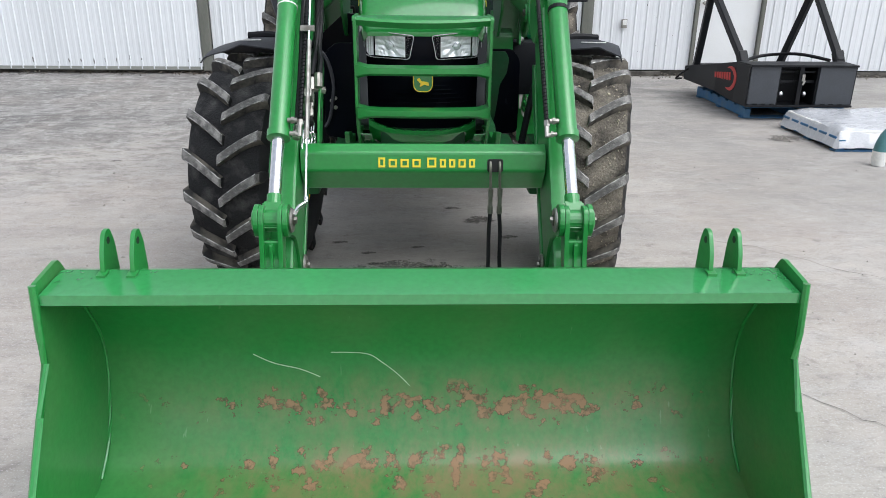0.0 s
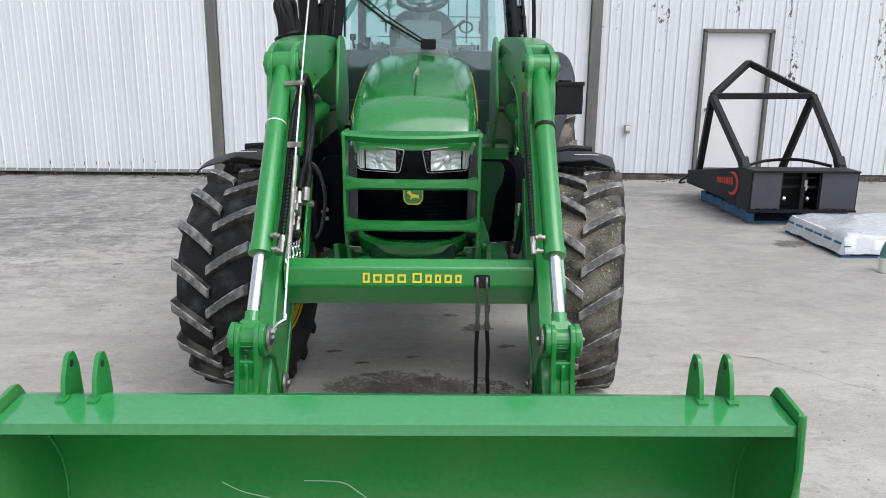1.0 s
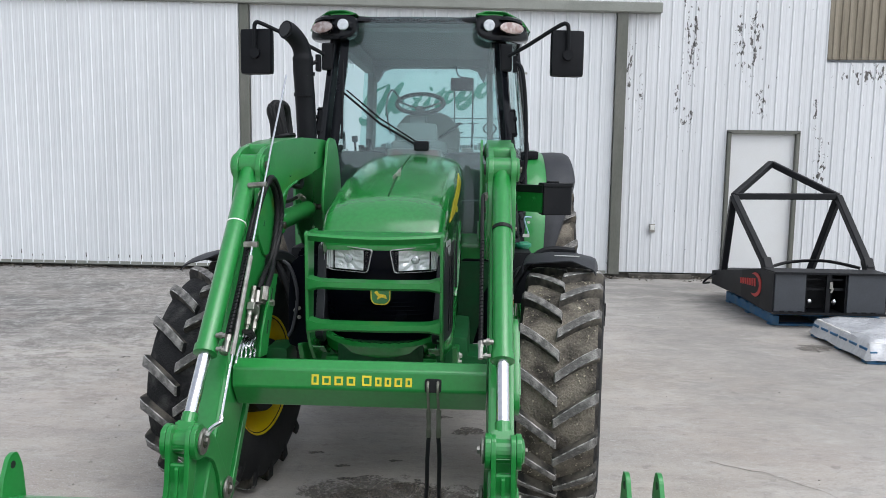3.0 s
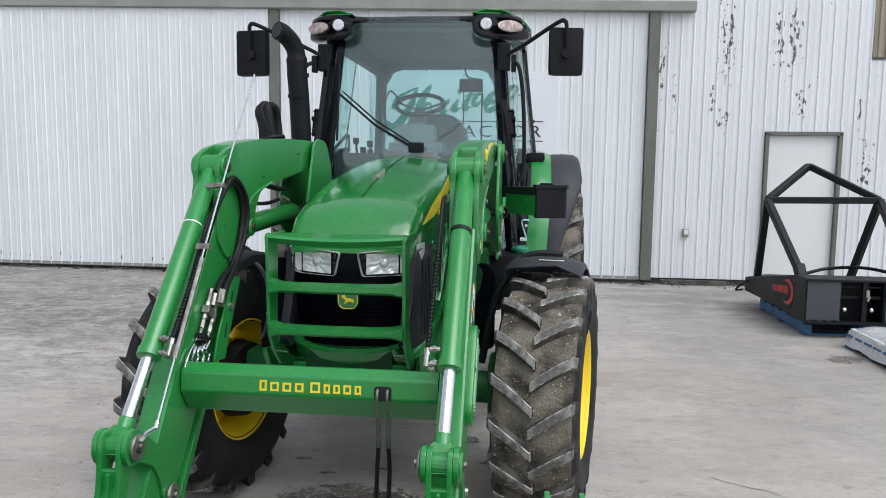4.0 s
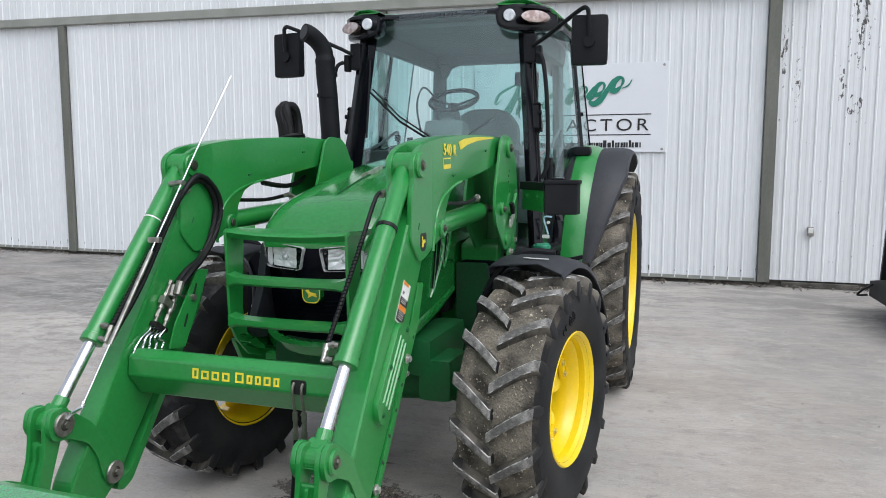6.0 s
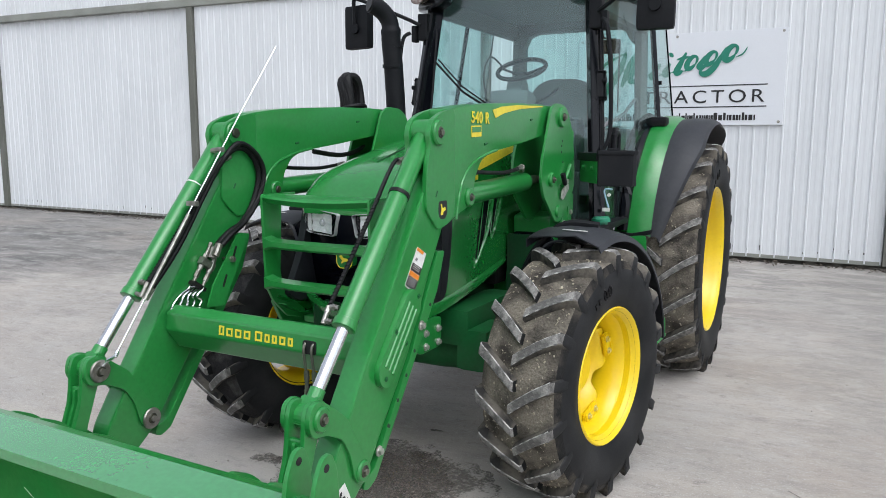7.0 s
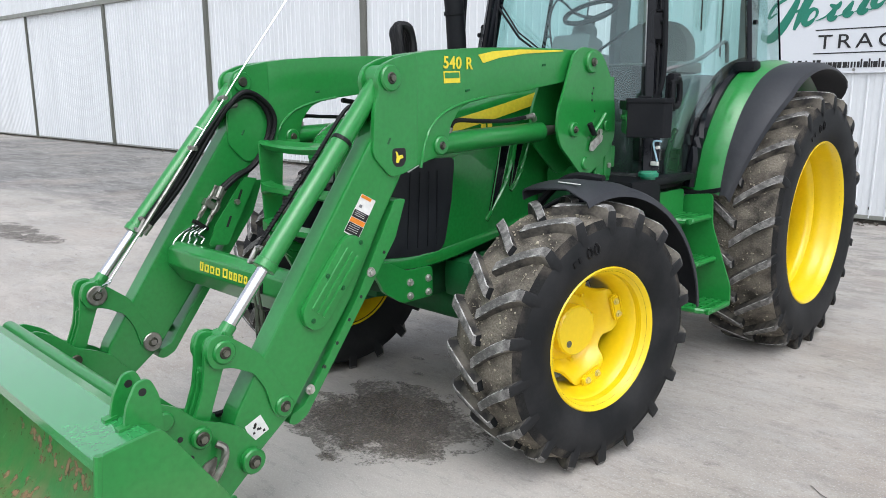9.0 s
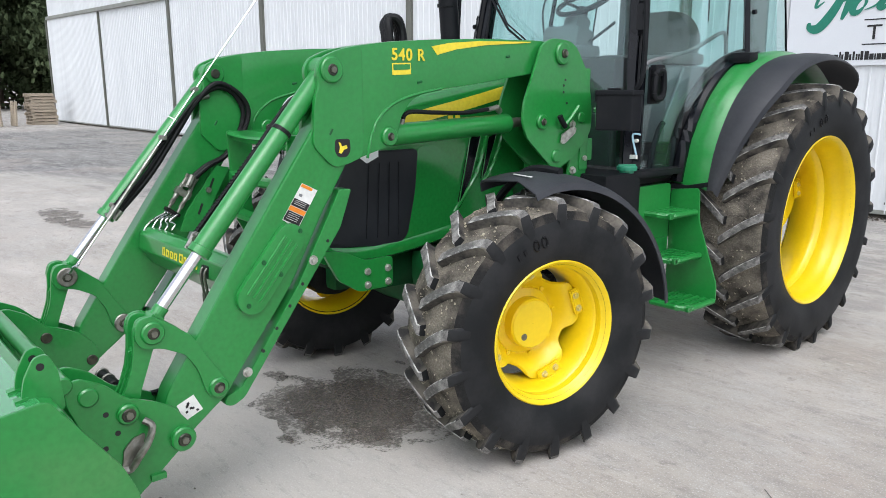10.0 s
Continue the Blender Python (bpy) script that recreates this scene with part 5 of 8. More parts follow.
for z, w, y, up in ((0.860, 0.224, 3.300, 1.0), (0.860, 0.231, 3.286, 1.0), (0.848, 0.233, 3.281, 0.9), (0.818, 0.222, 3.288, 0.5), (0.796, 0.205, 3.304, 0.2), (0.768, 0.185, 3.35, 0.0)):
    row = []
    for k in range(61):
        a = -1 + k / 30
        lift = up * (0.030 * abs(a) ** 5 - 0.012 * (1 - a * a)) + (0.003 * abs(math.sin(k * math.pi / 5)) if z > 0.855 and abs(a) < 0.85 else 0)
        row.append((X0 + w * a, y + 0.055 * a * a, z + lift))
    rows.append(row)
shell(bm, rows, 0.005)
part("chin", bm, HOOD_GREEN, fascia, "green lower nose panel with a scalloped lip", smooth=True)

# grille guard
guard = part("grille_guard", box(B(), (X0, 3.33, 0.775), (0.46, 0.05, 0.03), 0.006), GREEN, tractor, "green steel grille guard of flat bars")
for s in (1, -1):
    bm = B()
    prism(bm, rounded([(3.085, 1.325), (3.115, 1.330), (3.205, 1.310), (3.185, 1.000), (3.200, 0.940), (3.265, 0.865), (3.345, 0.805), (3.325, 0.772), (3.225, 0.800), (3.140, 0.880), (3.100, 0.950)], 0.012), X0 + s * 0.258 - 0.006, X0 + s * 0.258 + 0.006, 0.002)
    part("guard_side", bm, GREEN, guard)
    bm = B()
    prism(bm, [(3.10, 1.325), (3.085, 1.31), (3.29, 1.30), (3.30, 1.325)], X0 + s * 0.262 - 0.005, X0 + s * 0.262 + 0.005, 0.002)
    part("guard_brace", bm, GREEN, guard)
for z, d in ((1.318, 0.09), (1.143, 0.0), (0.981, 0.0)):
    bm = B()
    rows = []
    for i in range(13):
        a = -1 + i / 6
        yy = 3.085 - 0.022 * (1 - a * a)
        xx = X0 + a * 0.255
        if d:
            zz = z - 0.010 * (1 - a * a)
            rows.append([(xx, yy + 0.022, zz - 0.026), (xx, yy, zz - 0.004), (xx, yy + 0.010, zz + 0.006), (xx, yy + d, z + 0.008)])
        else:
            ear = 0.012 * abs(a) ** 12
            rows.append([(xx, yy + 0.014, z - 0.034 - ear), (xx, yy, z - 0.024 - ear), (xx, yy, z - 0.004 + ear), (xx, yy + 0.052, z + 0.002 + ear)])
    shell(bm, rows, 0.008)
    part("guard_bar", bm, GREEN, guard)

# loader mounting brackets on the chassis
for s in (1, -1):
    bm = B()
    prism(bm, rounded([(3.19, 0.87), (3.30, 0.85), (3.40, 0.80), (3.545, 0.80), (3.545, 0.668), (3.37, 0.668), (3.27, 0.73)], 0.02), X0 + s * 0.31 - 0.01, X0 + s * 0.31 + 0.01, 0.004)
    br = part("mounting_bracket", bm, GREEN, tractor)
    for y, z in ((3.410, 0.751), (3.410, 0.693), (3.517, 0.752), (3.517, 0.692)):
        bm = B()
        bolt(bm, (X0 + s * 0.32, y, z), 0.011, 0.014, (s, 0, 0))
        part("bolt", bm, BOLT_ZINC, br)

# shields beside the engine: a black one, and the green mounting plate of the other side
bm = B()
prism(bm, rounded([(X0 - 0.30, 0.58), (X0 - 0.30, 1.26), (X0 - 0.42, 1.26), (X0 - 0.60, 1.10), (X0 - 0.60, 0.62)], 0.03), 4.35, 4.38, 0.004, plane="y")
part("side_shield", bm, FASCIA, tractor, "black shield between hood and wheel")
bm = B()
prism(bm, rounded([(X0 - 0.275, 0.76), (X0 - 0.275, 1.19), (-0.44, 1.19), (-0.485, 1.15), (-0.495, 0.98), (-0.495, 0.79)], 0.02), 3.49, 3.51, 0.003, plane="y")
shield = part("side_shield", bm, FASCIA, tractor, "black shield between hood and wheel")
bm = B()
tube(bm, smooth_path([(-0.515, 3.485, 1.163), (-0.49, 3.480, 1.145), (-0.469, 3.478, 1.104), (-0.454, 3.478, 1.04), (-0.453, 3.478, 0.977), (-0.472, 3.478, 0.874), (-0.495, 3.482, 0.83)]), 0.008, 6)
part("shield_rod", bm, FENDER_BLACK, shield)
for x, z in ((-0.447, 0.955), (-0.447, 0.915), (-0.463, 0.945)):
    bm = B()
    bolt(bm, (x, 3.488, z), 0.006, 0.010, (0, -1, 0))
    part("bolt", bm, ZINC, shield)
# this plate's green is darkened to carry the shade it stands in
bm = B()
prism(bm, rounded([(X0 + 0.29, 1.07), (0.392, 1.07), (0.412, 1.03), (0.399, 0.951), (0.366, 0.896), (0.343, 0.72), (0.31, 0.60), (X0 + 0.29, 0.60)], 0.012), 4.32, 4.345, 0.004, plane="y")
part("side_shield", bm, SHADED_GREEN, tractor, "green curved mounting plate beside the engine")
bm = B()
prism(bm, rounded([(X0 + 0.30, 0.60), (X0 + 0.30, 1.08), (X0 + 0.50, 1.08), (X0 + 0.54, 1.02), (X0 + 0.54, 0.62)], 0.03), 4.36, 4.385, 0.004, plane="y")
part("side_shield", bm, FASCIA, tractor, "black shield between hood and wheel")

# ---- cab ----
ROOF_Z = 2.445


def cx_(s, o):
    return X0 + s * o


bm = B()
box(bm, (X0, 5.55, 1.06), (1.14, 1.55, 0.10), 0.02)
box(bm, (X0, 4.84, 1.20), (1.00, 0.06, 0.36), 0.02)
box(bm, (X0, 6.33, 1.30), (1.08, 0.06, 0.44), 0.02)
part("cab_base", bm, CABDARK, tractor, "dark cab floor and lower walls")
A0, A1 = (0.60, 4.80, 1.10), (0.475, 4.985, ROOF_Z)
C0, C1 = (0.742, 5.69, 1.63), (0.645, 5.76, ROOF_Z)
R0, R1 = (0.732, 6.18, 1.70), (0.640, 6.20, ROOF_Z)
for s in (1, -1):
    bm = B()
    a0, a1 = Vector((cx_(s, A0[0]), *A0[1:])), Vector((cx_(s, A1[0]), *A1[1:]))
    bar(bm, a0 + Vector((s * 0.012, 0.005, 0)), a1 + Vector((s * 0.012, 0.005, 0)), 0.048, 0.08)
    bar(bm, a0 + Vector((s * 0.02, 0.07, 0)), a1 + Vector((s * 0.035, 0.065, 0)), 0.045, 0.05)
    pil = part("front_pillar", bm, GLOSS_BLACK, tractor, "black cab pillar with door edge")
    bm = B()
    tube(bm, [a0 + Vector((s * 0.035, 0.03, 0.35)), a1 + Vector((s * 0.05, 0.035, -0.1))], 0.006, 6)
    part("pillar_seal", bm, HOSE, pil)
    bm = B()
    bar(bm, (cx_(s, 0.578), 4.905, 1.765), (cx_(s, 0.563), 4.928, 1.93), 0.075, 0.065)
    bmesh.ops.bevel(bm, geom=bm.edges[:], offset=0.012, segments=2, affect="EDGES")
    rod(bm, (cx_(s, 0.600), 4.905, 1.875), (cx_(s, 0.618), 4.905, 1.875), 0.014, 14)
    part("door_latch", bm, BLACK, pil, "black latch housing on the pillar")
    bm = B()
    c0, c1 = Vector((cx_(s, C0[0]), *C0[1:])), Vector((cx_(s, C1[0]), *C1[1:]))
    bar(bm, c0, c1, 0.030, 0.026)
    rod(bm, (cx_(s, 0.715), 5.765, 1.92), (cx_(s, 0.735), 5.765, 1.92), 0.013, 12)
    part("middle_pillar", bm, GLOSS_BLACK, tractor, "slim black pillar with a window hinge", split=True)
    bm = B()
    r0, r1 = Vector((cx_(s, R0[0]), *R0[1:])), Vector((cx_(s, R1[0]), *R1[1:]))
    bar(bm, r0, r1, 0.008, 0.010)
    part("rear_pillar", bm, GLOSS_BLACK, tractor)
    # door glass, quarter glass
    bm = B()
    shell(bm, [[a0 + Vector((s * 0.03, 0.10, 0.0)), Vector((cx_(s, 0.655), 5.18, 1.08)), Vector((cx_(s, 0.69), 5.34, 1.44)), c0 + Vector((0, -0.02, 0.0))], [a1 + Vector((s * 0.05, 0.09, 0)), Vector((cx_(s, 0.575), 5.28, ROOF_Z)), Vector((cx_(s, 0.61), 5.50, ROOF_Z)), c1 + Vector((0, -0.02, 0))]], 0.005)
    g = part("door_glass", bm, GLASS, tractor, "tinted glass cab door")
    g.visible_shadow = False
    bm = B()
    shell(bm, [[c0 + Vector((0, 0.02, 0.02)), r0], [c1 + Vector((0, 0.02, 0)), r1]], 0.005)
    q = part("quarter_glass", bm, GLASS, tractor)
    q.visible_shadow = False
    # door edge bars, latch and pull
    bm = B()
    tube(bm, smooth_path([(cx_(s, 0.655), 4.93, 1.07), (cx_(s, 0.665), 5.14, 1.07), (cx_(s, 0.680), 5.24, 1.22), (cx_(s, 0.700), 5.35, 1.45), (cx_(s, 0.742), 5.66, 1.63)]), 0.009, 6)
    part("door_seal", bm, HOSE, g)
    bm = B()
    ring = rounded([(4.925, 1.455), (5.000, 1.455), (5.010, 1.52), (5.000, 1.595), (4.935, 1.595), (4.925, 1.52)], 0.03, 4)
    tube(bm, [(cx_(s, 0.668), *q) for q in ring + ring[:1]], 0.016, 8)
    box(bm, (cx_(s, 0.655), 4.965, 1.595), (0.04, 0.085, 0.055), 0.014)
    box(bm, (cx_(s, 0.640), 4.965, 1.52), (0.012, 0.10, 0.18), 0.005)
    pull = part("door_handle", bm, BLACK, g, "black plastic door handle", smooth=True)
    bm = B()
    rod(bm, (cx_(s, 0.674), 4.985, 1.60), (cx_(s, 0.678), 4.985, 1.60), 0.008, 12)
    part("lock", bm, ZINC, pull)
    bm = B()
    tube(bm, smooth_path([(cx_(s, 0.60), 4.95, 1.60), (cx_(s, 0.60), 4.98, 1.64), (cx_(s, 0.60), 5.32, 1.70), (cx_(s, 0.595), 5.50, 1.755), (cx_(s, 0.59), 5.66, 1.81), (cx_(s, 0.59), 5.715, 1.80), (cx_(s, 0.59), 5.735, 1.70)]), 0.011, 8)
    part("inner_pull_bar", bm, CABTRIM, g)
    # gas strut inside the door
    bm = B()
    rod(bm, (cx_(s, 0.60), 5.12, 1.309), (cx_(s, 0.60), 5.29, 1.614), 0.009, 8)
    part("gas_strut", bm, CABTRIM, g)
    bm = B()
    tube(bm, smooth_path([(cx_(s, 0.60), 5.02, 1.09), (cx_(s, 0.60), 5.045, 1.19), (cx_(s, 0.60), 5.09, 1.29), (cx_(s, 0.60), 5.125, 1.33)]), 0.016, 8)
    part("strut_body", bm, BLACK, g)
    # rear lamp knob on the middle pillar
    bm = B()
    box(bm, (cx_(s, 0.745), 5.64, 1.670), (0.13, 0.10, 0.06), 0.024)
    part("work_lamp", bm, BLACK, tractor, "black oval fender lamp", smooth=True)
    # grab rail in front of the cab
    bm = B()
    tube(bm, smooth_path([(cx_(s, 0.60), 4.85, 2.20), (cx_(s, 0.638), 4.82, 2.15), (cx_(s, 0.665), 4.82, 1.92), (cx_(s, 0.671), 4.82, 1.60), (cx_(s, 0.64), 4.81, 1.50)]), 0.012, 8)
    part("grab_rail", bm, BLACK, tractor)
bm = B()
shell(bm, [[(cx_(-1, 0.58), 4.785, 1.12), (cx_(-1, 0.30), 4.765, 1.12), (X0, 4.755, 1.12), (cx_(1, 0.30), 4.765, 1.12), (cx_(1, 0.58), 4.785, 1.12)], [(cx_(-1, 0.455), 4.965, ROOF_Z + 0.02), (cx_(-1, 0.24), 4.945, ROOF_Z + 0.03), (X0, 4.935, ROOF_Z + 0.035), (cx_(1, 0.24), 4.945, ROOF_Z + 0.03), (cx_(1, 0.455), 4.965, ROOF_Z + 0.02)]], 0.005)
wind = part("windshield", bm, GLASS, tractor, "large tinted windshield")
wind.visible_shadow = False
# black printed border along the windshield's edges
for s in (-1,):
    bm = B()
    shell(bm, [[(cx_(s, 0.575), 4.778, 1.14), (cx_(s, 0.512), 4.770, 1.14)], [(cx_(s, 0.452), 4.956, ROOF_Z), (cx_(s, 0.405), 4.950, ROOF_Z)]], 0.003)
    part("glass_border", bm, GLOSS_BLACK, wind, "black border of the glass")
bm = B()
shell(bm, [[(cx_(-1, 0.60), 6.375, 1.46), (cx_(1, 0.60), 6.375, 1.46)], [(cx_(-1, 0.53), 6.345, ROOF_Z), (cx_(1, 0.53), 6.345, ROOF_Z)]], 0.005)
g = part("rear_window", bm, GLASS, tractor)
g.visible_shadow = False
# roof
bm = B()
out = [(-0.55, 4.86), (-0.64, 4.97), (-0.66, 5.3), (-0.65, 6.2), (-0.56, 6.48), (0, 6.52), (0.56, 6.48), (0.65, 6.2), (0.66, 5.3), (0.64, 4.97), (0.55, 4.86), (0.42, 4.90), (0.30, 4.945), (0, 4.93), (-0.30, 4.945), (-0.42, 4.90)]
poly = rounded(out, 0.05)
rows = []
for k, z in ((0.965, 2.448), (1.0, 2.456), (1.0, 2.470), (0.975, 2.485), (0.90, 2.497), (0.6, 2.512), (0.2, 2.518)):
    rows.append([(X0 + a * k, 5.65 + (b - 5.65) * k, z) for a, b in poly])
vs = grid(bm, rows, close=True)
bm.faces.new(vs[0])
bm.faces.new(vs[-1])
for f in bm.faces:
    f.material_index = 1 if f.calc_center_median().z < 2.480 else 0
    if f.calc_center_median().z < 2.450:
        f.material_index = 2
roof = part("cab_roof", bm, [HOOD_GREEN, GLOSS_BLACK, LINER], tractor, "green cab roof with a black front visor", smooth=True)
for s in (1, -1):
    bm = B()
    prism(bm, rounded([(cx_(s, 0.35), 2.47), (cx_(s, 0.50), 2.485), (cx_(s, 0.66), 2.45), (cx_(s, 0.70), 2.38), (cx_(s, 0.62), 2.345), (cx_(s, 0.44), 2.33), (cx_(s, 0.36), 2.36)], 0.045), 4.845, 4.955, 0.018, plane="y")
    for v in bm.verts:
        v.co.y += 0.9 * max(0, abs(v.co.x - X0) - 0.42) ** 2 * 4
    pod = part("lamp_pod", bm, GLOSS_BLACK, roof, "black roof lamp pod", smooth=True)
    bm = B()
    prism(bm, rounded([(cx_(s, 0.345), 2.482), (cx_(s, 0.42), 2.505), (cx_(s, 0.53), 2.509), (cx_(s, 0.645), 2.481), (cx_(s, 0.708), 2.425), (cx_(s, 0.62), 2.462), (cx_(s, 0.50), 2.480), (cx_(s, 0.40), 2.474)], 0.02), 4.850, 5.3, 0.006, plane="y")
    for v in bm.verts:
        v.co.y += 3.6 * max(0, abs(v.co.x - X0) - 0.42) ** 2
    part("roof_corner", bm, HOOD_GREEN, roof)
    bm = B()
    n = 24
    oval = [(cx_(s, 0.575 + 0.072 * math.cos(2 * math.pi * k / n)), 2.412 + 0.034 * math.sin(2 * math.pi * k / n)) for k in range(n)]
    prism(bm, oval, 4.852, 4.93, 0.006, plane="y")
    for v in bm.verts:
        v.co.y += 0.55 * (abs(v.co.x - X0) - 0.5)
    part("turn_lamp", bm, AMBER, roof, "oval clear and amber lamp", smooth=True)
    bm = B()
    tube(bm, [(cx_(s, 0.437), 4.86, 2.418), (cx_(s, 0.437), 4.84, 2.418), (cx_(s, 0.437), 4.835, 2.418)], lambda t: 0.034 if t < 0.9 else 0.03, 20)
    part("work_light", bm, LENS, roof, "round clear work light", smooth=True)
    bm = B()
    prism(bm, rounded([(cx_(s, 0.56), 2.40), (cx_(s, 0.665), 2.395), (cx_(s, 0.675), 2.43), (cx_(s, 0.665), 2.458), (cx_(s, 0.56), 2.458)], 0.015), 5.06, 6.40, 0.01, plane="y")
    part("roof_rail", bm, GLOSS_BLACK, roof, smooth=True)
    bm = B()
    prism(bm, rounded([(cx_(s, 0.50), 2.49), (cx_(s, 0.60), 2.488), (cx_(s, 0.672), 2.455), (cx_(s, 0.668), 2.447), (cx_(s, 0.50), 2.452)], 0.012), 5.06, 6.42, 0.006, plane="y")
    part("roof_edge", bm, HOOD_GREEN, roof, smooth=True)
    # mirror
    mo = 0.0 if s > 0 else 0.05
    mx = cx_(s, 0.895 + mo)
    bm = B()
    box(bm, (mx + s * 0.0, 4.80, 2.248), (0.195, 0.065, 0.268), 0.028, rz=8 * s)
    mir = part("mirror", bm, BLACK, tractor, "black rear-view mirror on a bent arm", smooth=True)
    bm = B()
    tube(bm, smooth_path([(cx_(s, 0.56), 4.90, 2.25), (cx_(s, 0.66), 4.86, 2.30), (cx_(s, 0.84 + mo), 4.76, 2.40), (cx_(s, 0.885 + mo), 4.74, 2.405), (cx_(s, 0.895 + mo), 4.745, 2.36), (cx_(s, 0.898 + mo), 4.755, 2.26)]), 0.012, 8)
    tube(bm, [(cx_(s, 0.898 + mo), 4.785, 2.235), (cx_(s, 0.898 + mo), 4.745, 2.235)], 0.03, 14)
    part("mirror_arm", bm, BLACK, mir)
    bm = B()
    box(bm, (mx, 4.834, 2.248), (0.165, 0.004, 0.235), 0.0, rz=8 * s)
    part("mirror_glass", bm, MIRROR, mir)
    bm = B()
    box(bm, (cx_(s, 0.545), 4.93, 2.24), (0.07, 0.06, 0.16), 0.012)
    box(bm, (cx_(s, 0.60), 4.91, 2.20), (0.03, 0.05, 0.10), 0.008)
    part("mirror_hinge", bm, BLACK, mir)
# wiper
bm = B()
tube(bm, [(X0 + 0.03, 4.745, 1.70), (X0 - 0.20, 4.775, 1.83), (X0 - 0.44, 4.88, 2.02)], 0.007, 6)
tube(bm, [(X0 + 0.06, 4.742, 1.70), (X0 - 0.20, 4.765, 1.86), (X0 - 0.42, 4.88, 2.035)], 0.005, 6)
part("wiper", bm, BLACK, wind, "black parallel windshield wiper arm")
bm = B()
tube(bm, [(X0 - 0.445, 4.835, 1.74), (X0 - 0.445, 4.88, 2.02), (X0 - 0.45, 4.92, 2.22)], 0.007, 6)
part("wiper_blade", bm, BLACK, wind)
bm = B()
box(bm, (X0 + 0.05, 4.74, 1.70), (0.09, 0.05, 0.06), 0.015)
part("wiper_motor", bm, BLACK, wind)
# inside of the cab
bm = B()
box(bm, (X0, 4.90, 1.58), (0.34, 0.16, 0.22), 0.05)
box(bm, (X0, 4.98, 1.36), (0.26, 0.22, 0.5), 0.05)
box(bm, (X0 + 0.02, 5.01, 1.70), (0.34, 0.20, 0.08), 0.03)
box(bm, (X0, 5.05, 1.765), (0.26, 0.16, 0.15), 0.045, rx=-14)
box(bm, (X0, 5.12, 1.85), (0.11, 0.12, 0.14), 0.04, rx=-25)
dash = part("dashboard", bm, CABTRIM, tractor, "grey instrument console", smooth=True)
for s in (1, -1):
    bm = B()
    box(bm, (X0 + s * 0.33, 4.93, 1.50), (0.30, 0.16, 0.34), 0.05)
    part("dash_wing", bm, CABDARK, dash, smooth=True)
bm = B()
tube(bm, [(-0.056 + 0.150 * math.cos(2 * math.pi * k / 32), 5.17 + 0.135 * math.sin(2 * math.pi * k / 32), 1.985 + 0.072 * math.sin(2 * math.pi * k / 32)) for k in range(33)], 0.014, 8)
for a in (0.2, 2.94, 4.71):
    bar(bm, (-0.056, 5.17, 1.945), (-0.056 + 0.145 * math.cos(a), 5.17 + 0.130 * math.sin(a), 1.982 + 0.070 * math.sin(a)), 0.028, 0.012)
rod(bm, (-0.058, 5.09, 1.72), (-0.056, 5.17, 1.955), 0.034, 12)
part("steering_wheel", bm, CABDARK, dash, "dark four-spoke steering wheel", smooth=True)
bm = B()
tube(bm, smooth_path([(X0 + 0.13, 5.08, 1.76), (X0 + 0.22, 5.10, 1.82), (X0 + 0.27, 5.12, 1.86)]), 0.008, 6)
tube(bm, smooth_path([(X0 - 0.17, 5.05, 1.78), (X0 - 0.20, 5.06, 1.95), (X0 - 0.17, 5.10, 2.06), (X0 - 0.11, 5.18, 1.99)]), 0.006, 6)
part("control_stalk", bm, CABDARK, dash, split=True)
bm = B()
box(bm, (X0, 5.71, 1.65), (0.50, 0.52, 0.11), 0.045)
seat = part("driver_seat", bm, SEAT, tractor, "grey fabric driver seat", smooth=True)
bm = B()
prism(bm, rounded([(X0 - 0.23, 1.55), (X0 - 0.25, 1.85), (X0 - 0.18, 1.95), (X0 - 0.10, 1.985), (X0 + 0.10, 1.985), (X0 + 0.18, 1.95), (X0 + 0.25, 1.85), (X0 + 0.23, 1.55)], 0.06), 5.92, 6.05, 0.035, plane="y")
part("seat_back", bm, SEAT, seat, smooth=True)
bm = B()
box(bm, (X0, 5.70, 1.545), (0.46, 0.48, 0.13), 0.03)
part("seat_skirt", bm, TAN, seat, "tan cloth skirt", smooth=True)
bm = B()
box(bm, (X0, 5.78, 1.28), (0.40, 0.40, 0.42), 0.04)
part("seat_pedestal", bm, CABDARK, seat)
for s in (1, -1):
    bm = B()
    box(bm, (X0 + s * 0.31, 5.75, 1.68), (0.09, 0.34, 0.07), 0.03)
    part("armrest", bm, SEAT, seat, smooth=True)
    bm = B()
    box(bm, (X0 + s * 0.45, 5.72, 1.42), (0.24, 1.05, 0.42), 0.07)
    part("side_console", bm, CABTRIM, tractor, smooth=True)
for k, (dx, dy, h) in enumerate(((0.34, 5.35, 0.14), (0.40, 5.42, 0.10), (0.44, 5.38, 0.16), (0.38, 5.55, 0.09))):
    bm = B()
    rod(bm, (X0 - dx, dy, 1.56), (X0 - dx - 0.01, dy - 0.02, 1.58 + h), 0.008, 8)
    tube(bm, [(X0 - dx - 0.01, dy - 0.02, 1.58 + h), (X0 - dx - 0.012, dy - 0.022, 1.62 + h)], 0.02, 10)
    part("control_lever", bm, BLACK, tractor)
bm = B()
box(bm, (0.187, 6.20, 2.22), (0.18, 0.05, 0.10), 0.018)
inner = part("inner_mirror", bm, BLACK, tractor)
bm = B()
tube(bm, smooth_path([(0.24, 6.20, 2.27), (0.16, 6.20, 2.285), (0.135, 6.20, 2.36)]), 0.006, 6)
part("mirror_stem", bm, BLACK, inner)
bm = B()
tube(bm, [(0.272, 6.20, 2.17), (0.270, 6.21, 1.76)], 0.006, 6)
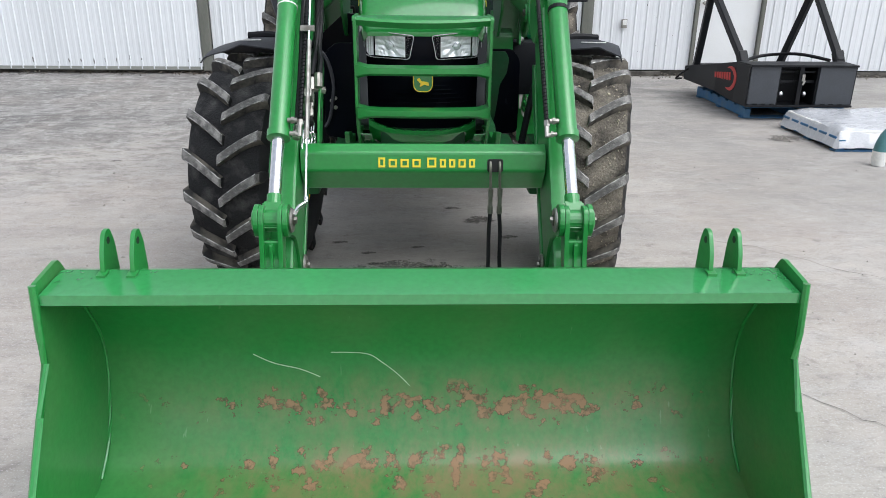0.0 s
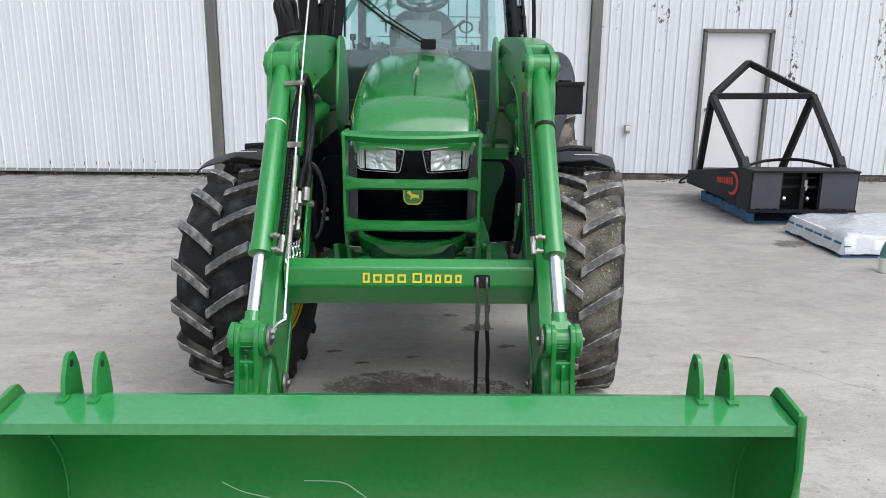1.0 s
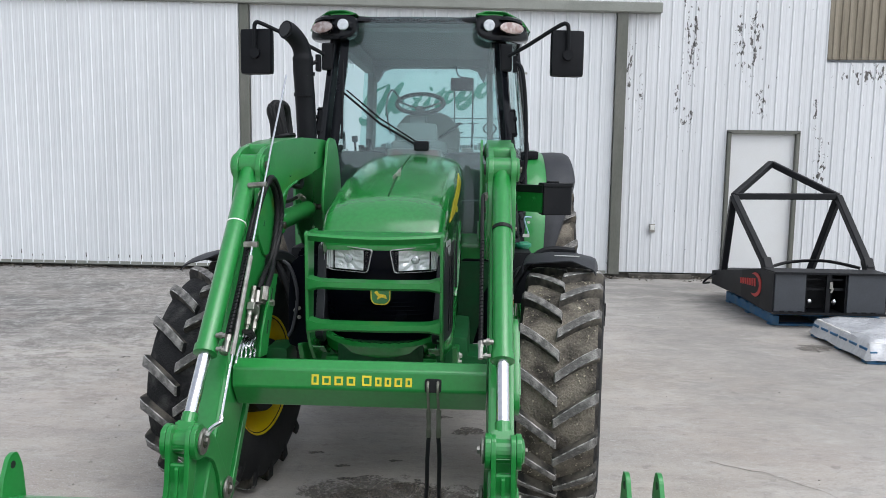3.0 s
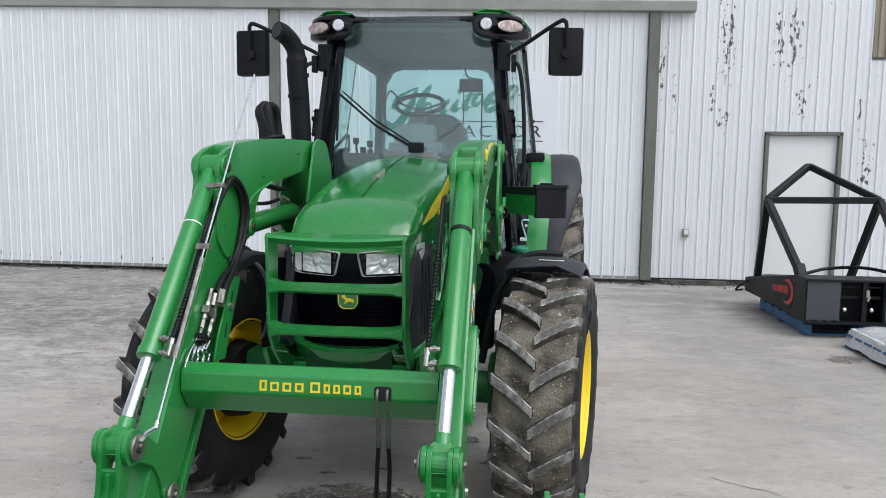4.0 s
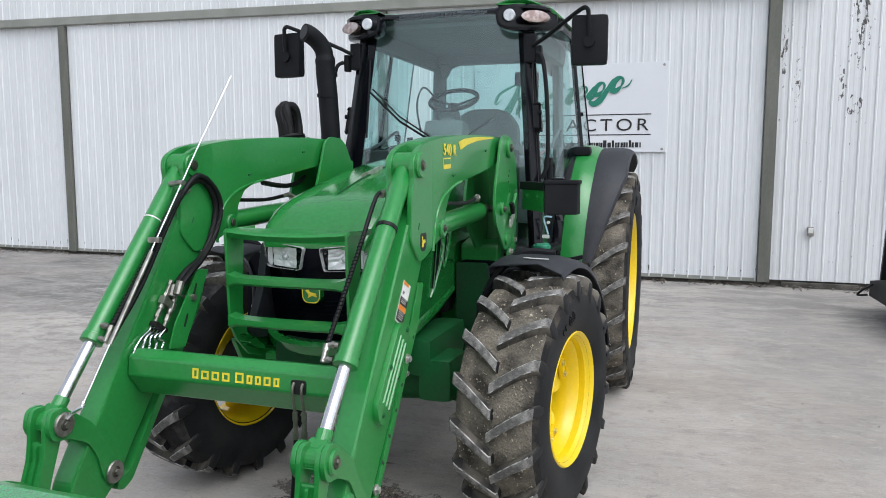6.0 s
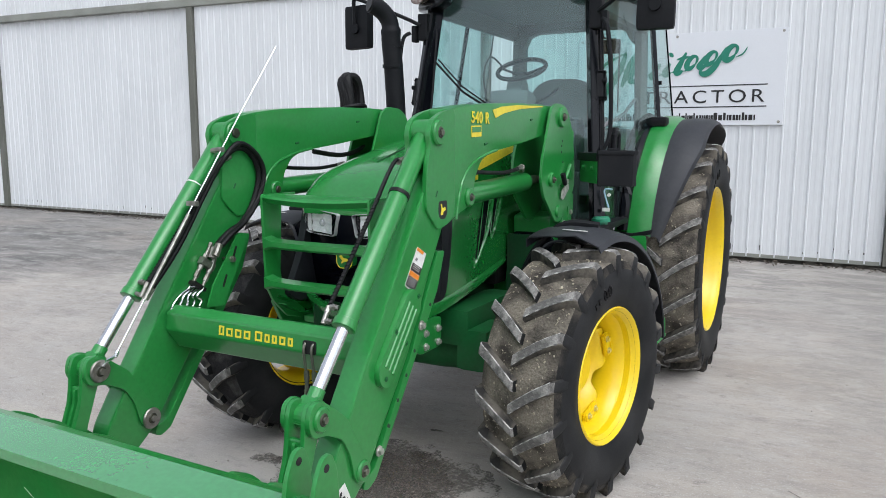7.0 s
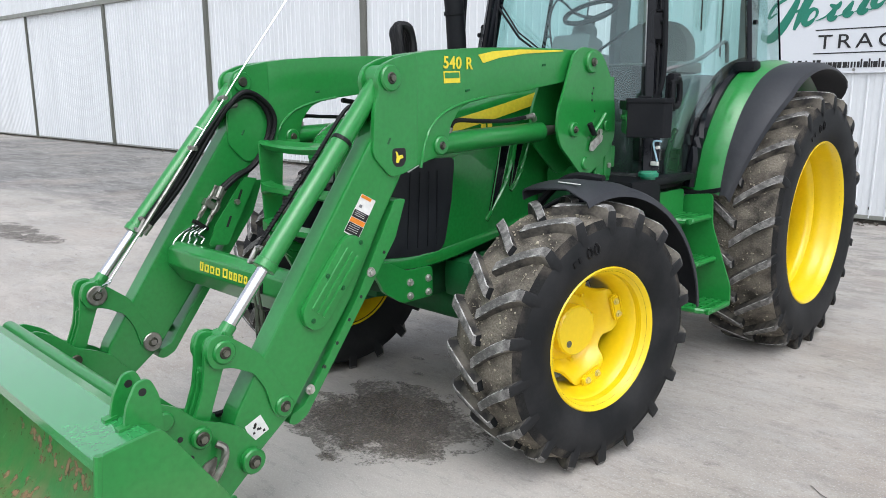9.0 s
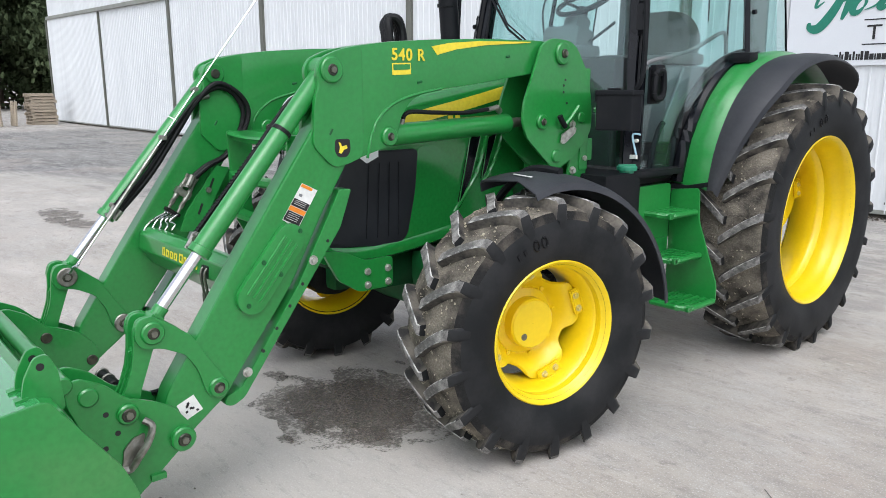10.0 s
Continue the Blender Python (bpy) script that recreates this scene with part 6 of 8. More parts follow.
tube(bm, [(0.130, 6.20, 2.17), (0.130, 6.21, 1.93)], 0.005, 6)
part("cord", bm, BLACK, inner, split=True)
bm = B()
box(bm, (X0, 6.27, 2.395), (1.04, 0.14, 0.09), 0.03)
for s in (1, -1):
    prism(bm, [(X0 + s * 0.255, 2.375), (X0 + s * 0.30, 2.352), (X0 + s * 0.37, 2.325), (X0 + s * 0.392, 2.28), (X0 + s * 0.42, 2.24), (X0 + s * 0.46, 2.38)], 6.22, 6.30, 0.0, plane="y")
box(bm, (X0, 5.65, 2.425), (1.02, 1.2, 0.03), 0.01)
part("roof_lining", bm, LINER, tractor, "pale headliner edge")
for s in (1, -1):
    bm = B()
    box(bm, (X0 + s * 0.485, 5.66, 2.365), (0.07, 1.26, 0.12), 0.025)
    part("side_header", bm, CABTRIM, tractor, smooth=True)
for s in (1, -1):
    bm = B()
    bar(bm, (X0 + s * 0.485, 6.30, 1.5), (X0 + s * 0.462, 6.30, 2.38), 0.19, 0.05)
    part("window_post", bm, CABTRIM, tractor)

# rear fenders
for s in (1, -1):
    def arc(o, pts):
        return [(cx_(s, o), y, z) for y, z in pts]
    line = smooth_path([(5.22, 0.98, 0), (5.26, 1.22, 0), (5.40, 1.46, 0), (5.64, 1.62, 0), (5.98, 1.69, 0), (6.32, 1.65, 0), (6.60, 1.50, 0)], 5)
    pts = [(p.x, p.y) for p in line]
    rows = []
    for o, dr in ((0.60, -0.05), (0.605, 0.0), (0.62, 0.010), (0.675, 0.013), (0.685, 0.024), (0.735, 0.028), (0.775, 0.024), (0.805, 0.012), (0.825, 0.004)):
        rows.append([(cx_(s, o + 0.03 * min(1, max(0, (z - 1.0) / 0.5))), y + dr * 0.6 * -1, z + dr) for y, z in pts])
    bm = B()
    shell(bm, rows, 0.008)
    fen = part("rear_fender", bm, GREEN, tractor, "green rear fender with a black rubber edge", smooth=True)
    rows = []
    for o, dr in ((0.80, 0.006), (0.89, 0.010), (0.965, 0.004), (0.995, -0.012), (1.005, -0.05)):
        rows.append([(cx_(s, 0.825 + (o - 0.80) * (0.22 + 0.78 * min(1, max(0, (z - 0.98) / 0.55))) * (1 - 0.5 * max(0, (y - 6.35) / 0.25) ** 2) + 0.03 * min(1, max(0, (z - 1.0) / 0.5))), y - dr * 0.6, z + dr * (1 if dr > -0.02 else 0.6)) for y, z in pts])
    bm = B()
    shell(bm, rows, 0.01)
    part("fender_extension", bm, FENDER_BLACK, fen, "dull black rubber fender extension", smooth=True)
    for o, lift, rad in ((0.660, 0.010, 0.034), (0.612, 0.026, 0.026)):
        bm = B()
        tube(bm, [(cx_(s, o + 0.03 * min(1, max(0, (z - 1.0) / 0.5))), y - 0.02 - lift, z + lift) for y, z in pts[1:20]], rad, 8)
        part("fender_seal", bm, GLOSS_BLACK if lift < 0.02 else HOSE, fen, "thick black rubber seal", smooth=True)
    bm = B()
    prism(bm, [(cx_(s, 0.60), 0.985), (cx_(s, 0.60), 1.012), (cx_(s, 0.72), 1.005), (cx_(s, 0.83), 1.03), (cx_(s, 0.83), 1.005), (cx_(s, 0.72), 0.978)], 5.19, 5.235, 0.004, plane="y")
    part("fender_strap", bm, BLACK, fen, "black strap under the fender")
    rows = [[(cx_(s, 0.62), y, z) for y, z in pts], [(cx_(s, 0.62), y + 0.10 if y < 5.8 else y, min(z - 0.25, 1.2)) for y, z in pts]]
    bm = B()
    shell(bm, rows, 0.01)
    part("fender_side", bm, CABTRIM, fen, "grey inner wall of the fender")

# fuel tank, steps and boxes on the driver's side
bm = B()
box(bm, (cx_(1, 0.50), 4.66, 0.95), (0.42, 0.30, 0.30), 0.06)
box(bm, (cx_(1, 0.49), 4.85, 1.085), (0.42, 0.66, 0.035), 0.015)
box(bm, (cx_(1, 0.42), 4.95, 0.90), (0.28, 0.40, 0.30), 0.03)
tank = part("fuel_tank", bm, BLACK, tractor, "black plastic fuel tank", smooth=True)
bm = B()
tube(bm, [(0.60, 4.735, 1.10), (0.60, 4.735, 1.112), (0.60, 4.735, 1.114), (0.60, 4.735, 1.130), (0.60, 4.735, 1.136)], lambda t: 0.036 if t < 0.4 else 0.050 if t < 0.9 else 0.044, 24)
box(bm, (0.60, 4.735, 1.137), (0.022, 0.085, 0.012), 0.005, rz=-40)
part("fuel_cap", bm, TEAL, tank, "green screw cap")
bm = B()
tube(bm, smooth_path([(0.632, 4.76, 1.19), (0.622, 4.76, 1.22), (0.606, 4.76, 1.275), (0.618, 4.76, 1.290), (0.650, 4.76, 1.288)]), 0.0050, 8)
part("cap_lever", bm, BLUE, tank, "pale blue lever")
bm = B()
box(bm, (0.618, 4.76, 1.178), (0.040, 0.012, 0.020), 0.003)
rod(bm, (0.632, 4.765, 1.258), (0.632, 4.75, 1.258), 0.009, 10)
part("lever_tag", bm, STICKER, tank, split=True)
bm = B()
case = [(0.680, 4.360), (0.838, 4.415), (0.848, 4.470), (0.700, 4.560), (0.668, 4.500)]
mid = Vector((0.750, 4.46))
prism(bm, rounded(case, 0.010), 1.325, 1.482, 0.006, plane="z")
bx = part("tool_box", bm, BLACK, tractor, "black tool box beside the cab")
bm = B()
prism(bm, rounded([tuple(mid + (Vector(q) - mid) * 1.07) for q in case], 0.012), 1.478, 1.500, 0.006, plane="z")
box(bm, (0.735, 4.425, 1.504), (0.06, 0.035, 0.012), 0.005, rz=20)
part("tool_box_lid", bm, BLACK, bx)
bm = B()
prism(bm, rounded([(0.672, 4.366), (0.715, 4.400), (0.560, 4.628), (0.500, 4.600)], 0.006), 1.446, 1.488, 0.005, plane="z")
part("tool_box_arm", bm, BLACK, bx)
bm = B()
prism(bm, [(0.672, 4.374), (0.680, 4.380), (0.524, 4.606), (0.516, 4.600)], 1.338, 1.446, plane="z")
for k in (0.25, 0.72):
    bolt(bm, (0.672 - 0.156 * k, 4.374 + 0.226 * k, 1.412), 0.010, 0.012, (-0.82, -0.57, 0))
part("tool_box_bracket", bm, GREEN, bx, split=True)
bm = B()
box(bm, (X0 - 0.50, 4.86, 0.93), (0.40, 0.6, 0.36), 0.05)
part("battery_box", bm, BLACK, tractor, "black plastic battery box")
steps = part("step_frame", prism(B(), rounded([(0.58, 0.385), (0.58, 0.98), (0.745, 1.0), (0.755, 0.83), (0.876, 0.51), (0.880, 0.42), (0.85, 0.385)], 0.025), 5.175, 5.187, 0.003, plane="y"), GREEN, tractor, "dusty green access steps with grated treads")
for z, xa, xb in ((0.875, 0.56, 0.735), (0.650, 0.62, 0.775), (0.420, 0.66, 0.870)):
    bm = B()
    for k in range(6):
        xx = xa + (xb - xa) * k / 5
        box(bm, (xx, 5.045, z), (0.016, 0.25 if k else 0.26, 0.025), 0.003)
    for y in (4.94, 5.01, 5.085, 5.16):
        box(bm, ((xa + xb) / 2, y, z - 0.004), (xb - xa + 0.016, 0.016, 0.022), 0.003)
    tube(bm, [(xb, 5.17, z), (xb, 4.965, z), (xb - 0.025, 4.935, z), (xb - 0.06, 4.92, z), (xa, 4.92, z)], 0.016, 8)
    part("step_tread", bm, GREEN, steps)
bm = B()
prism(bm, rounded([(4.80, 0.90), (4.80, 1.02), (5.14, 1.02), (5.14, 0.62), (5.08, 0.62)], 0.03), 0.585, 0.60, 0.003)
for z in (0.60, 0.72):
    box(bm, (0.605, 5.0, z), (0.012, 0.24, 0.03), 0.004)
part("step_side", bm, GREEN, steps)

# exhaust
bm = B()
ex = [(-0.690, 4.735, 1.20), (-0.690, 4.73, 1.60), (-0.700, 4.715, 1.95), (-0.708, 4.70, 2.12), (-0.708, 4.695, 2.20), (-0.715, 4.685, 2.255), (-0.735, 4.655, 2.300), (-0.762, 4.610, 2.332), (-0.780, 4.580, 2.340)]
tube(bm, smooth_path(ex, 4), lambda t: 0.058 if t < 0.45 else 0.052 if t > 0.5 else 0.060, 20)
exhaust = part("exhaust_pipe", bm, BLACK, tractor, "upright black exhaust stack with a bent tip", smooth=True)
bm = B()
for z in (1.98, 2.10):
    tube(bm, [(-0.703, 4.708, z), (-0.703, 4.707, z + 0.02)], 0.062, 20)
part("exhaust_band", bm, BLACK, exhaust, split=True)
bm = B()
tube(bm, [(-0.764, 4.606, 2.334), (-0.783, 4.576, 2.342)], 0.042, 16)
part("exhaust_mouth", bm, INK, exhaust)
bm = B()
box(bm, (-0.60, 4.75, 1.22), (0.3, 0.1, 0.12), 0.02)
part("exhaust_bracket", bm, ENGINE, exhaust)

# ---- front loader ----
loader = thing("front_loader", (X0, 3.2, 0), "green front loader with chromed cylinders mounted on the tractor", "loader")
AO, AI = 0.526, 0.430
UP = [(3.085, 1.612), (3.157, 1.642), (3.255, 1.661), (3.383, 1.678), (3.59, 1.694), (3.88, 1.709), (4.178, 1.714), (4.30, 1.712), (4.375, 1.69), (4.395, 1.65), (4.36, 1.61), (4.183, 1.571), (3.886, 1.530), (3.575, 1.494), (3.49, 1.462), (3.438, 1.40), (3.425, 1.345), (3.40, 1.295), (3.309, 1.271), (3.244, 1.253), (3.18, 1.232), (3.126, 1.224), (3.073, 1.274), (3.041, 1.309), (3.046, 1.374), (3.052, 1.46), (3.075, 1.52), (3.062, 1.565)]
LOW = [(3.10, 1.44), (3.044, 1.364), (2.909, 1.176), (2.755, 0.958), (2.669, 0.835), (2.575, 0.697), (2.464, 0.529), (2.43, 0.42), (2.455, 0.355), (2.50, 0.345), (2.55, 0.385), (2.668, 0.472), (2.735, 0.562), (2.880, 0.745), (2.938, 0.822), (3.080, 1.072), (3.170, 1.210), (3.25, 1.35)]
KNEE, RODEND, LIFTLUG, MASTCYL, MASTPIN = (3.124, 1.571), (2.429, 0.749), (3.377, 1.327), (4.211, 1.360), (4.34, 1.661)
ARMPIN, BUCKPIN, LINKPIN = (2.634, 0.511), (2.487, 0.382), (2.323, 0.515)


def boss(bm, s, o0, o1, yz, r):
    rod(bm, (X0 + s * o0, *yz), (X0 + s * o1, *yz), r, 20, 0.005)


def pin(parent, s, o0, o1, yz, r=0.018):
    """A turned pin with a dished end."""
    bm = B()
    rod(bm, (X0 + s * o0, *yz), (X0 + s * o1, *yz), r, 16, 0.003)
    n0 = len(bm.faces)
    rod(bm, (X0 + s * (o1 - 0.002), *yz), (X0 + s * (o1 + 0.007), *yz), r * 0.55, 6)
    bm.faces.ensure_lookup_table()
    for f in bm.faces[n0:]:
        f.material_index = 1
    return part("pivot_pin", bm, [GREASE, STEEL], parent, "greasy steel pivot pin")


for s in (1, -1):
    x_in, x_out = X0 + s * AI, X0 + s * AO
    lo, hi = min(x_in, x_out), max(x_in, x_out)
    bm = B()
    prism(bm, rounded(LOW, 0.02, 3), lo + 0.006, hi - 0.006, 0.009)
    arm = part("loader_arm", bm, GREEN, loader, "green box-section loader arm")
    bm = B()
    core = [q for q in UP if q[0] > 3.2]
    k0 = core.index((3.244, 1.253))
    core = core[:k0 + 1] + [(3.20, 1.24), (3.20, 1.45), (3.215, 1.60), (3.215, 1.655)] + core[k0 + 1:]
    prism(bm, rounded(core, 0.02, 3), lo - 0.002, hi + 0.002, 0.008)
    up = part("upper_arm", bm, GREEN, arm, "curved upper half of the arm", smooth=True)
    cheek = [(3.26, 1.6615), (3.157, 1.642), (3.085, 1.612), (3.062, 1.565), (3.075, 1.52), (3.052, 1.46), (3.046, 1.374), (3.041, 1.309), (3.073, 1.274), (3.126, 1.224), (3.18, 1.232), (3.26, 1.258)]
    for xx in (lo + 0.006, hi - 0.006):
        bm = B()
        prism(bm, rounded(cheek, 0.025, 3), xx - 0.010, xx + 0.010, 0.004)
        part("arm_cheek", bm, GREEN, up)
    bm = B()
    boss(bm, s, AI - 0.012, AO + 0.017, KNEE, 0.046)
    boss(bm, s, AI - 0.012, AO + 0.016, LIFTLUG, 0.036)
    boss(bm, s, AI - 0.01, AO + 0.01, MASTPIN, 0.045)
    part("arm_boss", bm, GREEN, arm, smooth=True, split=True)
    # pressed relief on the upper arm, oval holes
    bm = B()
    for o in (AO + 0.002, AI - 0.002):
        tube(bm, smooth_path([(X0 + s * o, *q) for q in ((3.275, 1.250), (3.292, 1.322), (3.327, 1.391), (3.397, 1.448), (3.507, 1.483), (3.641, 1.506))], 6), 0.006, 6)
    part("pressed_edge", bm, GREEN, arm, smooth=True, split=True)
    # slots drawn as dark bars, with the recess's shade as their colour
    for y, z, a in ((3.117, 1.354, 60), (3.53, 1.531, 10), (4.02, 1.640, 8)):
        bm = B()
        for o in (AO + 0.001, AI - 0.001):
            d = Vector((0, math.cos(radians(a)), math.sin(radians(a)))) * 0.02
            p = Vector((X0 + s * o, y, z))
            tube(bm, [p - d * 0.6, p + d * 0.6], lambda t: 0.0055, 8)
        part("arm_slot", bm, DARK_GREEN, arm, split=True)
    # long cover on the outer face
    bm = B()
    a, b = Vector((2.93, 0.985)), Vector((2.775, 0.80))
    d = (b - a).normalized()
    nrm = Vector((-d.y, d.x))
    cap = []
    for c, st in ((a, 1), (b, -1)):
        for k in range(11):
            t = math.pi * k / 10
            cap.append(tuple(c + 0.058 * (nrm * math.cos(t) * st - d * math.sin(t) * st)))
    x1 = X0 + s * (AO - 0.008)
    x2 = X0 + s * (AO + 0.016)
    prism(bm, cap, min(x1, x2), max(x1, x2), 0.008)
    for k in (-1, 0, 1):
        tube(bm, [(x2, *(a + nrm * 0.027 * k)), (x2, *(b + nrm * 0.027 * k))], 0.006, 6)
    cover = part("arm_cover", bm, GREEN, arm, "raised ribbed oval cover", smooth=True)
    for q in (a - d * 0.045 + nrm * 0.01, (a + b) / 2 + nrm * 0.04, (a + b) / 2 - nrm * 0.042, b + d * 0.03):
        bm = B()
        bolt(bm, (x2, *q), 0.006, 0.005, (s, 0, 0))
        # dark nubs in place of the cover's small recessed holes
        part("bolt", bm, DARK_GREEN, cover)
    # folded parking stand along the back of the arm
    bm = B()
    stand_poly = [(3.208, 1.140), (3.152, 1.142), (3.140, 1.115), (3.106, 1.055), (2.968, 0.812), (2.725, 0.480), (2.668, 0.46), (2.66, 0.43), (2.69, 0.42), (2.735, 0.44), (3.155, 1.000)]
    o0, o1 = X0 + s * 0.435, X0 + s * 0.515
    prism(bm, rounded(stand_poly, 0.012, 3), min(o0, o1), max(o0, o1), 0.004)
    stand = part("parking_stand", bm, GREEN, loader, "green folded loader stand with hole row")
    for k in range(7):
        t = 0.12 + 0.115 * k
        bm = B()
        p = Vector((2.69, 0.455)) * (1 - t) + Vector((3.18, 1.085)) * t
        bolt(bm, (X0 + s * 0.513, p.x + 0.01, p.y - 0.01), 0.007, 0.003, (s, 0, 0)) if k not in (0, 5) else bolt(bm, (X0 + s * 0.515, p.x, p.y), 0.012, 0.016, (s, 0, 0))
        part("stand_hole" if k not in (0, 5) else "bolt", bm, INK if k not in (0, 5) else BOLT_ZINC, stand)
    # bucket cylinder
    kv, rv = Vector((X0 + s * 0.478, *KNEE)), Vector((X0 + s * 0.478, *RODEND))
    ax = (rv - kv).normalized()
    gl = kv + ax * 0.79
    bm = B()
    tube(bm, [kv + ax * 0.02, kv + ax * 0.025, gl - ax * 0.03, gl - ax * 0.028, gl - ax * 0.002, gl], lambda t: [0.031, 0.0345, 0.0345, 0.039, 0.039, 0.034][min(5, int(t * 5 + 0.5))], 24)
    bcyl = part("bucket_cylinder", bm, GREEN, loader, "green hydraulic cylinder with chromed rod", smooth=True)
    bm = B()
    rod(bm, gl - ax * 0.05, rv - ax * 0.045, 0.0205, 20)
    part("chrome_rod", bm, CHROME, bcyl, "polished chrome rod", smooth=True)
    bm = B()
    q = bmesh.ops.create_cube(bm, size=1.0)["verts"]
    bmesh.ops.transform(bm, verts=q, matrix=Matrix.Translation(rv - ax * 0.012) @ ax.to_track_quat("Z", "X").to_matrix().to_4x4() @ Matrix.Diagonal((0.048, 0.066, 0.090, 1)))
    bmesh.ops.bevel(bm, geom=bm.edges[:], offset=0.006, segments=2, affect="EDGES")
    rod(bm, rv - ax * 0.085, rv - ax * 0.05, 0.0245, 18)
    rod(bm, (X0 + s * 0.455, *RODEND), (X0 + s * 0.501, *RODEND), 0.036, 20)
    part("rod_eye", bm, GREEN, bcyl)
    bm = B()
    bm_p = kv + ax * 0.27
    tube(bm, [bm_p, bm_p + ax * (0.014 if s > 0 else 0.005)], 0.037 if s > 0 else 0.0358, 20)
    part("hose_clamp", bm, HOSE if s > 0 else STICKER, bcyl, "" if s > 0 else "white cable tie")
    for k in (0.74,):
        bm = B()
        p = kv + ax * k
        rod(bm, p + Vector((-s * 0.03, -0.01, 0.02)), p + Vector((-s * 0.062, -0.012, 0.02)), 0.0085, 10)
        rod(bm, p + Vector((-s * 0.042, -0.011, 0.02)), p + Vector((-s * 0.052, -0.011, 0.02)), 0.012, 6)
        part("hose_fitting", bm, ZINC, bcyl, split=True)
    bm = B()
    rod(bm, (X0 + s * 0.452, *KNEE), (X0 + s * 0.504, *KNEE), 0.044, 20, 0.004)
    part("cylinder_eye", bm, GREEN, bcyl, smooth=True)
    pin(bcyl, s, 0.41, AO + 0.020, KNEE, 0.021)
    # lift cylinder
    a, b = Vector((X0 + s * 0.48, *LIFTLUG)), Vector((X0 + s * 0.48, *MASTCYL))
    ax2 = (b - a).normalized()
    bm = B()
    tube(bm, [a + ax2 * 0.01, a + ax2 * 0.04, a + ax2 * 0.045, a + ax2 * 0.69, a + ax2 * 0.70], lambda t: [0.034, 0.036, 0.043, 0.043, 0.036][min(4, int(t * 4 + 0.5))], 24)
    lcyl = part("lift_cylinder", bm, GREEN, loader, "green hydraulic lift cylinder", smooth=True)
    bm = B()
    rod(bm, a + ax2 * 0.69, b, 0.022, 18)
    part("chrome_rod", bm, STEEL, lcyl, smooth=True)
    bm = B()
    hp = [(X0 + s * 0.49, 3.47, 1.375), (X0 + s * 0.50, 3.495, 1.415), (X0 + s * 0.505, 3.62, 1.412), (X0 + s * 0.505, 3.80, 1.408), (X0 + s * 0.50, 3.98, 1.425)]
    tube(bm, smooth_path(hp), 0.0088, 10)
    part("hose", bm, HOSE, lcyl, "black hydraulic hose", split=True)
    bm = B()
    rod(bm, (X0 + s * 0.485, 3.465, 1.355), (X0 + s * 0.49, 3.472, 1.39), 0.013, 10)
    rod(bm, (X0 + s * 0.502, 3.93, 1.418), (X0 + s * 0.50, 3.985, 1.426), 0.011, 8)
    rod(bm, (X0 + s * 0.50, 3.985, 1.426), (X0 + s * 0.485, 4.02, 1.408), 0.014, 6)
    part("hose_fitting", bm, ZINC, lcyl, split=True)
    pin(lcyl, s, 0.41, AO + 0.020, LIFTLUG, 0.016)
    # mast
    MP = [(4.205, 1.695), (4.27, 1.727), (4.393, 1.720), (4.45, 1.69), (4.516, 1.60), (4.562, 1.48), (4.576, 1.38), (4.571, 1.303), (4.468, 1.200), (4.35, 1.140), (4.29, 1.150), (4.122, 1.288), (4.090, 1.362), (4.098, 1.445), (4.155, 1.573)]
    FOOT = [(4.545, 1.27), (4.60, 1.27), (4.60, 1.165), (4.565, 1.165), (4.555, 1.082), (4.42, 1.095), (4.44, 1.19)]
    bm = B()
    for o in (0.552, 0.405):
        xx = X0 + s * o
        prism(bm, rounded(MP, 0.03, 3), xx - 0.007, xx + 0.007, 0.003)
        prism(bm, rounded(FOOT, 0.006, 2), xx - s * 0.010 - 0.006, xx - s * 0.010 + 0.006, 0.002)
    box(bm, (X0 + s * 0.48, 4.53, 1.36), (0.15, 0.06, 0.48), 0.008)
    mast = part("mast", bm, GREEN, loader, "green loader mast plates bolted to the tractor")
    bm = B()
    prism(bm, rounded([(4.40, 0.62), (4.38, 1.16), (4.62, 1.20), (4.64, 0.62)], 0.02), min(X0 + s * 0.30, X0 + s * 0.50), max(X0 + s * 0.30, X0 + s * 0.50), 0.01)
    box(bm, (X0 + s * 0.27, 4.52, 0.74), (0.30, 0.22, 0.24), 0.02)
    part("mast_base", bm, GREEN, mast)
    bm = B()
    boss(bm, s, 0.54, 0.575, MASTPIN, 0.05)
    boss(bm, s, 0.54, 0.575, MASTCYL, 0.034)
    boss(bm, s, 0.54, 0.57, (4.318, 1.200), 0.030)
    boss(bm, s, 0.54, 0.57, (4.490, 1.372), 0.026)
    part("mast_boss", bm, GREEN, mast, smooth=True, split=True)
    pin(mast, s, 0.40, 0.583, MASTPIN, 0.020)
    pin(mast, s, 0.40, 0.581, MASTCYL, 0.016)
    for y, z, o in ((4.425, 1.344, 0.56), (4.533, 1.178, 0.548), (4.455, 1.123, 0.548)):
        bm = B()
        bolt(bm, (X0 + s * o, y, z), 0.013, 0.016, (s, 0, 0))
        part("bolt", bm, BOLT_ZINC, mast)
    for y, z in ((4.36, 1.52), (4.36, 1.49), (4.37, 1.545), (4.385, 1.44)):
        bm = B()
        rod(bm, (X0 + s * 0.559, y, z), (X0 + s * 0.5605, y, z), 0.006, 8)
        part("mast_hole", bm, INK, mast)
    bm = B()
    tube(bm, [(X0 + s * 0.572, 4.345, 1.325), (X0 + s * 0.575, 4.40, 1.37), (X0 + s * 0.575, 4.455, 1.425)], 0.010, 8)
    part("latch_bar", bm, GREEN, mast)
    bm = B()
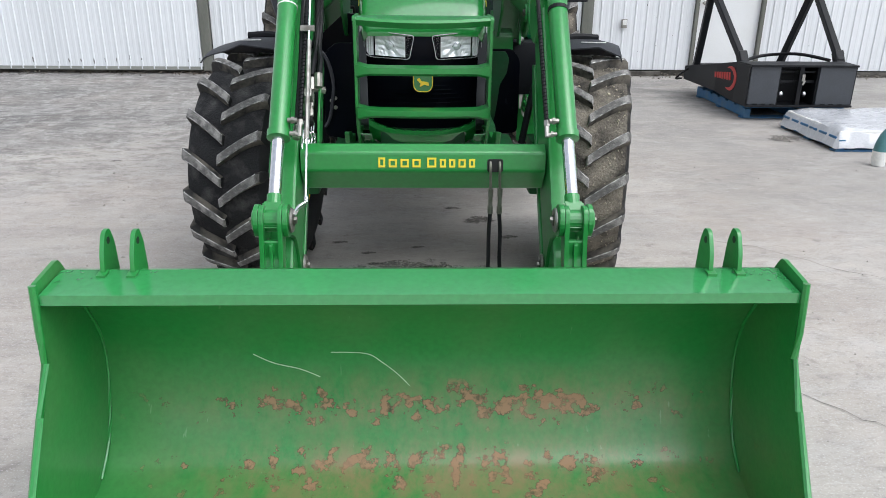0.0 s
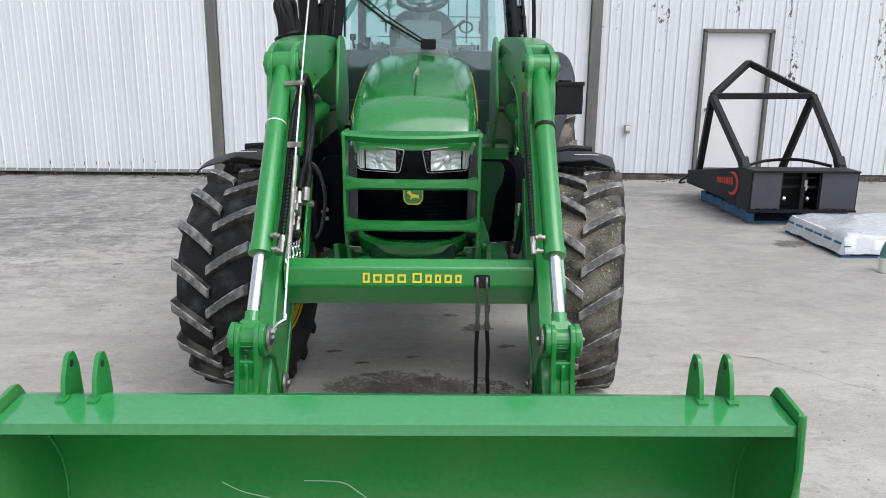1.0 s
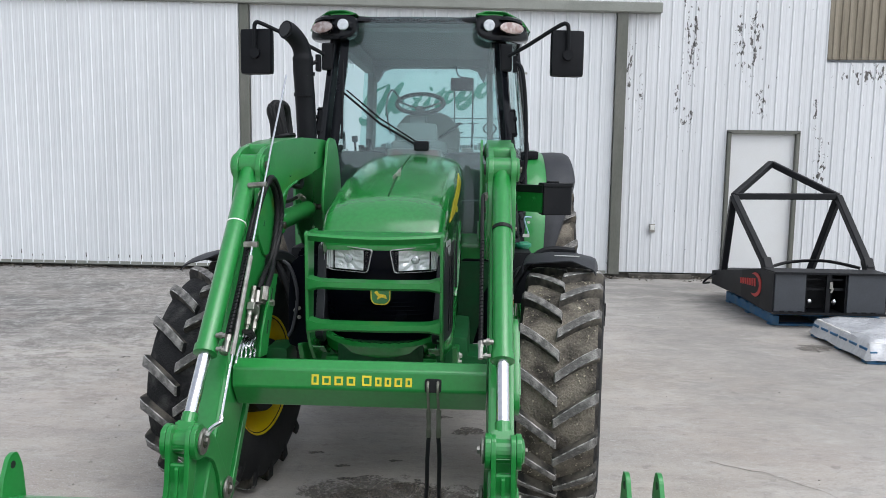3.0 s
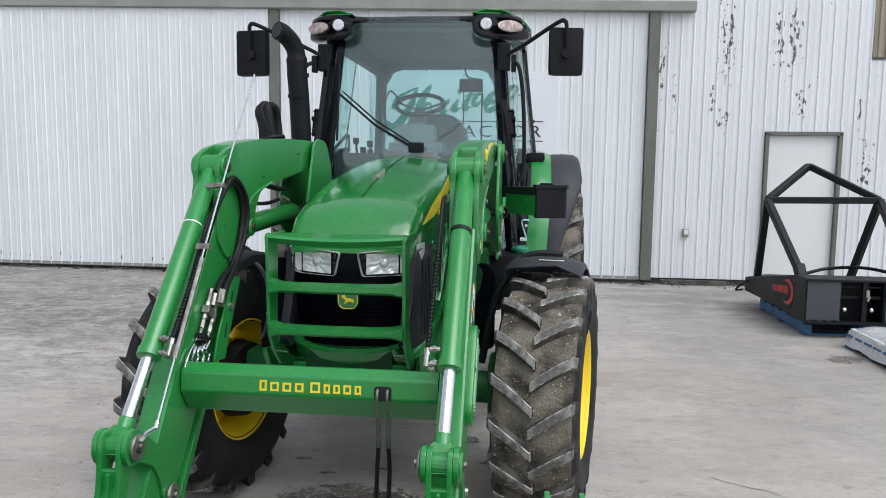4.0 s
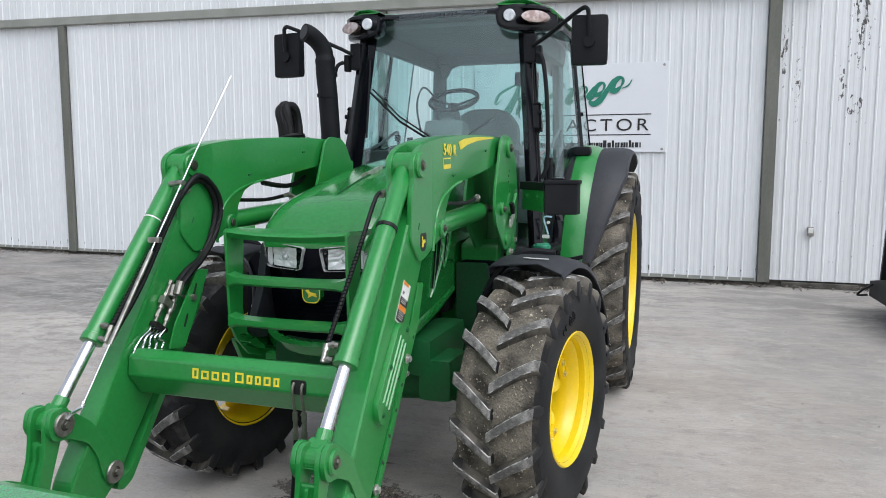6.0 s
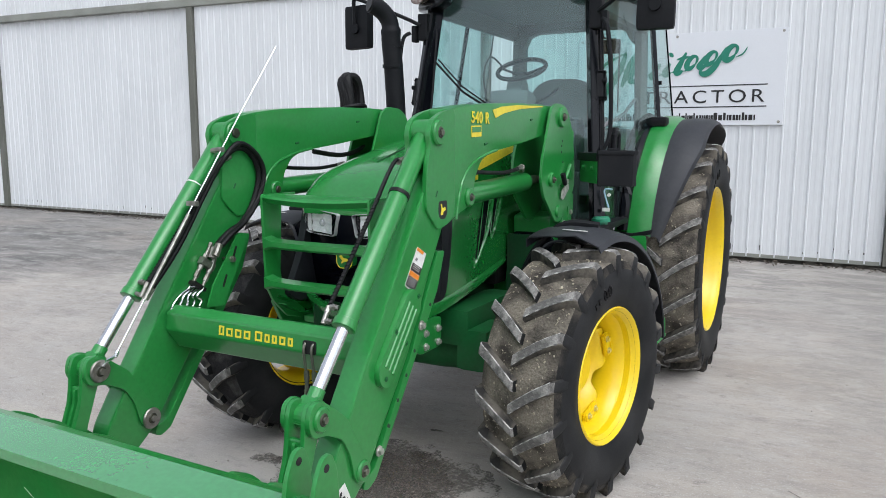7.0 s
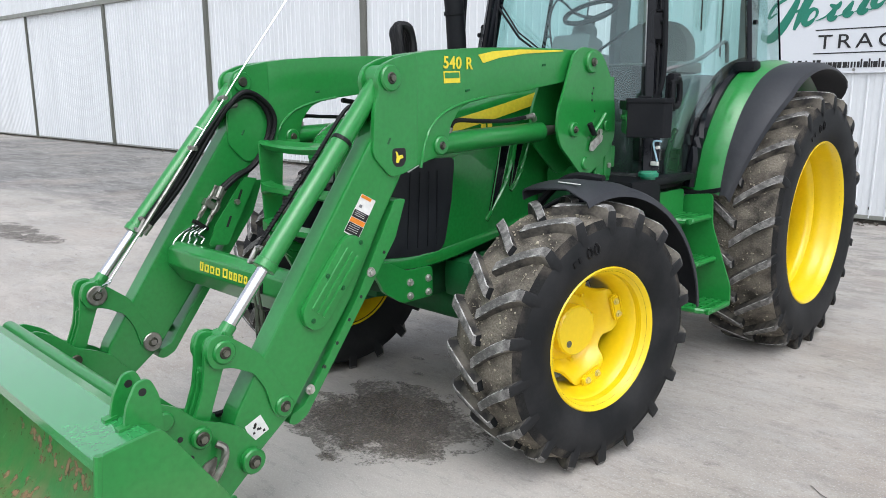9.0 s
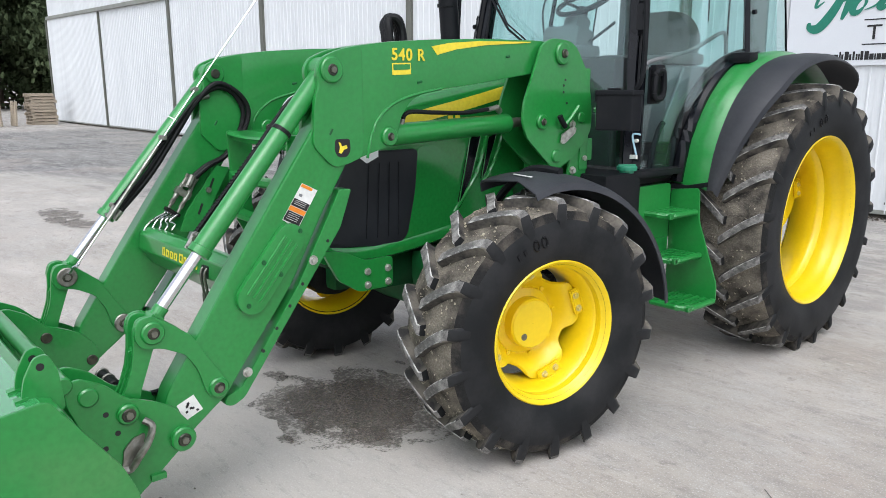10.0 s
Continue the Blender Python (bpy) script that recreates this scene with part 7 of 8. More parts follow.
    prism(bm, rounded([(4.335, 1.26), (4.345, 1.30), (4.42, 1.335), (4.445, 1.325), (4.435, 1.30), (4.36, 1.255)], 0.008), X0 + s * 0.572 - 0.004, X0 + s * 0.572 + 0.004, 0.001)
    part("latch_plate", bm, BOLT_ZINC, mast, "bright steel latch plate")
    bm = B()
    tube(bm, smooth_path([(X0 + s * 0.585, 4.35, 1.335), (X0 + s * 0.59, 4.32, 1.36), (X0 + s * 0.588, 4.305, 1.385)]), 0.013, 8)
    part("latch_grip", bm, BLACK, mast)
    # bell-crank links at the bucket end
    UL = [(2.385, 0.797), (2.43, 0.806), (2.480, 0.772), (2.555, 0.713), (2.600, 0.633), (2.660, 0.540), (2.674, 0.500), (2.655, 0.468), (2.622, 0.468), (2.592, 0.500), (2.568, 0.590), (2.530, 0.652), (2.455, 0.692), (2.390, 0.702), (2.370, 0.745)]
    bm = B()
    for o in (0.523, 0.433):
        xx = X0 + s * o
        prism(bm, rounded(UL, 0.02, 3), xx - 0.008, xx + 0.008, 0.003)
    link = part("guide_link", bm, GREEN, loader, "curved green guide link")
    boss_bm = B()
    boss(boss_bm, s, 0.512, 0.540, RODEND, 0.038)
    boss(boss_bm, s, 0.520, 0.539, ARMPIN, 0.036)
    boss(boss_bm, s, 0.420, 0.444, RODEND, 0.038)
    part("link_boss", boss_bm, GREEN, link, smooth=True, split=True)
    pin(link, s, 0.41, 0.543, RODEND, 0.020)
    pin(link, s, 0.41, 0.542, ARMPIN, 0.020)
    for yz in (RODEND, ARMPIN):
        bm = B()
        rod(bm, (X0 + s * 0.424, *yz), (X0 + s * 0.413, *yz), 0.040, 24, 0.004)
        rod(bm, (X0 + s * 0.414, *yz), (X0 + s * 0.402, *yz), 0.012, 6)
        part("pin_washer", bm, ZINC, link, "bright round pin washer")
    # forked bucket link: two cheeks, a web and a centre rib
    LL = [(2.388, 0.796), (2.415, 0.803), (2.448, 0.792), (2.462, 0.760), (2.455, 0.715), (2.432, 0.690), (2.414, 0.640), (2.388, 0.57), (2.366, 0.49), (2.296, 0.485), (2.304, 0.52), (2.336, 0.575), (2.360, 0.64), (2.370, 0.70), (2.374, 0.76)]
    bm = B()
    for o in (0.449, 0.507):
        xx = X0 + s * o
        prism(bm, rounded(LL, 0.012, 3), xx - 0.0075, xx + 0.0075, 0.003)
    prism(bm, rounded([(2.376, 0.700), (2.405, 0.692), (2.392, 0.64), (2.364, 0.575), (2.335, 0.49), (2.317, 0.49), (2.346, 0.575), (2.374, 0.645)], 0.008, 2), X0 + s * 0.478 - 0.024, X0 + s * 0.478 + 0.024)
    prism(bm, rounded([(2.366, 0.690), (2.380, 0.690), (2.374, 0.640), (2.346, 0.572), (2.318, 0.49), (2.300, 0.49), (2.336, 0.575), (2.360, 0.64)], 0.006, 2), X0 + s * 0.478 - 0.005, X0 + s * 0.478 + 0.005)
    part("bucket_link", bm, GREEN, loader, "forked green bucket link")
    # carrier plates
    CP = [(2.150, 0.645), (2.19, 0.665), (2.262, 0.628), (2.325, 0.565), (2.40, 0.535), (2.462, 0.500), (2.52, 0.425), (2.515, 0.365), (2.469, 0.335), (2.373, 0.255), (2.30, 0.20), (2.225, 0.20), (2.205, 0.30), (2.205, 0.45), (2.155, 0.58)]
    bm = B()
    for o in (AO + 0.020, AI - 0.020):
        xx = X0 + s * o
        prism(bm, rounded(CP, 0.02, 3), xx - 0.007, xx + 0.007, 0.003)
    carrier = part("carrier", bm, GREEN, loader, "green bucket carrier plate")
    bm = B()
    boss(bm, s, AO + 0.020, AO + 0.050, BUCKPIN, 0.042)
    boss(bm, s, AO + 0.020, AO + 0.042, LINKPIN, 0.034)
    boss(bm, s, AO + 0.020, AO + 0.038, (2.215, 0.60), 0.030)
    box(bm, (X0 + s * (AO + 0.03), 2.40, 0.275), (0.02, 0.05, 0.022), 0.006)
    part("carrier_boss", bm, GREEN, carrier, smooth=True, split=True)
    pin(carrier, s, 0.395, AO + 0.055, BUCKPIN, 0.022)
    pin(carrier, s, 0.395, AO + 0.047, LINKPIN, 0.022)
    for y, z in ((2.26, 0.53), (2.29, 0.46), (2.25, 0.42), (2.30, 0.33)):
        bm = B()
        rod(bm, (X0 + s * (AO + 0.026), y, z), (X0 + s * (AO + 0.0285), y, z), 0.009, 10)
        part("carrier_hole", bm, INK, carrier)
    bm = B()
    tube(bm, smooth_path([(X0 + s * (AO + 0.040), 2.365, 0.485), (X0 + s * (AO + 0.055), 2.385, 0.465), (X0 + s * (AO + 0.060), 2.37, 0.42), (X0 + s * (AO + 0.055), 2.335, 0.37), (X0 + s * (AO + 0.040), 2.315, 0.335), (X0 + s * (AO + 0.035), 2.29, 0.335)]), 0.012, 8)
    prism(bm, rounded([(2.30, 0.40), (2.33, 0.43), (2.37, 0.44), (2.36, 0.40), (2.32, 0.33), (2.29, 0.33)], 0.01), X0 + s * (AO + 0.032) - 0.004, X0 + s * (AO + 0.032) + 0.004, 0.001)
    part("latch_handle", bm, ZINC, carrier, "bright bent latch handle", smooth=True)

# carrier cross tube and hose run across it
bm = B()
rod(bm, (X0 - 0.56, 2.150, 0.652), (X0 + 0.56, 2.150, 0.652), 0.027, 20, 0.004)
part("carrier_tube", bm, GREEN, loader, "round green carrier cross tube", smooth=True)
bm = B()
rod(bm, (X0 - 0.50, 2.26, 0.30), (X0 + 0.50, 2.26, 0.30), 0.025, 16)
part("carrier_tube", bm, GREEN, loader)
bm = B()
tube(bm, smooth_path([(X0 + 0.24, 2.70, 0.42), (X0 + 0.24, 2.58, 0.36), (X0 + 0.27, 2.45, 0.40), (X0 + 0.34, 2.36, 0.46), (X0 + 0.42, 2.33, 0.50)]), 0.013, 8)
tube(bm, smooth_path([(X0 + 0.28, 2.70, 0.42), (X0 + 0.30, 2.58, 0.33), (X0 + 0.33, 2.45, 0.36), (X0 + 0.38, 2.36, 0.42), (X0 + 0.43, 2.33, 0.46)]), 0.013, 8)
part("hose", bm, HOSE, loader, "black hydraulic hoses by the carrier", split=True)

# cross beam with lettering blocks
bm = B()
prism(bm, rounded([(2.738, 0.893), (2.731, 0.828), (2.79, 0.748), (2.855, 0.748), (2.88, 0.79), (2.87, 0.87), (2.82, 0.906), (2.775, 0.917)], 0.007, 2), X0 - 0.43, X0 + 0.43, 0.0)
beam = part("cross_beam", bm, GREEN, loader, "green cross beam with a yellow brand mark")
x = X0 - 0.162
for w, gap, h in ((0.030, 0.008, 0.040), (0.036, 0.008, 0.034), (0.036, 0.008, 0.034), (0.036, 0.022, 0.034), (0.040, 0.008, 0.040), (0.027, 0.008, 0.034), (0.027, 0.008, 0.034), (0.032, 0.008, 0.034), (0.027, 0.0, 0.034)):
    bm = B()
    zc, hh, ww, t_ = 0.842 + h * 0.43, h * 0.43, w * 0.40, 0.0066
    rows = [[(x + w / 2 + a * (ww - k), 2.7325 + 0.10 * (zc + c * (hh - k) - 0.85), zc + c * (hh - k)) for a, c in ((-1, -1), (1, -1), (1, 1), (-1, 1))] for k in (0.0, t_)]
    shell(bm, rows, 0.002, close=True)
    part("brand_block", bm, DECAL_YELLOW, beam, "hollow yellow block")
    x += w + gap * 0.7
bm = B()
for xx in (X0 + 0.235, X0 + 0.268):
    tube(bm, smooth_path([(xx, 2.765, 0.856), (xx, 2.735, 0.862), (xx, 2.722, 0.840), (xx + 0.002, 2.726, 0.79), (xx + 0.004, 2.73, 0.755)]), 0.0052, 8)
    tube(bm, [(xx + 0.004, 2.73, 0.765), (xx + 0.004, 2.73, 0.735)], 0.0095, 6)
    tube(bm, [(xx + 0.004, 2.73, 0.735), (xx + 0.004, 2.73, 0.700)], 0.0075, 10)
    tube(bm, [(xx + 0.004, 2.73, 0.700), (xx + 0.004, 2.73, 0.672)], 0.0100, 6)
part("hose_fitting", bm, STEEL, beam, "brass and steel hose couplers", split=True)
bm = B()
prism(bm, rounded([(X0 + 0.224, 0.872), (X0 + 0.280, 0.872), (X0 + 0.280, 0.825), (X0 + 0.224, 0.825)], 0.010), 2.7305, 2.745, plane="y")
part("beam_slot", bm, INK, beam)
bm = B()
for xx, d in ((X0 + 0.24, -0.004), (X0 + 0.271, 0.006)):
    tube(bm, smooth_path([(xx, 2.73, 0.685), (xx + d, 2.725, 0.60), (xx + d, 2.71, 0.50), (xx + d * 2, 2.69, 0.40)]), 0.0075, 8)
tube(bm, smooth_path([(X0 + 0.266, 2.69, 0.40), (0.15, 2.62, 0.345), (0.05, 2.53, 0.35), (-0.05, 2.455, 0.395)]), 0.0085, 8)
tube(bm, smooth_path([(0.40, 2.50, 0.530), (0.35, 2.455, 0.503), (0.23, 2.45, 0.462), (0.10, 2.45, 0.430), (-0.05, 2.45, 0.402)]), 0.010, 8)
part("hose", bm, HOSE, beam, "black hydraulic hose", split=True)
bm = B()
rod(bm, (-0.055, 2.452, 0.400), (-0.20, 2.45, 0.402), 0.024, 12, 0.005)
sleeve = part("hose_sleeve", bm, HOSE, beam, "black hose sleeve", smooth=True)
for a in (-0.125, -0.20):
    bm = B()
    rod(bm, (a, 2.45, 0.4015), (a - 0.012, 2.45, 0.4017), 0.0275, 14, 0.002)
    part("sleeve_ring", bm, ZINC, sleeve)

# level indicator rod along one arm
bm = B()
tube(bm, [(-0.463, 3.367, 1.942), (-0.462, 3.12, 1.632), (-0.455, 2.80, 1.225), (-0.44, 2.47, 0.815)], 0.0038, 8)
tube(bm, smooth_path([(-0.44, 2.47, 0.815), (-0.44, 2.46, 0.80), (-0.462, 2.447, 0.785), (-0.475, 2.437, 0.765)]), 0.007, 8)
ind = part("level_rod", bm, CHROME, loader, "thin bright bucket level rod")
bm = B()
tube(bm, [(-0.52, 3.03, 1.50), (-0.462, 3.02, 1.505), (-0.45, 3.02, 1.505)], 0.011, 8)
box(bm, (-0.462, 2.86, 1.30), (0.05, 0.02, 0.02), 0.004)
part("rod_guide", bm, ZINC, ind, split=True)
bm = B()
tube(bm, [(-0.454, 2.83, 1.262), (-0.447, 2.60, 0.972)], 0.008, 8)
part("rod_sleeve", bm, ZINC, ind)

# hoses, valve block and pipes on the inside of the arm
bm = B()
xi = X0 - AI + 0.020
for d in (0.0, 0.026):
    tube(bm, smooth_path([(xi + d, 2.985, 1.12), (xi + d, 3.05, 1.165), (xi + d * 0.4, 3.14, 1.205), (xi + d * 0.4, 3.21 + d * 0.5, 1.29), (xi + d * 0.4, 3.245 + d * 0.8, 1.40), (xi + d * 0.4, 3.20 + d * 0.8, 1.485), (xi + d * 0.4, 3.12, 1.510 + d * 0.7), (xi, 3.03, 1.455), (xi - 0.01, 2.94, 1.33 + d), (xi - 0.01, 2.80, 1.14 + d), (xi - 0.01, 2.665, 1.0 + d * 0.6)]), 0.0115, 10)
part("hose", bm, HOSE, loader, "black hydraulic hoses looped over the knee", split=True)
bm = B()
rod(bm, (xi - 0.01, 2.665, 1.0), (xi - 0.015, 2.635, 0.965), 0.014, 10)
rod(bm, (xi, 2.975, 1.115), (xi, 2.955, 1.075), 0.016, 10)
rod(bm, (xi + 0.026, 2.975, 1.13), (xi + 0.026, 2.95, 1.085), 0.016, 10)
part("hose_fitting", bm, ZINC, loader, split=True)
for k, (top, foot) in enumerate((((2.971, 1.133), (2.868, 0.988)), ((3.006, 1.112), (2.905, 0.966)))):
    bm = B()
    xc = xi - 0.013 + 0.010 * k
    along = lambda t: (xc, top[0] + (foot[0] - top[0]) * t, top[1] + (foot[1] - top[1]) * t)
    for t0, t1, r, seg in ((0.0, 0.10, 0.011, 6), (0.10, 0.30, 0.0085, 12), (0.30, 0.38, 0.012, 6), (0.38, 0.66, 0.0135, 14), (0.66, 0.72, 0.010, 12), (0.72, 0.86, 0.013, 6), (0.86, 1.0, 0.008, 12)):
        rod(bm, along(t0), along(t1), r * 0.85, seg)
    part("hose_coupler", bm, ZINC, loader, "bright hydraulic quick coupler", split=True)
bm = B()
prism(bm, rounded([(3.085, 1.165), (3.150, 1.155), (3.02, 0.93), (2.99, 0.875), (2.90, 0.885), (2.935, 0.97)], 0.008), X0 - AI + 0.038, X0 - AI + 0.046, 0.002)
rail = part("hose_rail", bm, GREEN, loader, "slotted green hose rail along the arm")
for y, z in ((3.055, 1.095), (2.995, 0.985)):
    bm = B()
    prism(bm, rounded([(y - 0.012, z - 0.03), (y - 0.002, z - 0.034), (y + 0.02, z + 0.014), (y + 0.010, z + 0.018)], 0.004), X0 - AI + 0.037, X0 - AI + 0.047)
    part("slot", bm, INK, rail, "dark slot")
bm = B()
rod(bm, (X0 - AI, 3.04, 1.06), (X0 - AI + 0.062, 3.04, 1.06), 0.007, 10)
rod(bm, (X0 - AI + 0.045, 3.04, 1.06), (X0 - AI + 0.060, 3.04, 1.06), 0.013, 6)
part("bolt", bm, ZINC, rail)
bm = B()
box(bm, (xi - 0.008, 2.937, 1.052), (0.028, 0.075, 0.030), 0.004, rx=-36)
part("valve_block", bm, ZINC, loader, "bright hydraulic coupler block")
bm = B()
box(bm, (xi - 0.006, 2.882, 0.972), (0.036, 0.070, 0.016), 0.004, rx=-36)
part("pipe_clamp", bm, ENGINE, loader, "dark pipe clamp")
for k in range(5):
    bm = B()
    xx, ye = xi - 0.020 + 0.007 * k, 2.757 + 0.029 * k
    tube(bm, smooth_path([(xx, 2.862 + 0.009 * k, 0.982 - 0.005 * k), (xx, 2.850 + 0.010 * k, 0.966 - 0.003 * k), (xx + 0.002, 0.5 * 2.850 + 0.5 * ye, 0.946 - 0.003 * k), (xx + 0.004, ye + 0.010, 0.918), (xx + 0.004, ye - 0.004, 0.895)]), 0.0050, 8)
    part("steel_pipe", bm, CHROME, loader, "bent bright steel pipe")
for s in (1, -1):
    bm = B()
    xi2 = X0 + s * (AI - 0.022)
    tube(bm, smooth_path([(xi2 + s * 0.01, 3.075, 1.47), (xi2, 3.02, 1.46), (xi2, 2.87, 1.285), (xi2, 2.72, 1.115), (xi2, 2.635, 1.02)]), 0.0075, 10)
    hh = part("hose", bm, HOSE, loader, "black spiral-wrapped hose")
    bm = B()
    p0, p1 = Vector((xi2, 2.94, 1.367)), Vector((xi2, 2.64, 1.028))
    dd = (p1 - p0).normalized()
    e1 = dd.cross(Vector((1, 0, 0))).normalized()
    tube(bm, [p0 + (p1 - p0) * k / 320 + 0.0072 * (math.cos(k * 0.62) * Vector((1, 0, 0)) + math.sin(k * 0.62) * e1) for k in range(321)], 0.0018, 4)
    part("hose_spiral", bm, HOSE, hh)
    bm = B()
    rod(bm, (xi2 + s * 0.012, 3.085, 1.475), (xi2 + s * 0.006, 3.045, 1.468), 0.013, 10)
    rod(bm, (xi2, 2.635, 1.02), (xi2, 2.606, 0.978), 0.0085, 10)
    rod(bm, (xi2, 2.640, 1.026), (xi2, 2.628, 1.009), 0.0105, 6)
    rod(bm, (xi2, 2.610, 0.984), (xi2 + s * 0.032, 2.612, 0.988), 0.0075, 10)
    rod(bm, (xi2 + s * 0.012, 2.611, 0.986), (xi2 + s * 0.02, 2.611, 0.986), 0.0105, 6)
    part("hose_fitting", bm, ZINC, hh, split=True)

# decals on the outer faces
FX = X0 + AO + 0.0035


def decal(name, pts, mat, parent, x=FX, label=""):
    bm = B()
    vs = [bm.verts.new((x, *q)) for q in pts]
    f = bm.faces.new(vs)
    f.normal_update()
    if f.normal.x < 0:
        f.normal_flip()
    bmesh.ops.solidify(bm, geom=[f], thickness=0.0012)
    return part(name, bm, mat, parent, label)


larm = [o for o in loader.children if o.name.startswith("loader_arm")][0]
wx = X0 + AO - 0.004
decal("warning_label", [(2.994, 1.179), (3.056, 1.147), (2.969, 1.015), (2.910, 1.057)], STICKER, larm, wx, "white and orange warning label with black bars")
o_, u_, v_ = Vector((2.994, 1.179)), Vector((3.056 - 2.994, 1.147 - 1.179)), Vector((2.910 - 2.994, 1.057 - 1.179))


def patch(u0, u1, v0, v1, mat, nm):
    decal(nm, [tuple(o_ + u_ * a + v_ * b) for a, b in ((u0, v0), (u1, v0), (u1, v1), (u0, v1))], mat, larm, wx + 0.0016)


patch(0.02, 0.70, 0.01, 0.085, ORANGE, "label_band")
patch(0.01, 0.99, 0.40, 0.585, INK, "label_bars")
patch(0.01, 0.99, 0.60, 0.715, ORANGE, "label_band")
patch(0.01, 0.99, 0.73, 0.985, INK, "label_bars")
patch(0.16, 0.34, 0.25, 0.32, CABTRIM, "label_picture")
for v0 in (0.43, 0.475, 0.52, 0.765, 0.815, 0.865, 0.915):
    decal("label_line", [tuple(o_ + u_ * a + v_ * b) for a, b in ((0.12, v0), (0.78, v0), (0.78, v0 + 0.009), (0.12, v0 + 0.009))], STICKER, larm, wx + 0.003)
decal("square_sticker", [(2.489, 0.482), (2.548, 0.505), (2.577, 0.446), (2.513, 0.420)], STICKER, larm, wx + 0.001, "white square sticker with dark marks")
random.seed(8)
for k in range(7):
    a, b = random.uniform(-0.02, 0.02), random.uniform(-0.02, 0.02)
    decal("sticker_mark", [(2.532 + a, 0.463 + b), (2.540 + a, 0.466 + b), (2.543 + a, 0.459 + b), (2.535 + a, 0.456 + b)], INK, larm, wx + 0.0026)
ux = X0 + AO + 0.0042
shield = rounded([(3.128, 1.332), (3.200, 1.332), (3.203, 1.282), (3.186, 1.256), (3.142, 1.256), (3.125, 1.282)], 0.014)
decal("shield_edge", shield, DECAL_YELLOW, larm, ux - 0.001, "black and yellow shield emblem")
cen = Vector((3.164, 1.294))
decal("shield_emblem", [tuple(cen + (Vector(q) - cen) * 0.88) for q in shield], INK, larm, ux + 0.0004)
decal("shield_mark", rounded([(3.146, 1.318), (3.156, 1.312), (3.160, 1.300), (3.180, 1.304), (3.184, 1.292), (3.168, 1.288), (3.158, 1.274), (3.146, 1.278), (3.152, 1.296)], 0.003), DECAL_YELLOW, larm, ux + 0.0016)
decal("arm_stripe", [(3.59, 1.667), (3.68, 1.684), (3.85, 1.698), (4.16, 1.707), (4.16, 1.703), (3.88, 1.682), (3.72, 1.66), (3.62, 1.636)], DECAL_YELLOW, larm, ux, "tapered yellow stripe")
decal("small_plate", [(3.395, 1.600), (3.485, 1.603), (3.487, 1.560), (3.397, 1.556)], DECAL_YELLOW, larm, ux, "small yellow outlined plate")
decal("small_plate_inner", [(3.400, 1.595), (3.480, 1.598), (3.482, 1.578), (3.402, 1.574)], GREEN, larm, ux + 0.0012)
num = bpy.data.curves.new("number", "FONT")
num.body, num.size, num.extrude, num.space_character = "540 R", 0.062, 0.001, 1.12
num.offset = 0.0012
num.materials.append(DECAL_YELLOW)
nob = new("number", num)
nob.parent = larm
nob.matrix_basis = Matrix.Translation(Vector((ux + 0.001, 3.392, 1.612)) - BASE[larm]) @ pose(0, 0, 0, 90, 0, 90)

# rolled hose bundle by the far mast
bund = thing("hose_bundle", (-0.74, 4.30, 1.55), "black folded hose bundle strapped to the loader mast", "hose")
bm = B()
for k in range(4):
    dx = -0.024 + 0.015 * k
    tube(bm, smooth_path([(-0.735 + dx, 4.30, 1.60), (-0.745 + dx, 4.29, 1.78), (-0.765 + dx * 0.9, 4.30, 1.875 + 0.012 * (k % 2)), (-0.75 + dx, 4.35, 1.89), (-0.74 + dx, 4.38, 1.80), (-0.735 + dx, 4.37, 1.62)]), lambda t: 0.025 + 0.002 * math.sin(23 * t + 2 * k), 10)
for z0, sl in ((1.72, 0.02),):
    tube(bm, [(-0.742 + 0.062 * math.cos(2 * math.pi * j / 20), 4.335 + 0.085 * math.sin(2 * math.pi * j / 20), z0 + sl * math.cos(2 * math.pi * j / 20)) for j in range(21)], 0.014, 6)
part("sleeve", bm, HOSE, bund, smooth=True)
bm = B()
for k in range(5):
    rod(bm, (-0.70 + 0.015 * k, 4.32, 1.55 + 0.01 * k), (-0.69 + 0.012 * k, 4.33, 1.64), 0.012, 8)
part("coupler", bm, ZINC, bund, split=True)
bm = B()
tube(bm, smooth_path([(-0.66, 4.36, 1.56), (-0.60, 4.20, 1.50), (-0.55, 3.95, 1.47), (-0.545, 3.72, 1.49)]), 0.012, 8)
box(bm, (-0.68, 4.36, 1.57), (0.14, 0.05, 0.03), 0.005)
part("mount", bm, HOSE, bund)

# ---- bucket ----
bucket = thing("loader_bucket", (X0, 2.1, 0), "wide green loader bucket with muddy worn inside, resting on concrete", "bucket")
HB = 0.962
PROF = smooth_path([(2.014, 0.740, 0), (2.088, 0.64, 0), (2.160, 0.53, 0), (2.192, 0.43, 0), (2.19, 0.345, 0), (2.165, 0.24, 0), (2.12, 0.145, 0), (2.06, 0.080, 0), (1.95, 0.045, 0), (1.75, 0.028, 0), (1.25, 0.014, 0)], 4)
bm = B()
rows = [[(X0 + HB * a, p.x, p.y) for a in (-1, -0.5, 0, 0.5, 1)] for p in PROF]
grid(bm, rows)
bm.normal_update()
for f in bm.faces:
    if f.normal.y > 0:
        f.normal_flip()
bmesh.ops.solidify(bm, geom=list(bm.faces), thickness=0.010)
part("bucket_shell", bm, BUCKET_IN, bucket, "curved bucket back and floor with rusty mud", smooth=True)
bm = B()
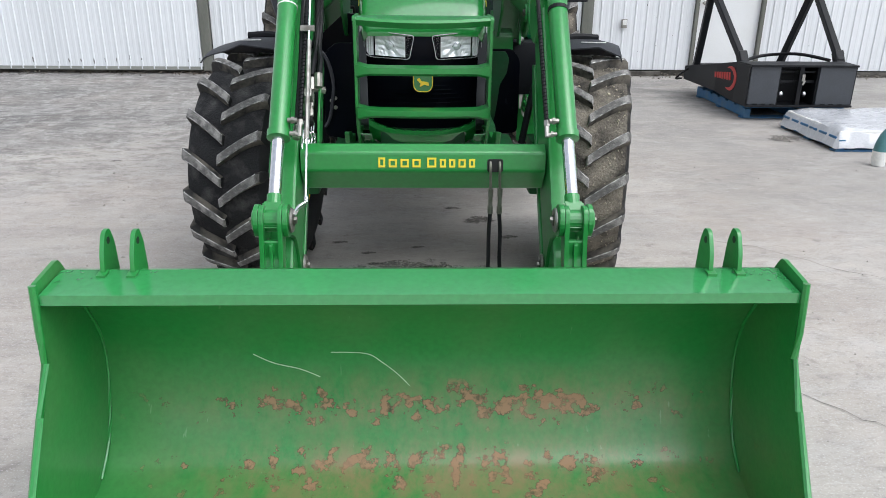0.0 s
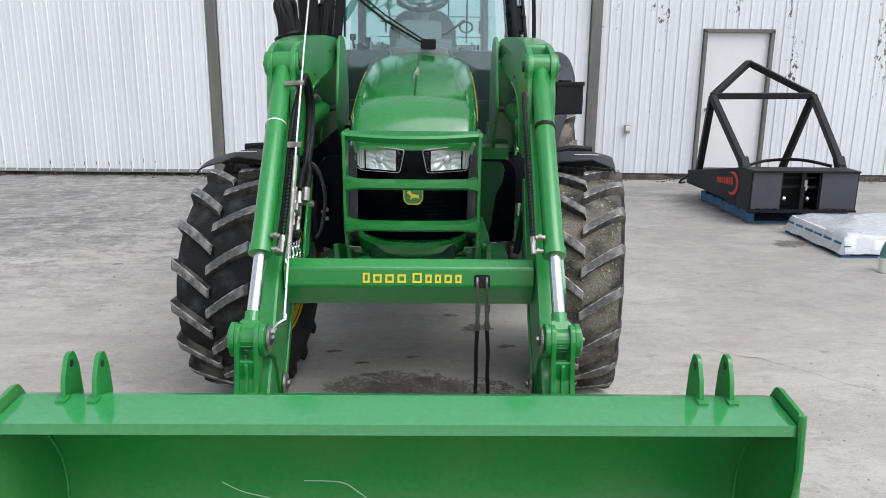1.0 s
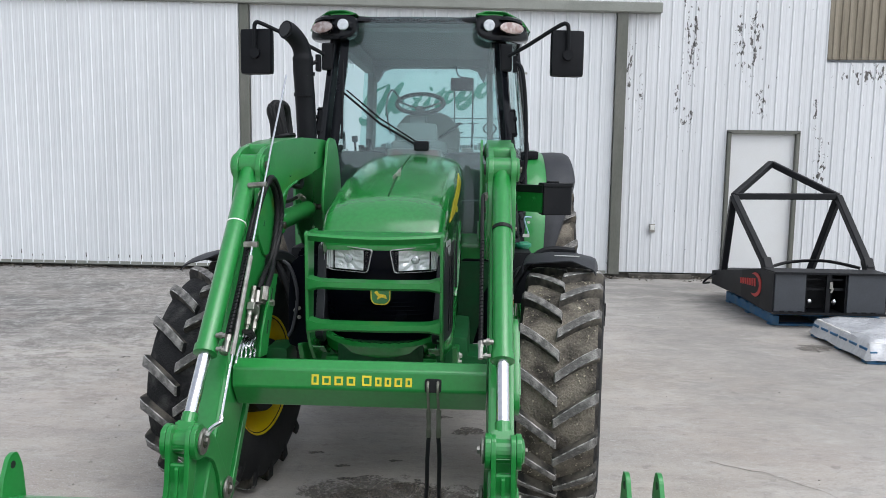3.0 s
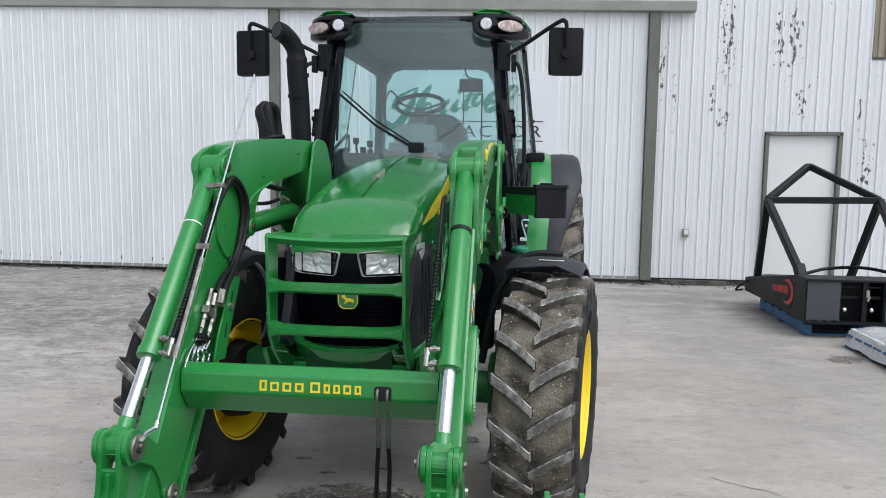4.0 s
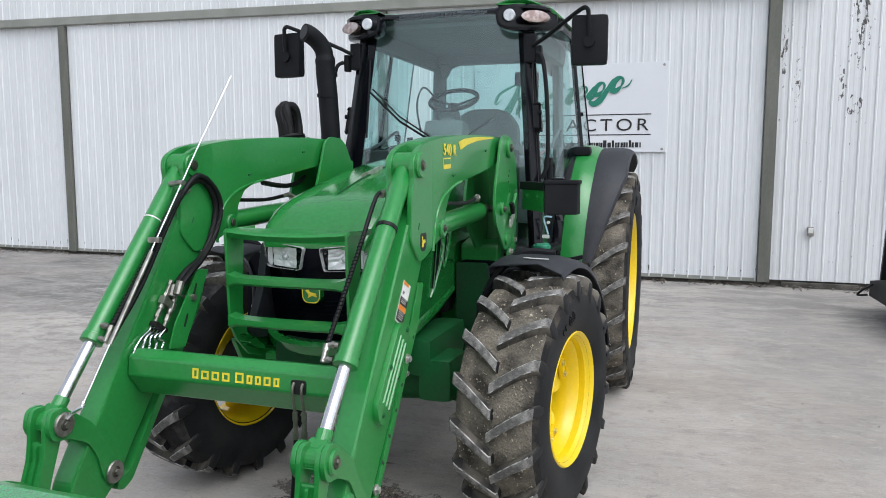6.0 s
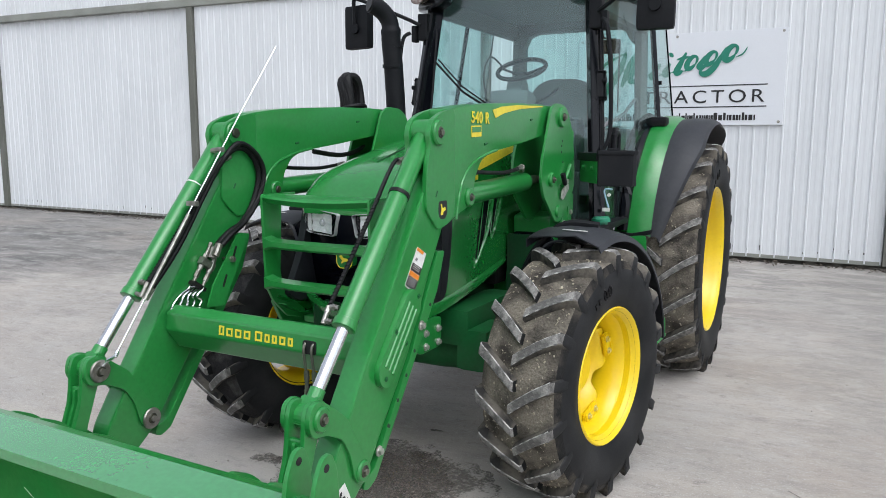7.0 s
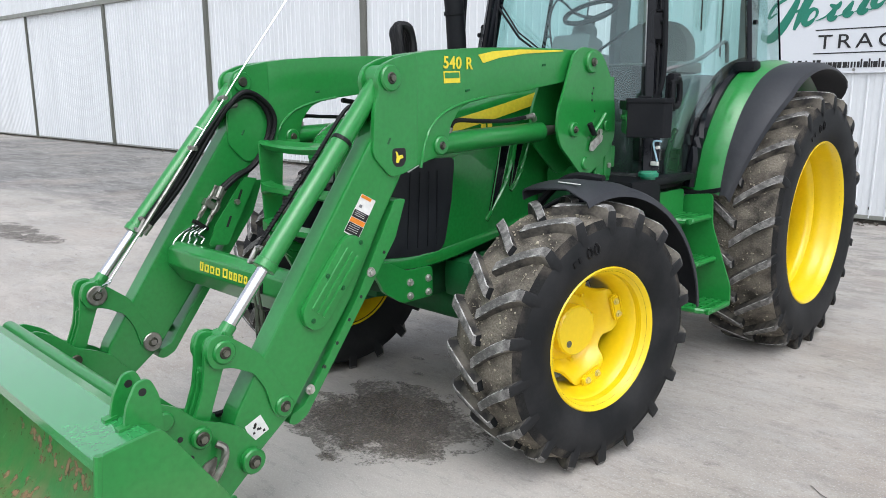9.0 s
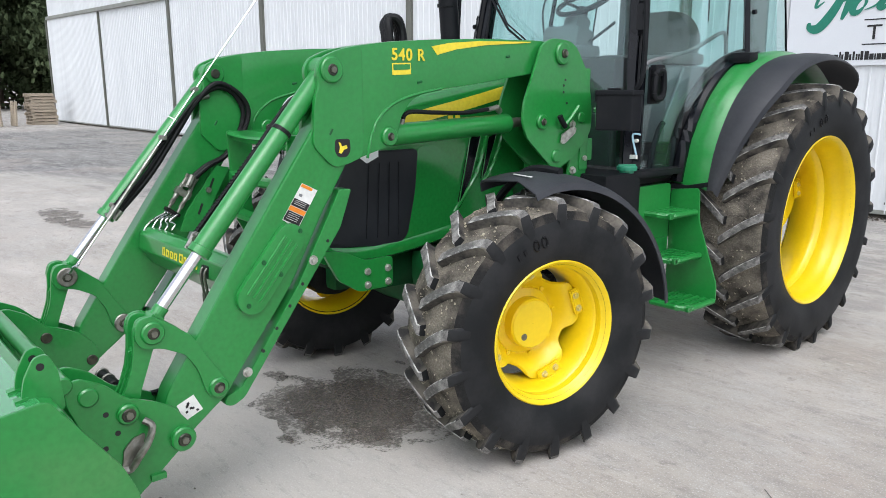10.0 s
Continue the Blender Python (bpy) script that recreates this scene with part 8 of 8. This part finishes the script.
prism(bm, [(2.022, 0.750), (1.886, 0.737), (1.886, 0.709), (1.895, 0.709), (1.897, 0.727), (2.014, 0.738)], X0 - HB + 0.006, X0 + HB - 0.006, 0.0015)
flange = part("top_flange", bm, FLANGE, bucket, "flat green top edge of the bucket")
SP = [(2.022, 0.782), (1.884, 0.764), (1.872, 0.63), (1.872, 0.555), (1.80, 0.44), (1.69, 0.265), (1.50, 0.10), (1.27, 0.014), (1.75, 0.018), (1.95, 0.03), (2.07, 0.06), (2.14, 0.13), (2.19, 0.23), (2.215, 0.34), (2.212, 0.47), (2.175, 0.56)]
for s in (1, -1):
    bm = B()
    prism(bm, rounded(SP, 0.015, 2), X0 + s * (HB + 0.004) - 0.006, X0 + s * (HB + 0.004) + 0.006, 0.002)
    side = part("side_plate", bm, BUCKET_IN, bucket, "green bucket side plate")
    bm = B()
    tube(bm, [(X0 + s * (HB + 0.002), *q) for q in SP[1:7]], 0.010, 8)
    part("side_edge", bm, GREEN, side, smooth=True)
    bm = B()
    tube(bm, smooth_path([(X0 + s * (HB - 0.004), p.x - 0.006, p.y + 0.004) for p in PROF[4:30:5]], 4), 0.005, 6)
    part("weld_bead", bm, GREEN, side)
    for o in (0.760, 0.837):
        bm = B()
        prism(bm, rounded([(1.990, 0.748), (2.000, 0.80), (2.028, 0.852), (2.060, 0.856), (2.080, 0.81), (2.090, 0.70), (2.03, 0.70)], 0.016), X0 + s * o - 0.006, X0 + s * o + 0.006, 0.002)
        ear = part("ear", bm, GREEN, bucket, "upright green lug with a hole")
        bm = B()
        rod(bm, (X0 + s * o - 0.0066, 2.040, 0.826), (X0 + s * o + 0.0066, 2.040, 0.826), 0.010, 12)
        part("ear_hole", bm, INK, ear)
        bm = B()
        prism(bm, [(1.975, 0.745), (2.005, 0.750), (2.005, 0.757), (1.975, 0.752)], X0 + s * o - 0.012, X0 + s * o + 0.012)
        part("ear_foot", bm, GREEN, ear)
bm = B()
prism(bm, [(2.022, 0.750), (2.085, 0.66), (2.105, 0.655), (2.055, 0.74)], X0 - HB + 0.01, X0 + HB - 0.01, 0.002)
part("rear_stiffener", bm, GREEN, bucket)
bm = B()
box(bm, (X0, 1.25, 0.014), (2 * HB, 0.12, 0.016), 0.003)
part("cutting_edge", bm, STEEL, bucket, "worn steel cutting edge")
# long curved scratches through the paint
for pts in (((-0.52, 0.400), (-0.46, 0.370), (-0.38, 0.350), (-0.32, 0.325)), ((-0.285, 0.405), (-0.18, 0.400), (-0.13, 0.370), (-0.08, 0.330), (-0.035, 0.280))):
    bm = B()

    def on_back(z):
        return min(PROF, key=lambda p: abs(p.y - z) + (5 if p.x < 2.0 else 0)).x

    tube(bm, smooth_path([(X0 + a, on_back(b), b) for a, b in pts], 6), 0.0016, 5)
    part("scratch", bm, SCRATCH, bucket, "pale scratch in the paint")

# ---- mower deck with guard frame ----
impl = thing("mower_attachment", (3.9, 8.7, 0.13), "black mower attachment with a welded triangular guard, on a blue pallet", "mower")
bm = B()
DK = [(3.31, 8.16), (4.46, 8.16), (4.56, 8.55), (4.56, 9.45), (4.15, 9.85), (3.55, 9.85), (3.23, 9.55), (3.26, 8.6)]
lo = [bm.verts.new((x, y, 0.15 if y < 8.2 else 0.20)) for x, y in DK]
hi = [bm.verts.new((x, y, 0.575 if y < 8.2 else 0.50 if y < 9 else 0.36)) for x, y in DK]
bm.faces.new(lo)
bm.faces.new(hi[::-1])
for i in range(len(DK)):
    bm.faces.new((lo[i], hi[i], hi[(i + 1) % len(DK)], lo[(i + 1) % len(DK)]))
deck = part("deck", bm, IMPL, impl, "black steel mower deck")
for xa, xb in ((3.335, 3.640), (4.055, 4.430)):
    bm = B()
    box(bm, ((xa + xb) / 2, 7.885, 0.365), (xb - xa, 0.03, 0.385), 0.006)
    dr = part("front_door", bm, IMPL_GREY, deck, "dark grey plate door")
    bm = B()
    for k in range(3):
        box(bm, (xa + 0.08 + 0.09 * k, 7.868, 0.178), (0.05, 0.012, 0.012), 0.003)
    part("door_hinge", bm, IMPL, dr, split=True)
for nm, poly, z0, z1 in (("top_plate", [(3.325, 7.88), (4.44, 7.88), (4.46, 8.17), (3.31, 8.17)], 0.565, 0.58), ("bottom_plate", [(3.325, 7.88), (4.44, 7.88), (4.46, 8.17), (3.31, 8.17)], 0.15, 0.165), ("end_plate", [(3.320, 7.88), (3.334, 7.88), (3.322, 8.17), (3.305, 8.17)], 0.165, 0.565), ("end_plate", [(4.432, 7.88), (4.445, 7.88), (4.47, 8.17), (4.45, 8.17)], 0.165, 0.565), ("partition", [(3.645, 7.89), (3.657, 7.89), (3.657, 8.17), (3.645, 8.17)], 0.165, 0.565), ("partition", [(4.040, 7.89), (4.052, 7.89), (4.052, 8.17), (4.040, 8.17)], 0.165, 0.565)):
    bm = B()
    prism(bm, poly, z0, z1, 0.002, plane="z")
    part(nm, bm, IMPL, deck)
bm = B()
box(bm, (3.865, 7.885, 0.365), (0.045, 0.03, 0.39), 0.004)
box(bm, (3.85, 7.95, 0.40), (0.38, 0.02, 0.03), 0.004)
box(bm, (3.85, 7.95, 0.50), (0.38, 0.02, 0.02), 0.004)
box(bm, (3.88, 7.87, 0.57), (1.12, 0.05, 0.022), 0.004)
box(bm, (3.88, 7.87, 0.16), (1.12, 0.05, 0.022), 0.004)
part("front_frame", bm, IMPL, deck)
bm = B()
box(bm, (3.885, 7.862, 0.45), (0.03, 0.008, 0.07), 0.003)
box(bm, (3.895, 7.862, 0.40), (0.02, 0.008, 0.05), 0.003, ry=20)
part("chain_tag", bm, ZINC, deck)
for x in (3.72, 3.97):
    bm = B()
    tube(bm, [(x, 7.96 - 0.004 * k, 0.27) for k in range(6)], lambda t: 0.030 * math.cos(1.3 * t) + 0.002, 16)
    part("bearing_cap", bm, CHROME, deck, "bright round bearing cap", smooth=True)
bm = B()
for k in range(7):
    y = 8.30 + 0.052 * k
    box(bm, (3.308 - 0.11 * (y - 8.16), y, 0.405 - 0.004 * k), (0.008, 0.034, 0.085 - 0.004 * k), 0.002, rz=7, rx=-12)
rows = []
for k in range(17):
    a = radians(-115 + 230 * k / 16)
    w = 0.028 * math.sin(math.pi * k / 16) + 0.003
    row = []
    for d in (-w, w):
        y, z = 8.30 - (0.17 + d) * math.cos(a) * 0.75, 0.385 + (0.115 + d) * math.sin(a)
        row.append((3.305 - 0.11 * (y - 8.16), y, z))
    rows.append(row)
shell(bm, rows, 0.004)
part("side_decal", bm, RED, deck, "red swoosh mark", split=True)
pts = {"l": (3.335, 9.23, 1.285), "r": (4.535, 9.23, 1.300), "a": (3.953, 9.78, 1.68)}
for a, b in ((pts["l"], pts["a"]), (pts["r"], pts["a"]), (pts["l"], pts["r"]), (pts["l"], (3.44, 8.32, 0.53)), (pts["l"], (3.35, 9.5, 0.36)), (pts["r"], (4.49, 8.32, 0.56)), (pts["r"], (4.39, 9.5, 0.385))):
    bm = B()
    bar(bm, a, b, 0.075, 0.075)
    part("guard_bar", bm, IMPL, impl, "black square tube")
for s0, e0 in (((3.44, 8.32, 0.50), (3.43, 8.42, 0.65)), ((4.49, 8.32, 0.52), (4.495, 8.42, 0.66))):
    bm = B()
    bar(bm, s0, e0, 0.10, 0.09)
    bolt(bm, Vector(e0) + Vector((0, -0.05, -0.06)), 0.02, 0.03, (0, -1, 0))
    part("guard_foot", bm, IMPL, impl)
bm = B()
tube(bm, smooth_path([(3.55, 8.6, 0.53), (3.9, 8.9, 0.56), (4.2, 8.7, 0.60), (4.45, 8.45, 0.56)]), 0.018, 8)
tube(bm, smooth_path([(3.30, 9.5, 0.36), (3.16, 9.40, 0.30), (3.10, 9.45, 0.22), (3.22, 9.6, 0.20)]), 0.012, 8)
part("hose", bm, HOSE, impl, split=True)


def pallet(name, at, size, mat, label, rz=0.0, group=""):
    """A wooden pallet: deck boards on stringers."""
    w, d = size
    p = thing(name, at, label, "pallet", group)
    for k in range(6):
        bm = B()
        box(bm, (at[0], at[1] - d / 2 + d * (k + 0.5) / 6, at[2] + 0.118), (w, d / 6 * 0.72, 0.02), 0.002)
        part("deck_board", bm, mat, p)
    for x in (-0.46, 0, 0.46):
        bm = B()
        box(bm, (at[0] + x * w, at[1], at[2] + 0.062), (0.06, d, 0.09), 0.002)
        part("stringer", bm, mat, p)
    for y in (-0.45, 0, 0.45):
        bm = B()
        box(bm, (at[0], at[1] + y * d, at[2] + 0.009), (w, 0.1, 0.018), 0.002)
        part("bottom_board", bm, mat, p)
    if rz:
        p.rotation_euler = (0, 0, radians(rz))
    return p


pallet("pallet", (3.92, 8.72, 0), (1.1, 1.45), PALLET_BLUE, "blue painted wooden pallet under the mower")
pallet("pallet", (4.16, 7.03, 0), (1.16, 1.06), PALLET_BLUE, "blue painted wooden pallet under a wrapped load")
wrap = thing("wrapped_load", (4.16, 7.03, 0.13), "low flat load in crinkled clear shrink wrap on a blue pallet", "wrapped goods")
bm = B()
rows = []
for j in range(25):
    row = []
    for i in range(29):
        x, y = 3.56 + 1.2 * i / 28, 6.48 + 1.1 * j / 24
        edge = min(i, 28 - i, j, 24 - j)
        z = 0.20 + 0.02 * noise.noise((x * 5, y * 3, 0)) + 0.012 * noise.noise((x * 14, y * 9, 2)) + 0.012 * math.sin(x * 9 + y * 4)
        z += 0.05 * math.exp(-((x - 4.35) ** 2 + (y - 7.1) ** 2) / 0.08)
        if edge == 0:
            z = 0.035 + 0.02 * noise.noise((x * 8, y * 8, 5))
        elif edge == 1:
            z -= 0.03
        row.append((x + (0.012 * noise.noise((y * 9, z, 3)) if edge < 2 else 0), y, max(z, 0.15) if edge else z))
    rows.append(row)
grid(bm, rows)
bm.normal_update()
bmesh.ops.solidify(bm, geom=list(bm.faces), thickness=0.004)
part("film", bm, WRAP, wrap, "crinkled plastic film", smooth=True)
bm = B()
box(bm, (4.16, 7.03, 0.155), (1.1, 1.0, 0.045), 0.01)
part("load", bm, STICKER, wrap)

can = thing("sprayer_bottle", (3.68, 6.02, 0), "small white tub with a teal sprayer head on the concrete", "bottle")
bm = B()
tube(bm, [(3.68, 6.02, 0.004 + 0.03 * k) for k in range(5)], lambda t: 0.050 + 0.012 * t, 18)
part("tub", bm, STICKER, can, smooth=True)
bm = B()
tube(bm, smooth_path([(3.68, 6.02, 0.12), (3.685, 6.02, 0.18), (3.70, 6.02, 0.23), (3.73, 6.02, 0.285)], 4), lambda t: 0.058 - 0.012 * t, 16)
box(bm, (3.77, 6.02, 0.25), (0.16, 0.09, 0.05), 0.02, ry=-15)
part("head", bm, material("teal_plastic", (0.07, 0.20, 0.21), 0.5), can, smooth=True)

# ---- far corner of the yard ----
random.seed(5)
first = pallet("pallet", (-32.95, 9.95, 0), (1.02, 1.0), PALLET_WOOD, "weathered wooden pallet in a stack", 0, "stacked pallets")
for k in range(1, 10):
    copy_thing(first, pose(-32.95 + random.uniform(-0.05, 0.05), 9.95 + random.uniform(-0.05, 0.05), 0.131 * k, 0, 0, random.uniform(-3, 3)))
crate = thing("timber_bundle", (-31.85, 8.45, 0), "bundle of weathered timber offcuts standing in the yard", "timber")
for k in range(16):
    bm = B()
    a = Vector((-32.15 + 0.075 * (k % 8) * 1.2 + random.uniform(-0.05, 0.05), 8.15 + 0.5 * (k // 8), 0.02))
    bar(bm, a, a + Vector((random.uniform(-0.16, 0.16), random.uniform(-0.1, 0.1), random.uniform(0.85, 1.1))), 0.07, 0.10)
    part("offcut", bm, PALLET_WOOD, crate)


def tree(at, h, seed, label):
    """Tapered trunk, limbs, and a ragged crown of many small leaf cards in clumps."""
    random.seed(seed)
    t = thing("tree", at, label, "tree", "trees beyond the yard")
    v = Vector(at)
    bm = B()
    tube(bm, smooth_path([v, v + Vector((0.1, 0.1, h * 0.25)), v + Vector((-0.1, 0.2, h * 0.55)), v + Vector((0.1, 0, h * 0.85))]), lambda k: h * 0.022 * (1 - 0.8 * k), 10)
    tips = []
    for k in range(20):
        a, z = random.uniform(0, 6.28), h * random.uniform(0.02, 0.75)
        r = h * 0.30 * (1 - 0.4 * abs(z / h - 0.4))
        e = v + Vector((r * math.cos(a), r * math.sin(a), z + h * random.uniform(0.05, 0.2)))
        tube(bm, smooth_path([v + Vector((0, 0, z)), v + Vector((r * 0.5 * math.cos(a), r * 0.5 * math.sin(a), z + h * 0.03)), e], 4), lambda k: h * 0.008 * (1 - 0.7 * k), 6)
        tips.append(e)
        tips.append(v + Vector((r * 0.55 * math.cos(a), r * 0.55 * math.sin(a), z + h * 0.08)))
    tips.append(v + Vector((0, 0, h * 0.92)))
    part("trunk", bm, BARK, t, smooth=True)
    verts, faces = [], []
    for c in tips:
        for k in range(200):
            p = c + Vector((random.gauss(0, 1), random.gauss(0, 1), random.gauss(0, 0.8))) * h * 0.062
            s = h * random.uniform(0.012, 0.026)
            q = Euler((random.uniform(0, 6.3), random.uniform(0, 6.3), random.uniform(0, 6.3))).to_matrix()
            n0 = len(verts)
            verts += [p + q @ Vector(w) * s - v for w in ((-1, -0.5, 0), (0, -0.7, 0.2), (1, 0, 0), (0, 0.7, 0.2))]
            faces.append((n0, n0 + 1, n0 + 2, n0 + 3))
    me = bpy.data.meshes.new("crown")
    me.from_pydata(verts, [], faces)
    me.materials.append(LEAF)
    cr = new("crown", me)
    cr.parent = t
    return t


for k, (x, y, h) in enumerate(((-58, 9, 12), (-62, 14, 13), (-57, 18, 11), (-66, 5, 12), (-70, 20, 14), (-60, 24, 12), (-68, 11, 15))):
    tree((x, y, 0), h, 20 + k, "dense dark green tree at the edge of the yard")

# ---- marks on the concrete ----


def blot(bm, cx, cy, rx, ry, seed, z=0.004, n=56, rough=0.32):
    """A ragged flat patch."""
    vs = []
    for k in range(n):
        a = 2 * math.pi * k / n
        f = 1 + rough * noise.noise((math.cos(a) * 1.6 + seed * 7.1, math.sin(a) * 1.6, 0.3)) + rough * 0.6 * noise.noise((math.cos(a) * 5 + seed, math.sin(a) * 5, 2.0)) + rough * 0.25 * noise.noise((math.cos(a) * 14, math.sin(a) * 14, seed))
        vs.append(bm.verts.new((cx + rx * f * math.cos(a), cy + ry * f * math.sin(a), z)))
    bm.faces.new(vs)


STAINS = [(-0.12, 3.40, 0.42, 0.31), (-0.18, 3.76, 0.34, 0.22), (0.16, 3.62, 0.34, 0.26), (-0.08, 3.52, 0.34, 0.30), (0.26, 3.40, 0.18, 0.10), (-0.65, 3.43, 0.09, 0.06), (0.30, 4.62, 0.10, 0.09), (-0.54, 4.22, 0.05, 0.025), (-0.36, 4.05, 0.045, 0.02), (-0.09, 4.14, 0.04, 0.018), (-0.32, 3.89, 0.05, 0.02), (0.13, 4.86, 0.06, 0.03), (-0.53, 2.91, 0.07, 0.05), (-2.52, 6.1, 0.05, 0.03), (3.38, 7.0, 0.17, 0.16), (-7.1, 4.05, 0.62, 0.22), (-6.2, 4.05, 0.42, 0.20), (-6.6, 3.86, 0.3, 0.12), (0.05, 3.10, 0.05, 0.03), (-0.28, 3.2, 0.03, 0.02), (0.45, 4.3, 0.05, 0.03)]
for k, (x, y, rx, ry) in enumerate(STAINS):
    bm = B()
    blot(bm, 0, 0, rx, ry, k + 1)
    ob = part("oil_stain", bm, WET)
    ob.location = (x, y, 0.0002 * k)
    tagged(ob, "dark damp oil stain on the concrete", "stain", "stains on the concrete", "structure")


def crack(pts, w, seed):
    random.seed(seed)
    p = []
    for a, b in zip(pts, pts[1:]):
        n = max(3, int((Vector(b) - Vector(a)).length / 0.06))
        for i in range(n):
            t = i / n
            p.append((a[0] + (b[0] - a[0]) * t + random.gauss(0, 0.008), a[1] + (b[1] - a[1]) * t + random.gauss(0, 0.008)))
    bm = B()
    rows = [[(x, y - w * random.uniform(0.2, 1), 0.0035), (x, y + w * random.uniform(0.2, 1), 0.0035)] for x, y in p]
    grid(bm, rows)
    ob = part("crack", bm, CRACK)
    tagged(ob, "thin dark crack in the concrete", "crack", "cracks in the concrete", "structure")


crack([(1.61, 4.27), (1.86, 4.15), (2.02, 3.98), (2.15, 3.80), (2.33, 3.69), (2.9, 3.4)], 0.004, 1)
crack([(1.25, 2.72), (1.40, 2.55), (1.48, 2.46), (1.57, 2.36), (1.9, 2.2)], 0.003, 2)
crack([(2.6, 11.0), (3.0, 9.6), (3.2, 8.2)], 0.006, 3)
crack([(1.1, 10.4), (1.9, 9.9), (2.5, 9.2), (2.75, 8.4)], 0.005, 5)
crack([(1.3, 7.9), (2.4, 7.75), (3.1, 7.85)], 0.003, 6)
crack([(2.0, 9.0), (2.9, 8.7), (3.2, 8.75)], 0.003, 7)
crack([(-6.0, 9.2), (-4.2, 8.7), (-2.9, 9.1)], 0.004, 8)
crack([(-5.2, 7.4), (-3.9, 7.2), (-2.6, 6.7)], 0.004, 9)

# old leaves and dirt blown against the foot of the shed
random.seed(17)
verts, faces = [], []
for k in range(5200):
    x = random.uniform(-33, 9)
    if DX0 - 0.1 < x < DX1 + 0.1:
        continue
    heap = 0.5 + 0.5 * noise.noise((x * 0.9, 0.0, 1.0)) + 0.5 * noise.noise((x * 3.1, 4.0, 1.0))
    if random.random() > heap + 0.15:
        continue
    y = WY - 0.03 - abs(random.gauss(0, 0.10)) * (0.5 + heap)
    z = max(0.004, 0.07 * max(0, heap) * (1 - (WY - y) / 0.3) * random.random())
    s = random.uniform(0.012, 0.035)
    q = Euler((random.uniform(-0.6, 0.6), random.uniform(-0.6, 0.6), random.uniform(0, 6.3))).to_matrix()
    n0 = len(verts)
    verts += [Vector((x, y, z + 0.006)) + q @ Vector(w) * s for w in ((-1.2, -0.3, 0), (0, -0.5, 0.25), (1.2, 0.1, 0), (0, 0.5, 0.2))]
    faces += [(n0, n0 + 1, n0 + 2), (n0, n0 + 2, n0 + 3)]
me = bpy.data.meshes.new("dirt_litter")
me.from_pydata(verts, [], faces)
me.materials.append(material("dead_leaf_dirt", (0.085, 0.07, 0.055), 0.95, second=(0.22, 0.20, 0.17), amount=0.9, scale=1.5))
tagged(new("dirt_litter", me), "dark leaf litter and dirt along the foot of the shed", "litter", kind="stuff")

# loose grit and small stones
random.seed(11)
verts, faces = [], []
for k in range(2600):
    x, y = random.uniform(-7, 6), random.uniform(1.2, 10.8)
    if noise.noise((x * 0.8, y * 0.8, 3.0)) < random.uniform(-0.4, 0.5):
        continue
    s = random.uniform(0.003, 0.008) * (1 + (random.random() > 0.93) * 0.9)
    n0 = len(verts)
    for a in range(5):
        t = a * 1.2566
        verts.append((x + s * math.cos(t) * random.uniform(0.6, 1.2), y + s * math.sin(t) * random.uniform(0.6, 1.2), 0.0))
    verts.append((x, y, s * random.uniform(0.6, 1.1)))
    for a in range(5):
        faces.append((n0 + a, n0 + (a + 1) % 5, n0 + 5))
me = bpy.data.meshes.new("grit")
me.from_pydata(verts, [], faces)
me.materials.append(material("grit_stone", (0.40, 0.38, 0.35), 0.9, second=(0.18, 0.16, 0.14), amount=0.9, scale=3))
tagged(new("grit", me), "loose grit and small stones on the concrete", "grit", kind="stuff")
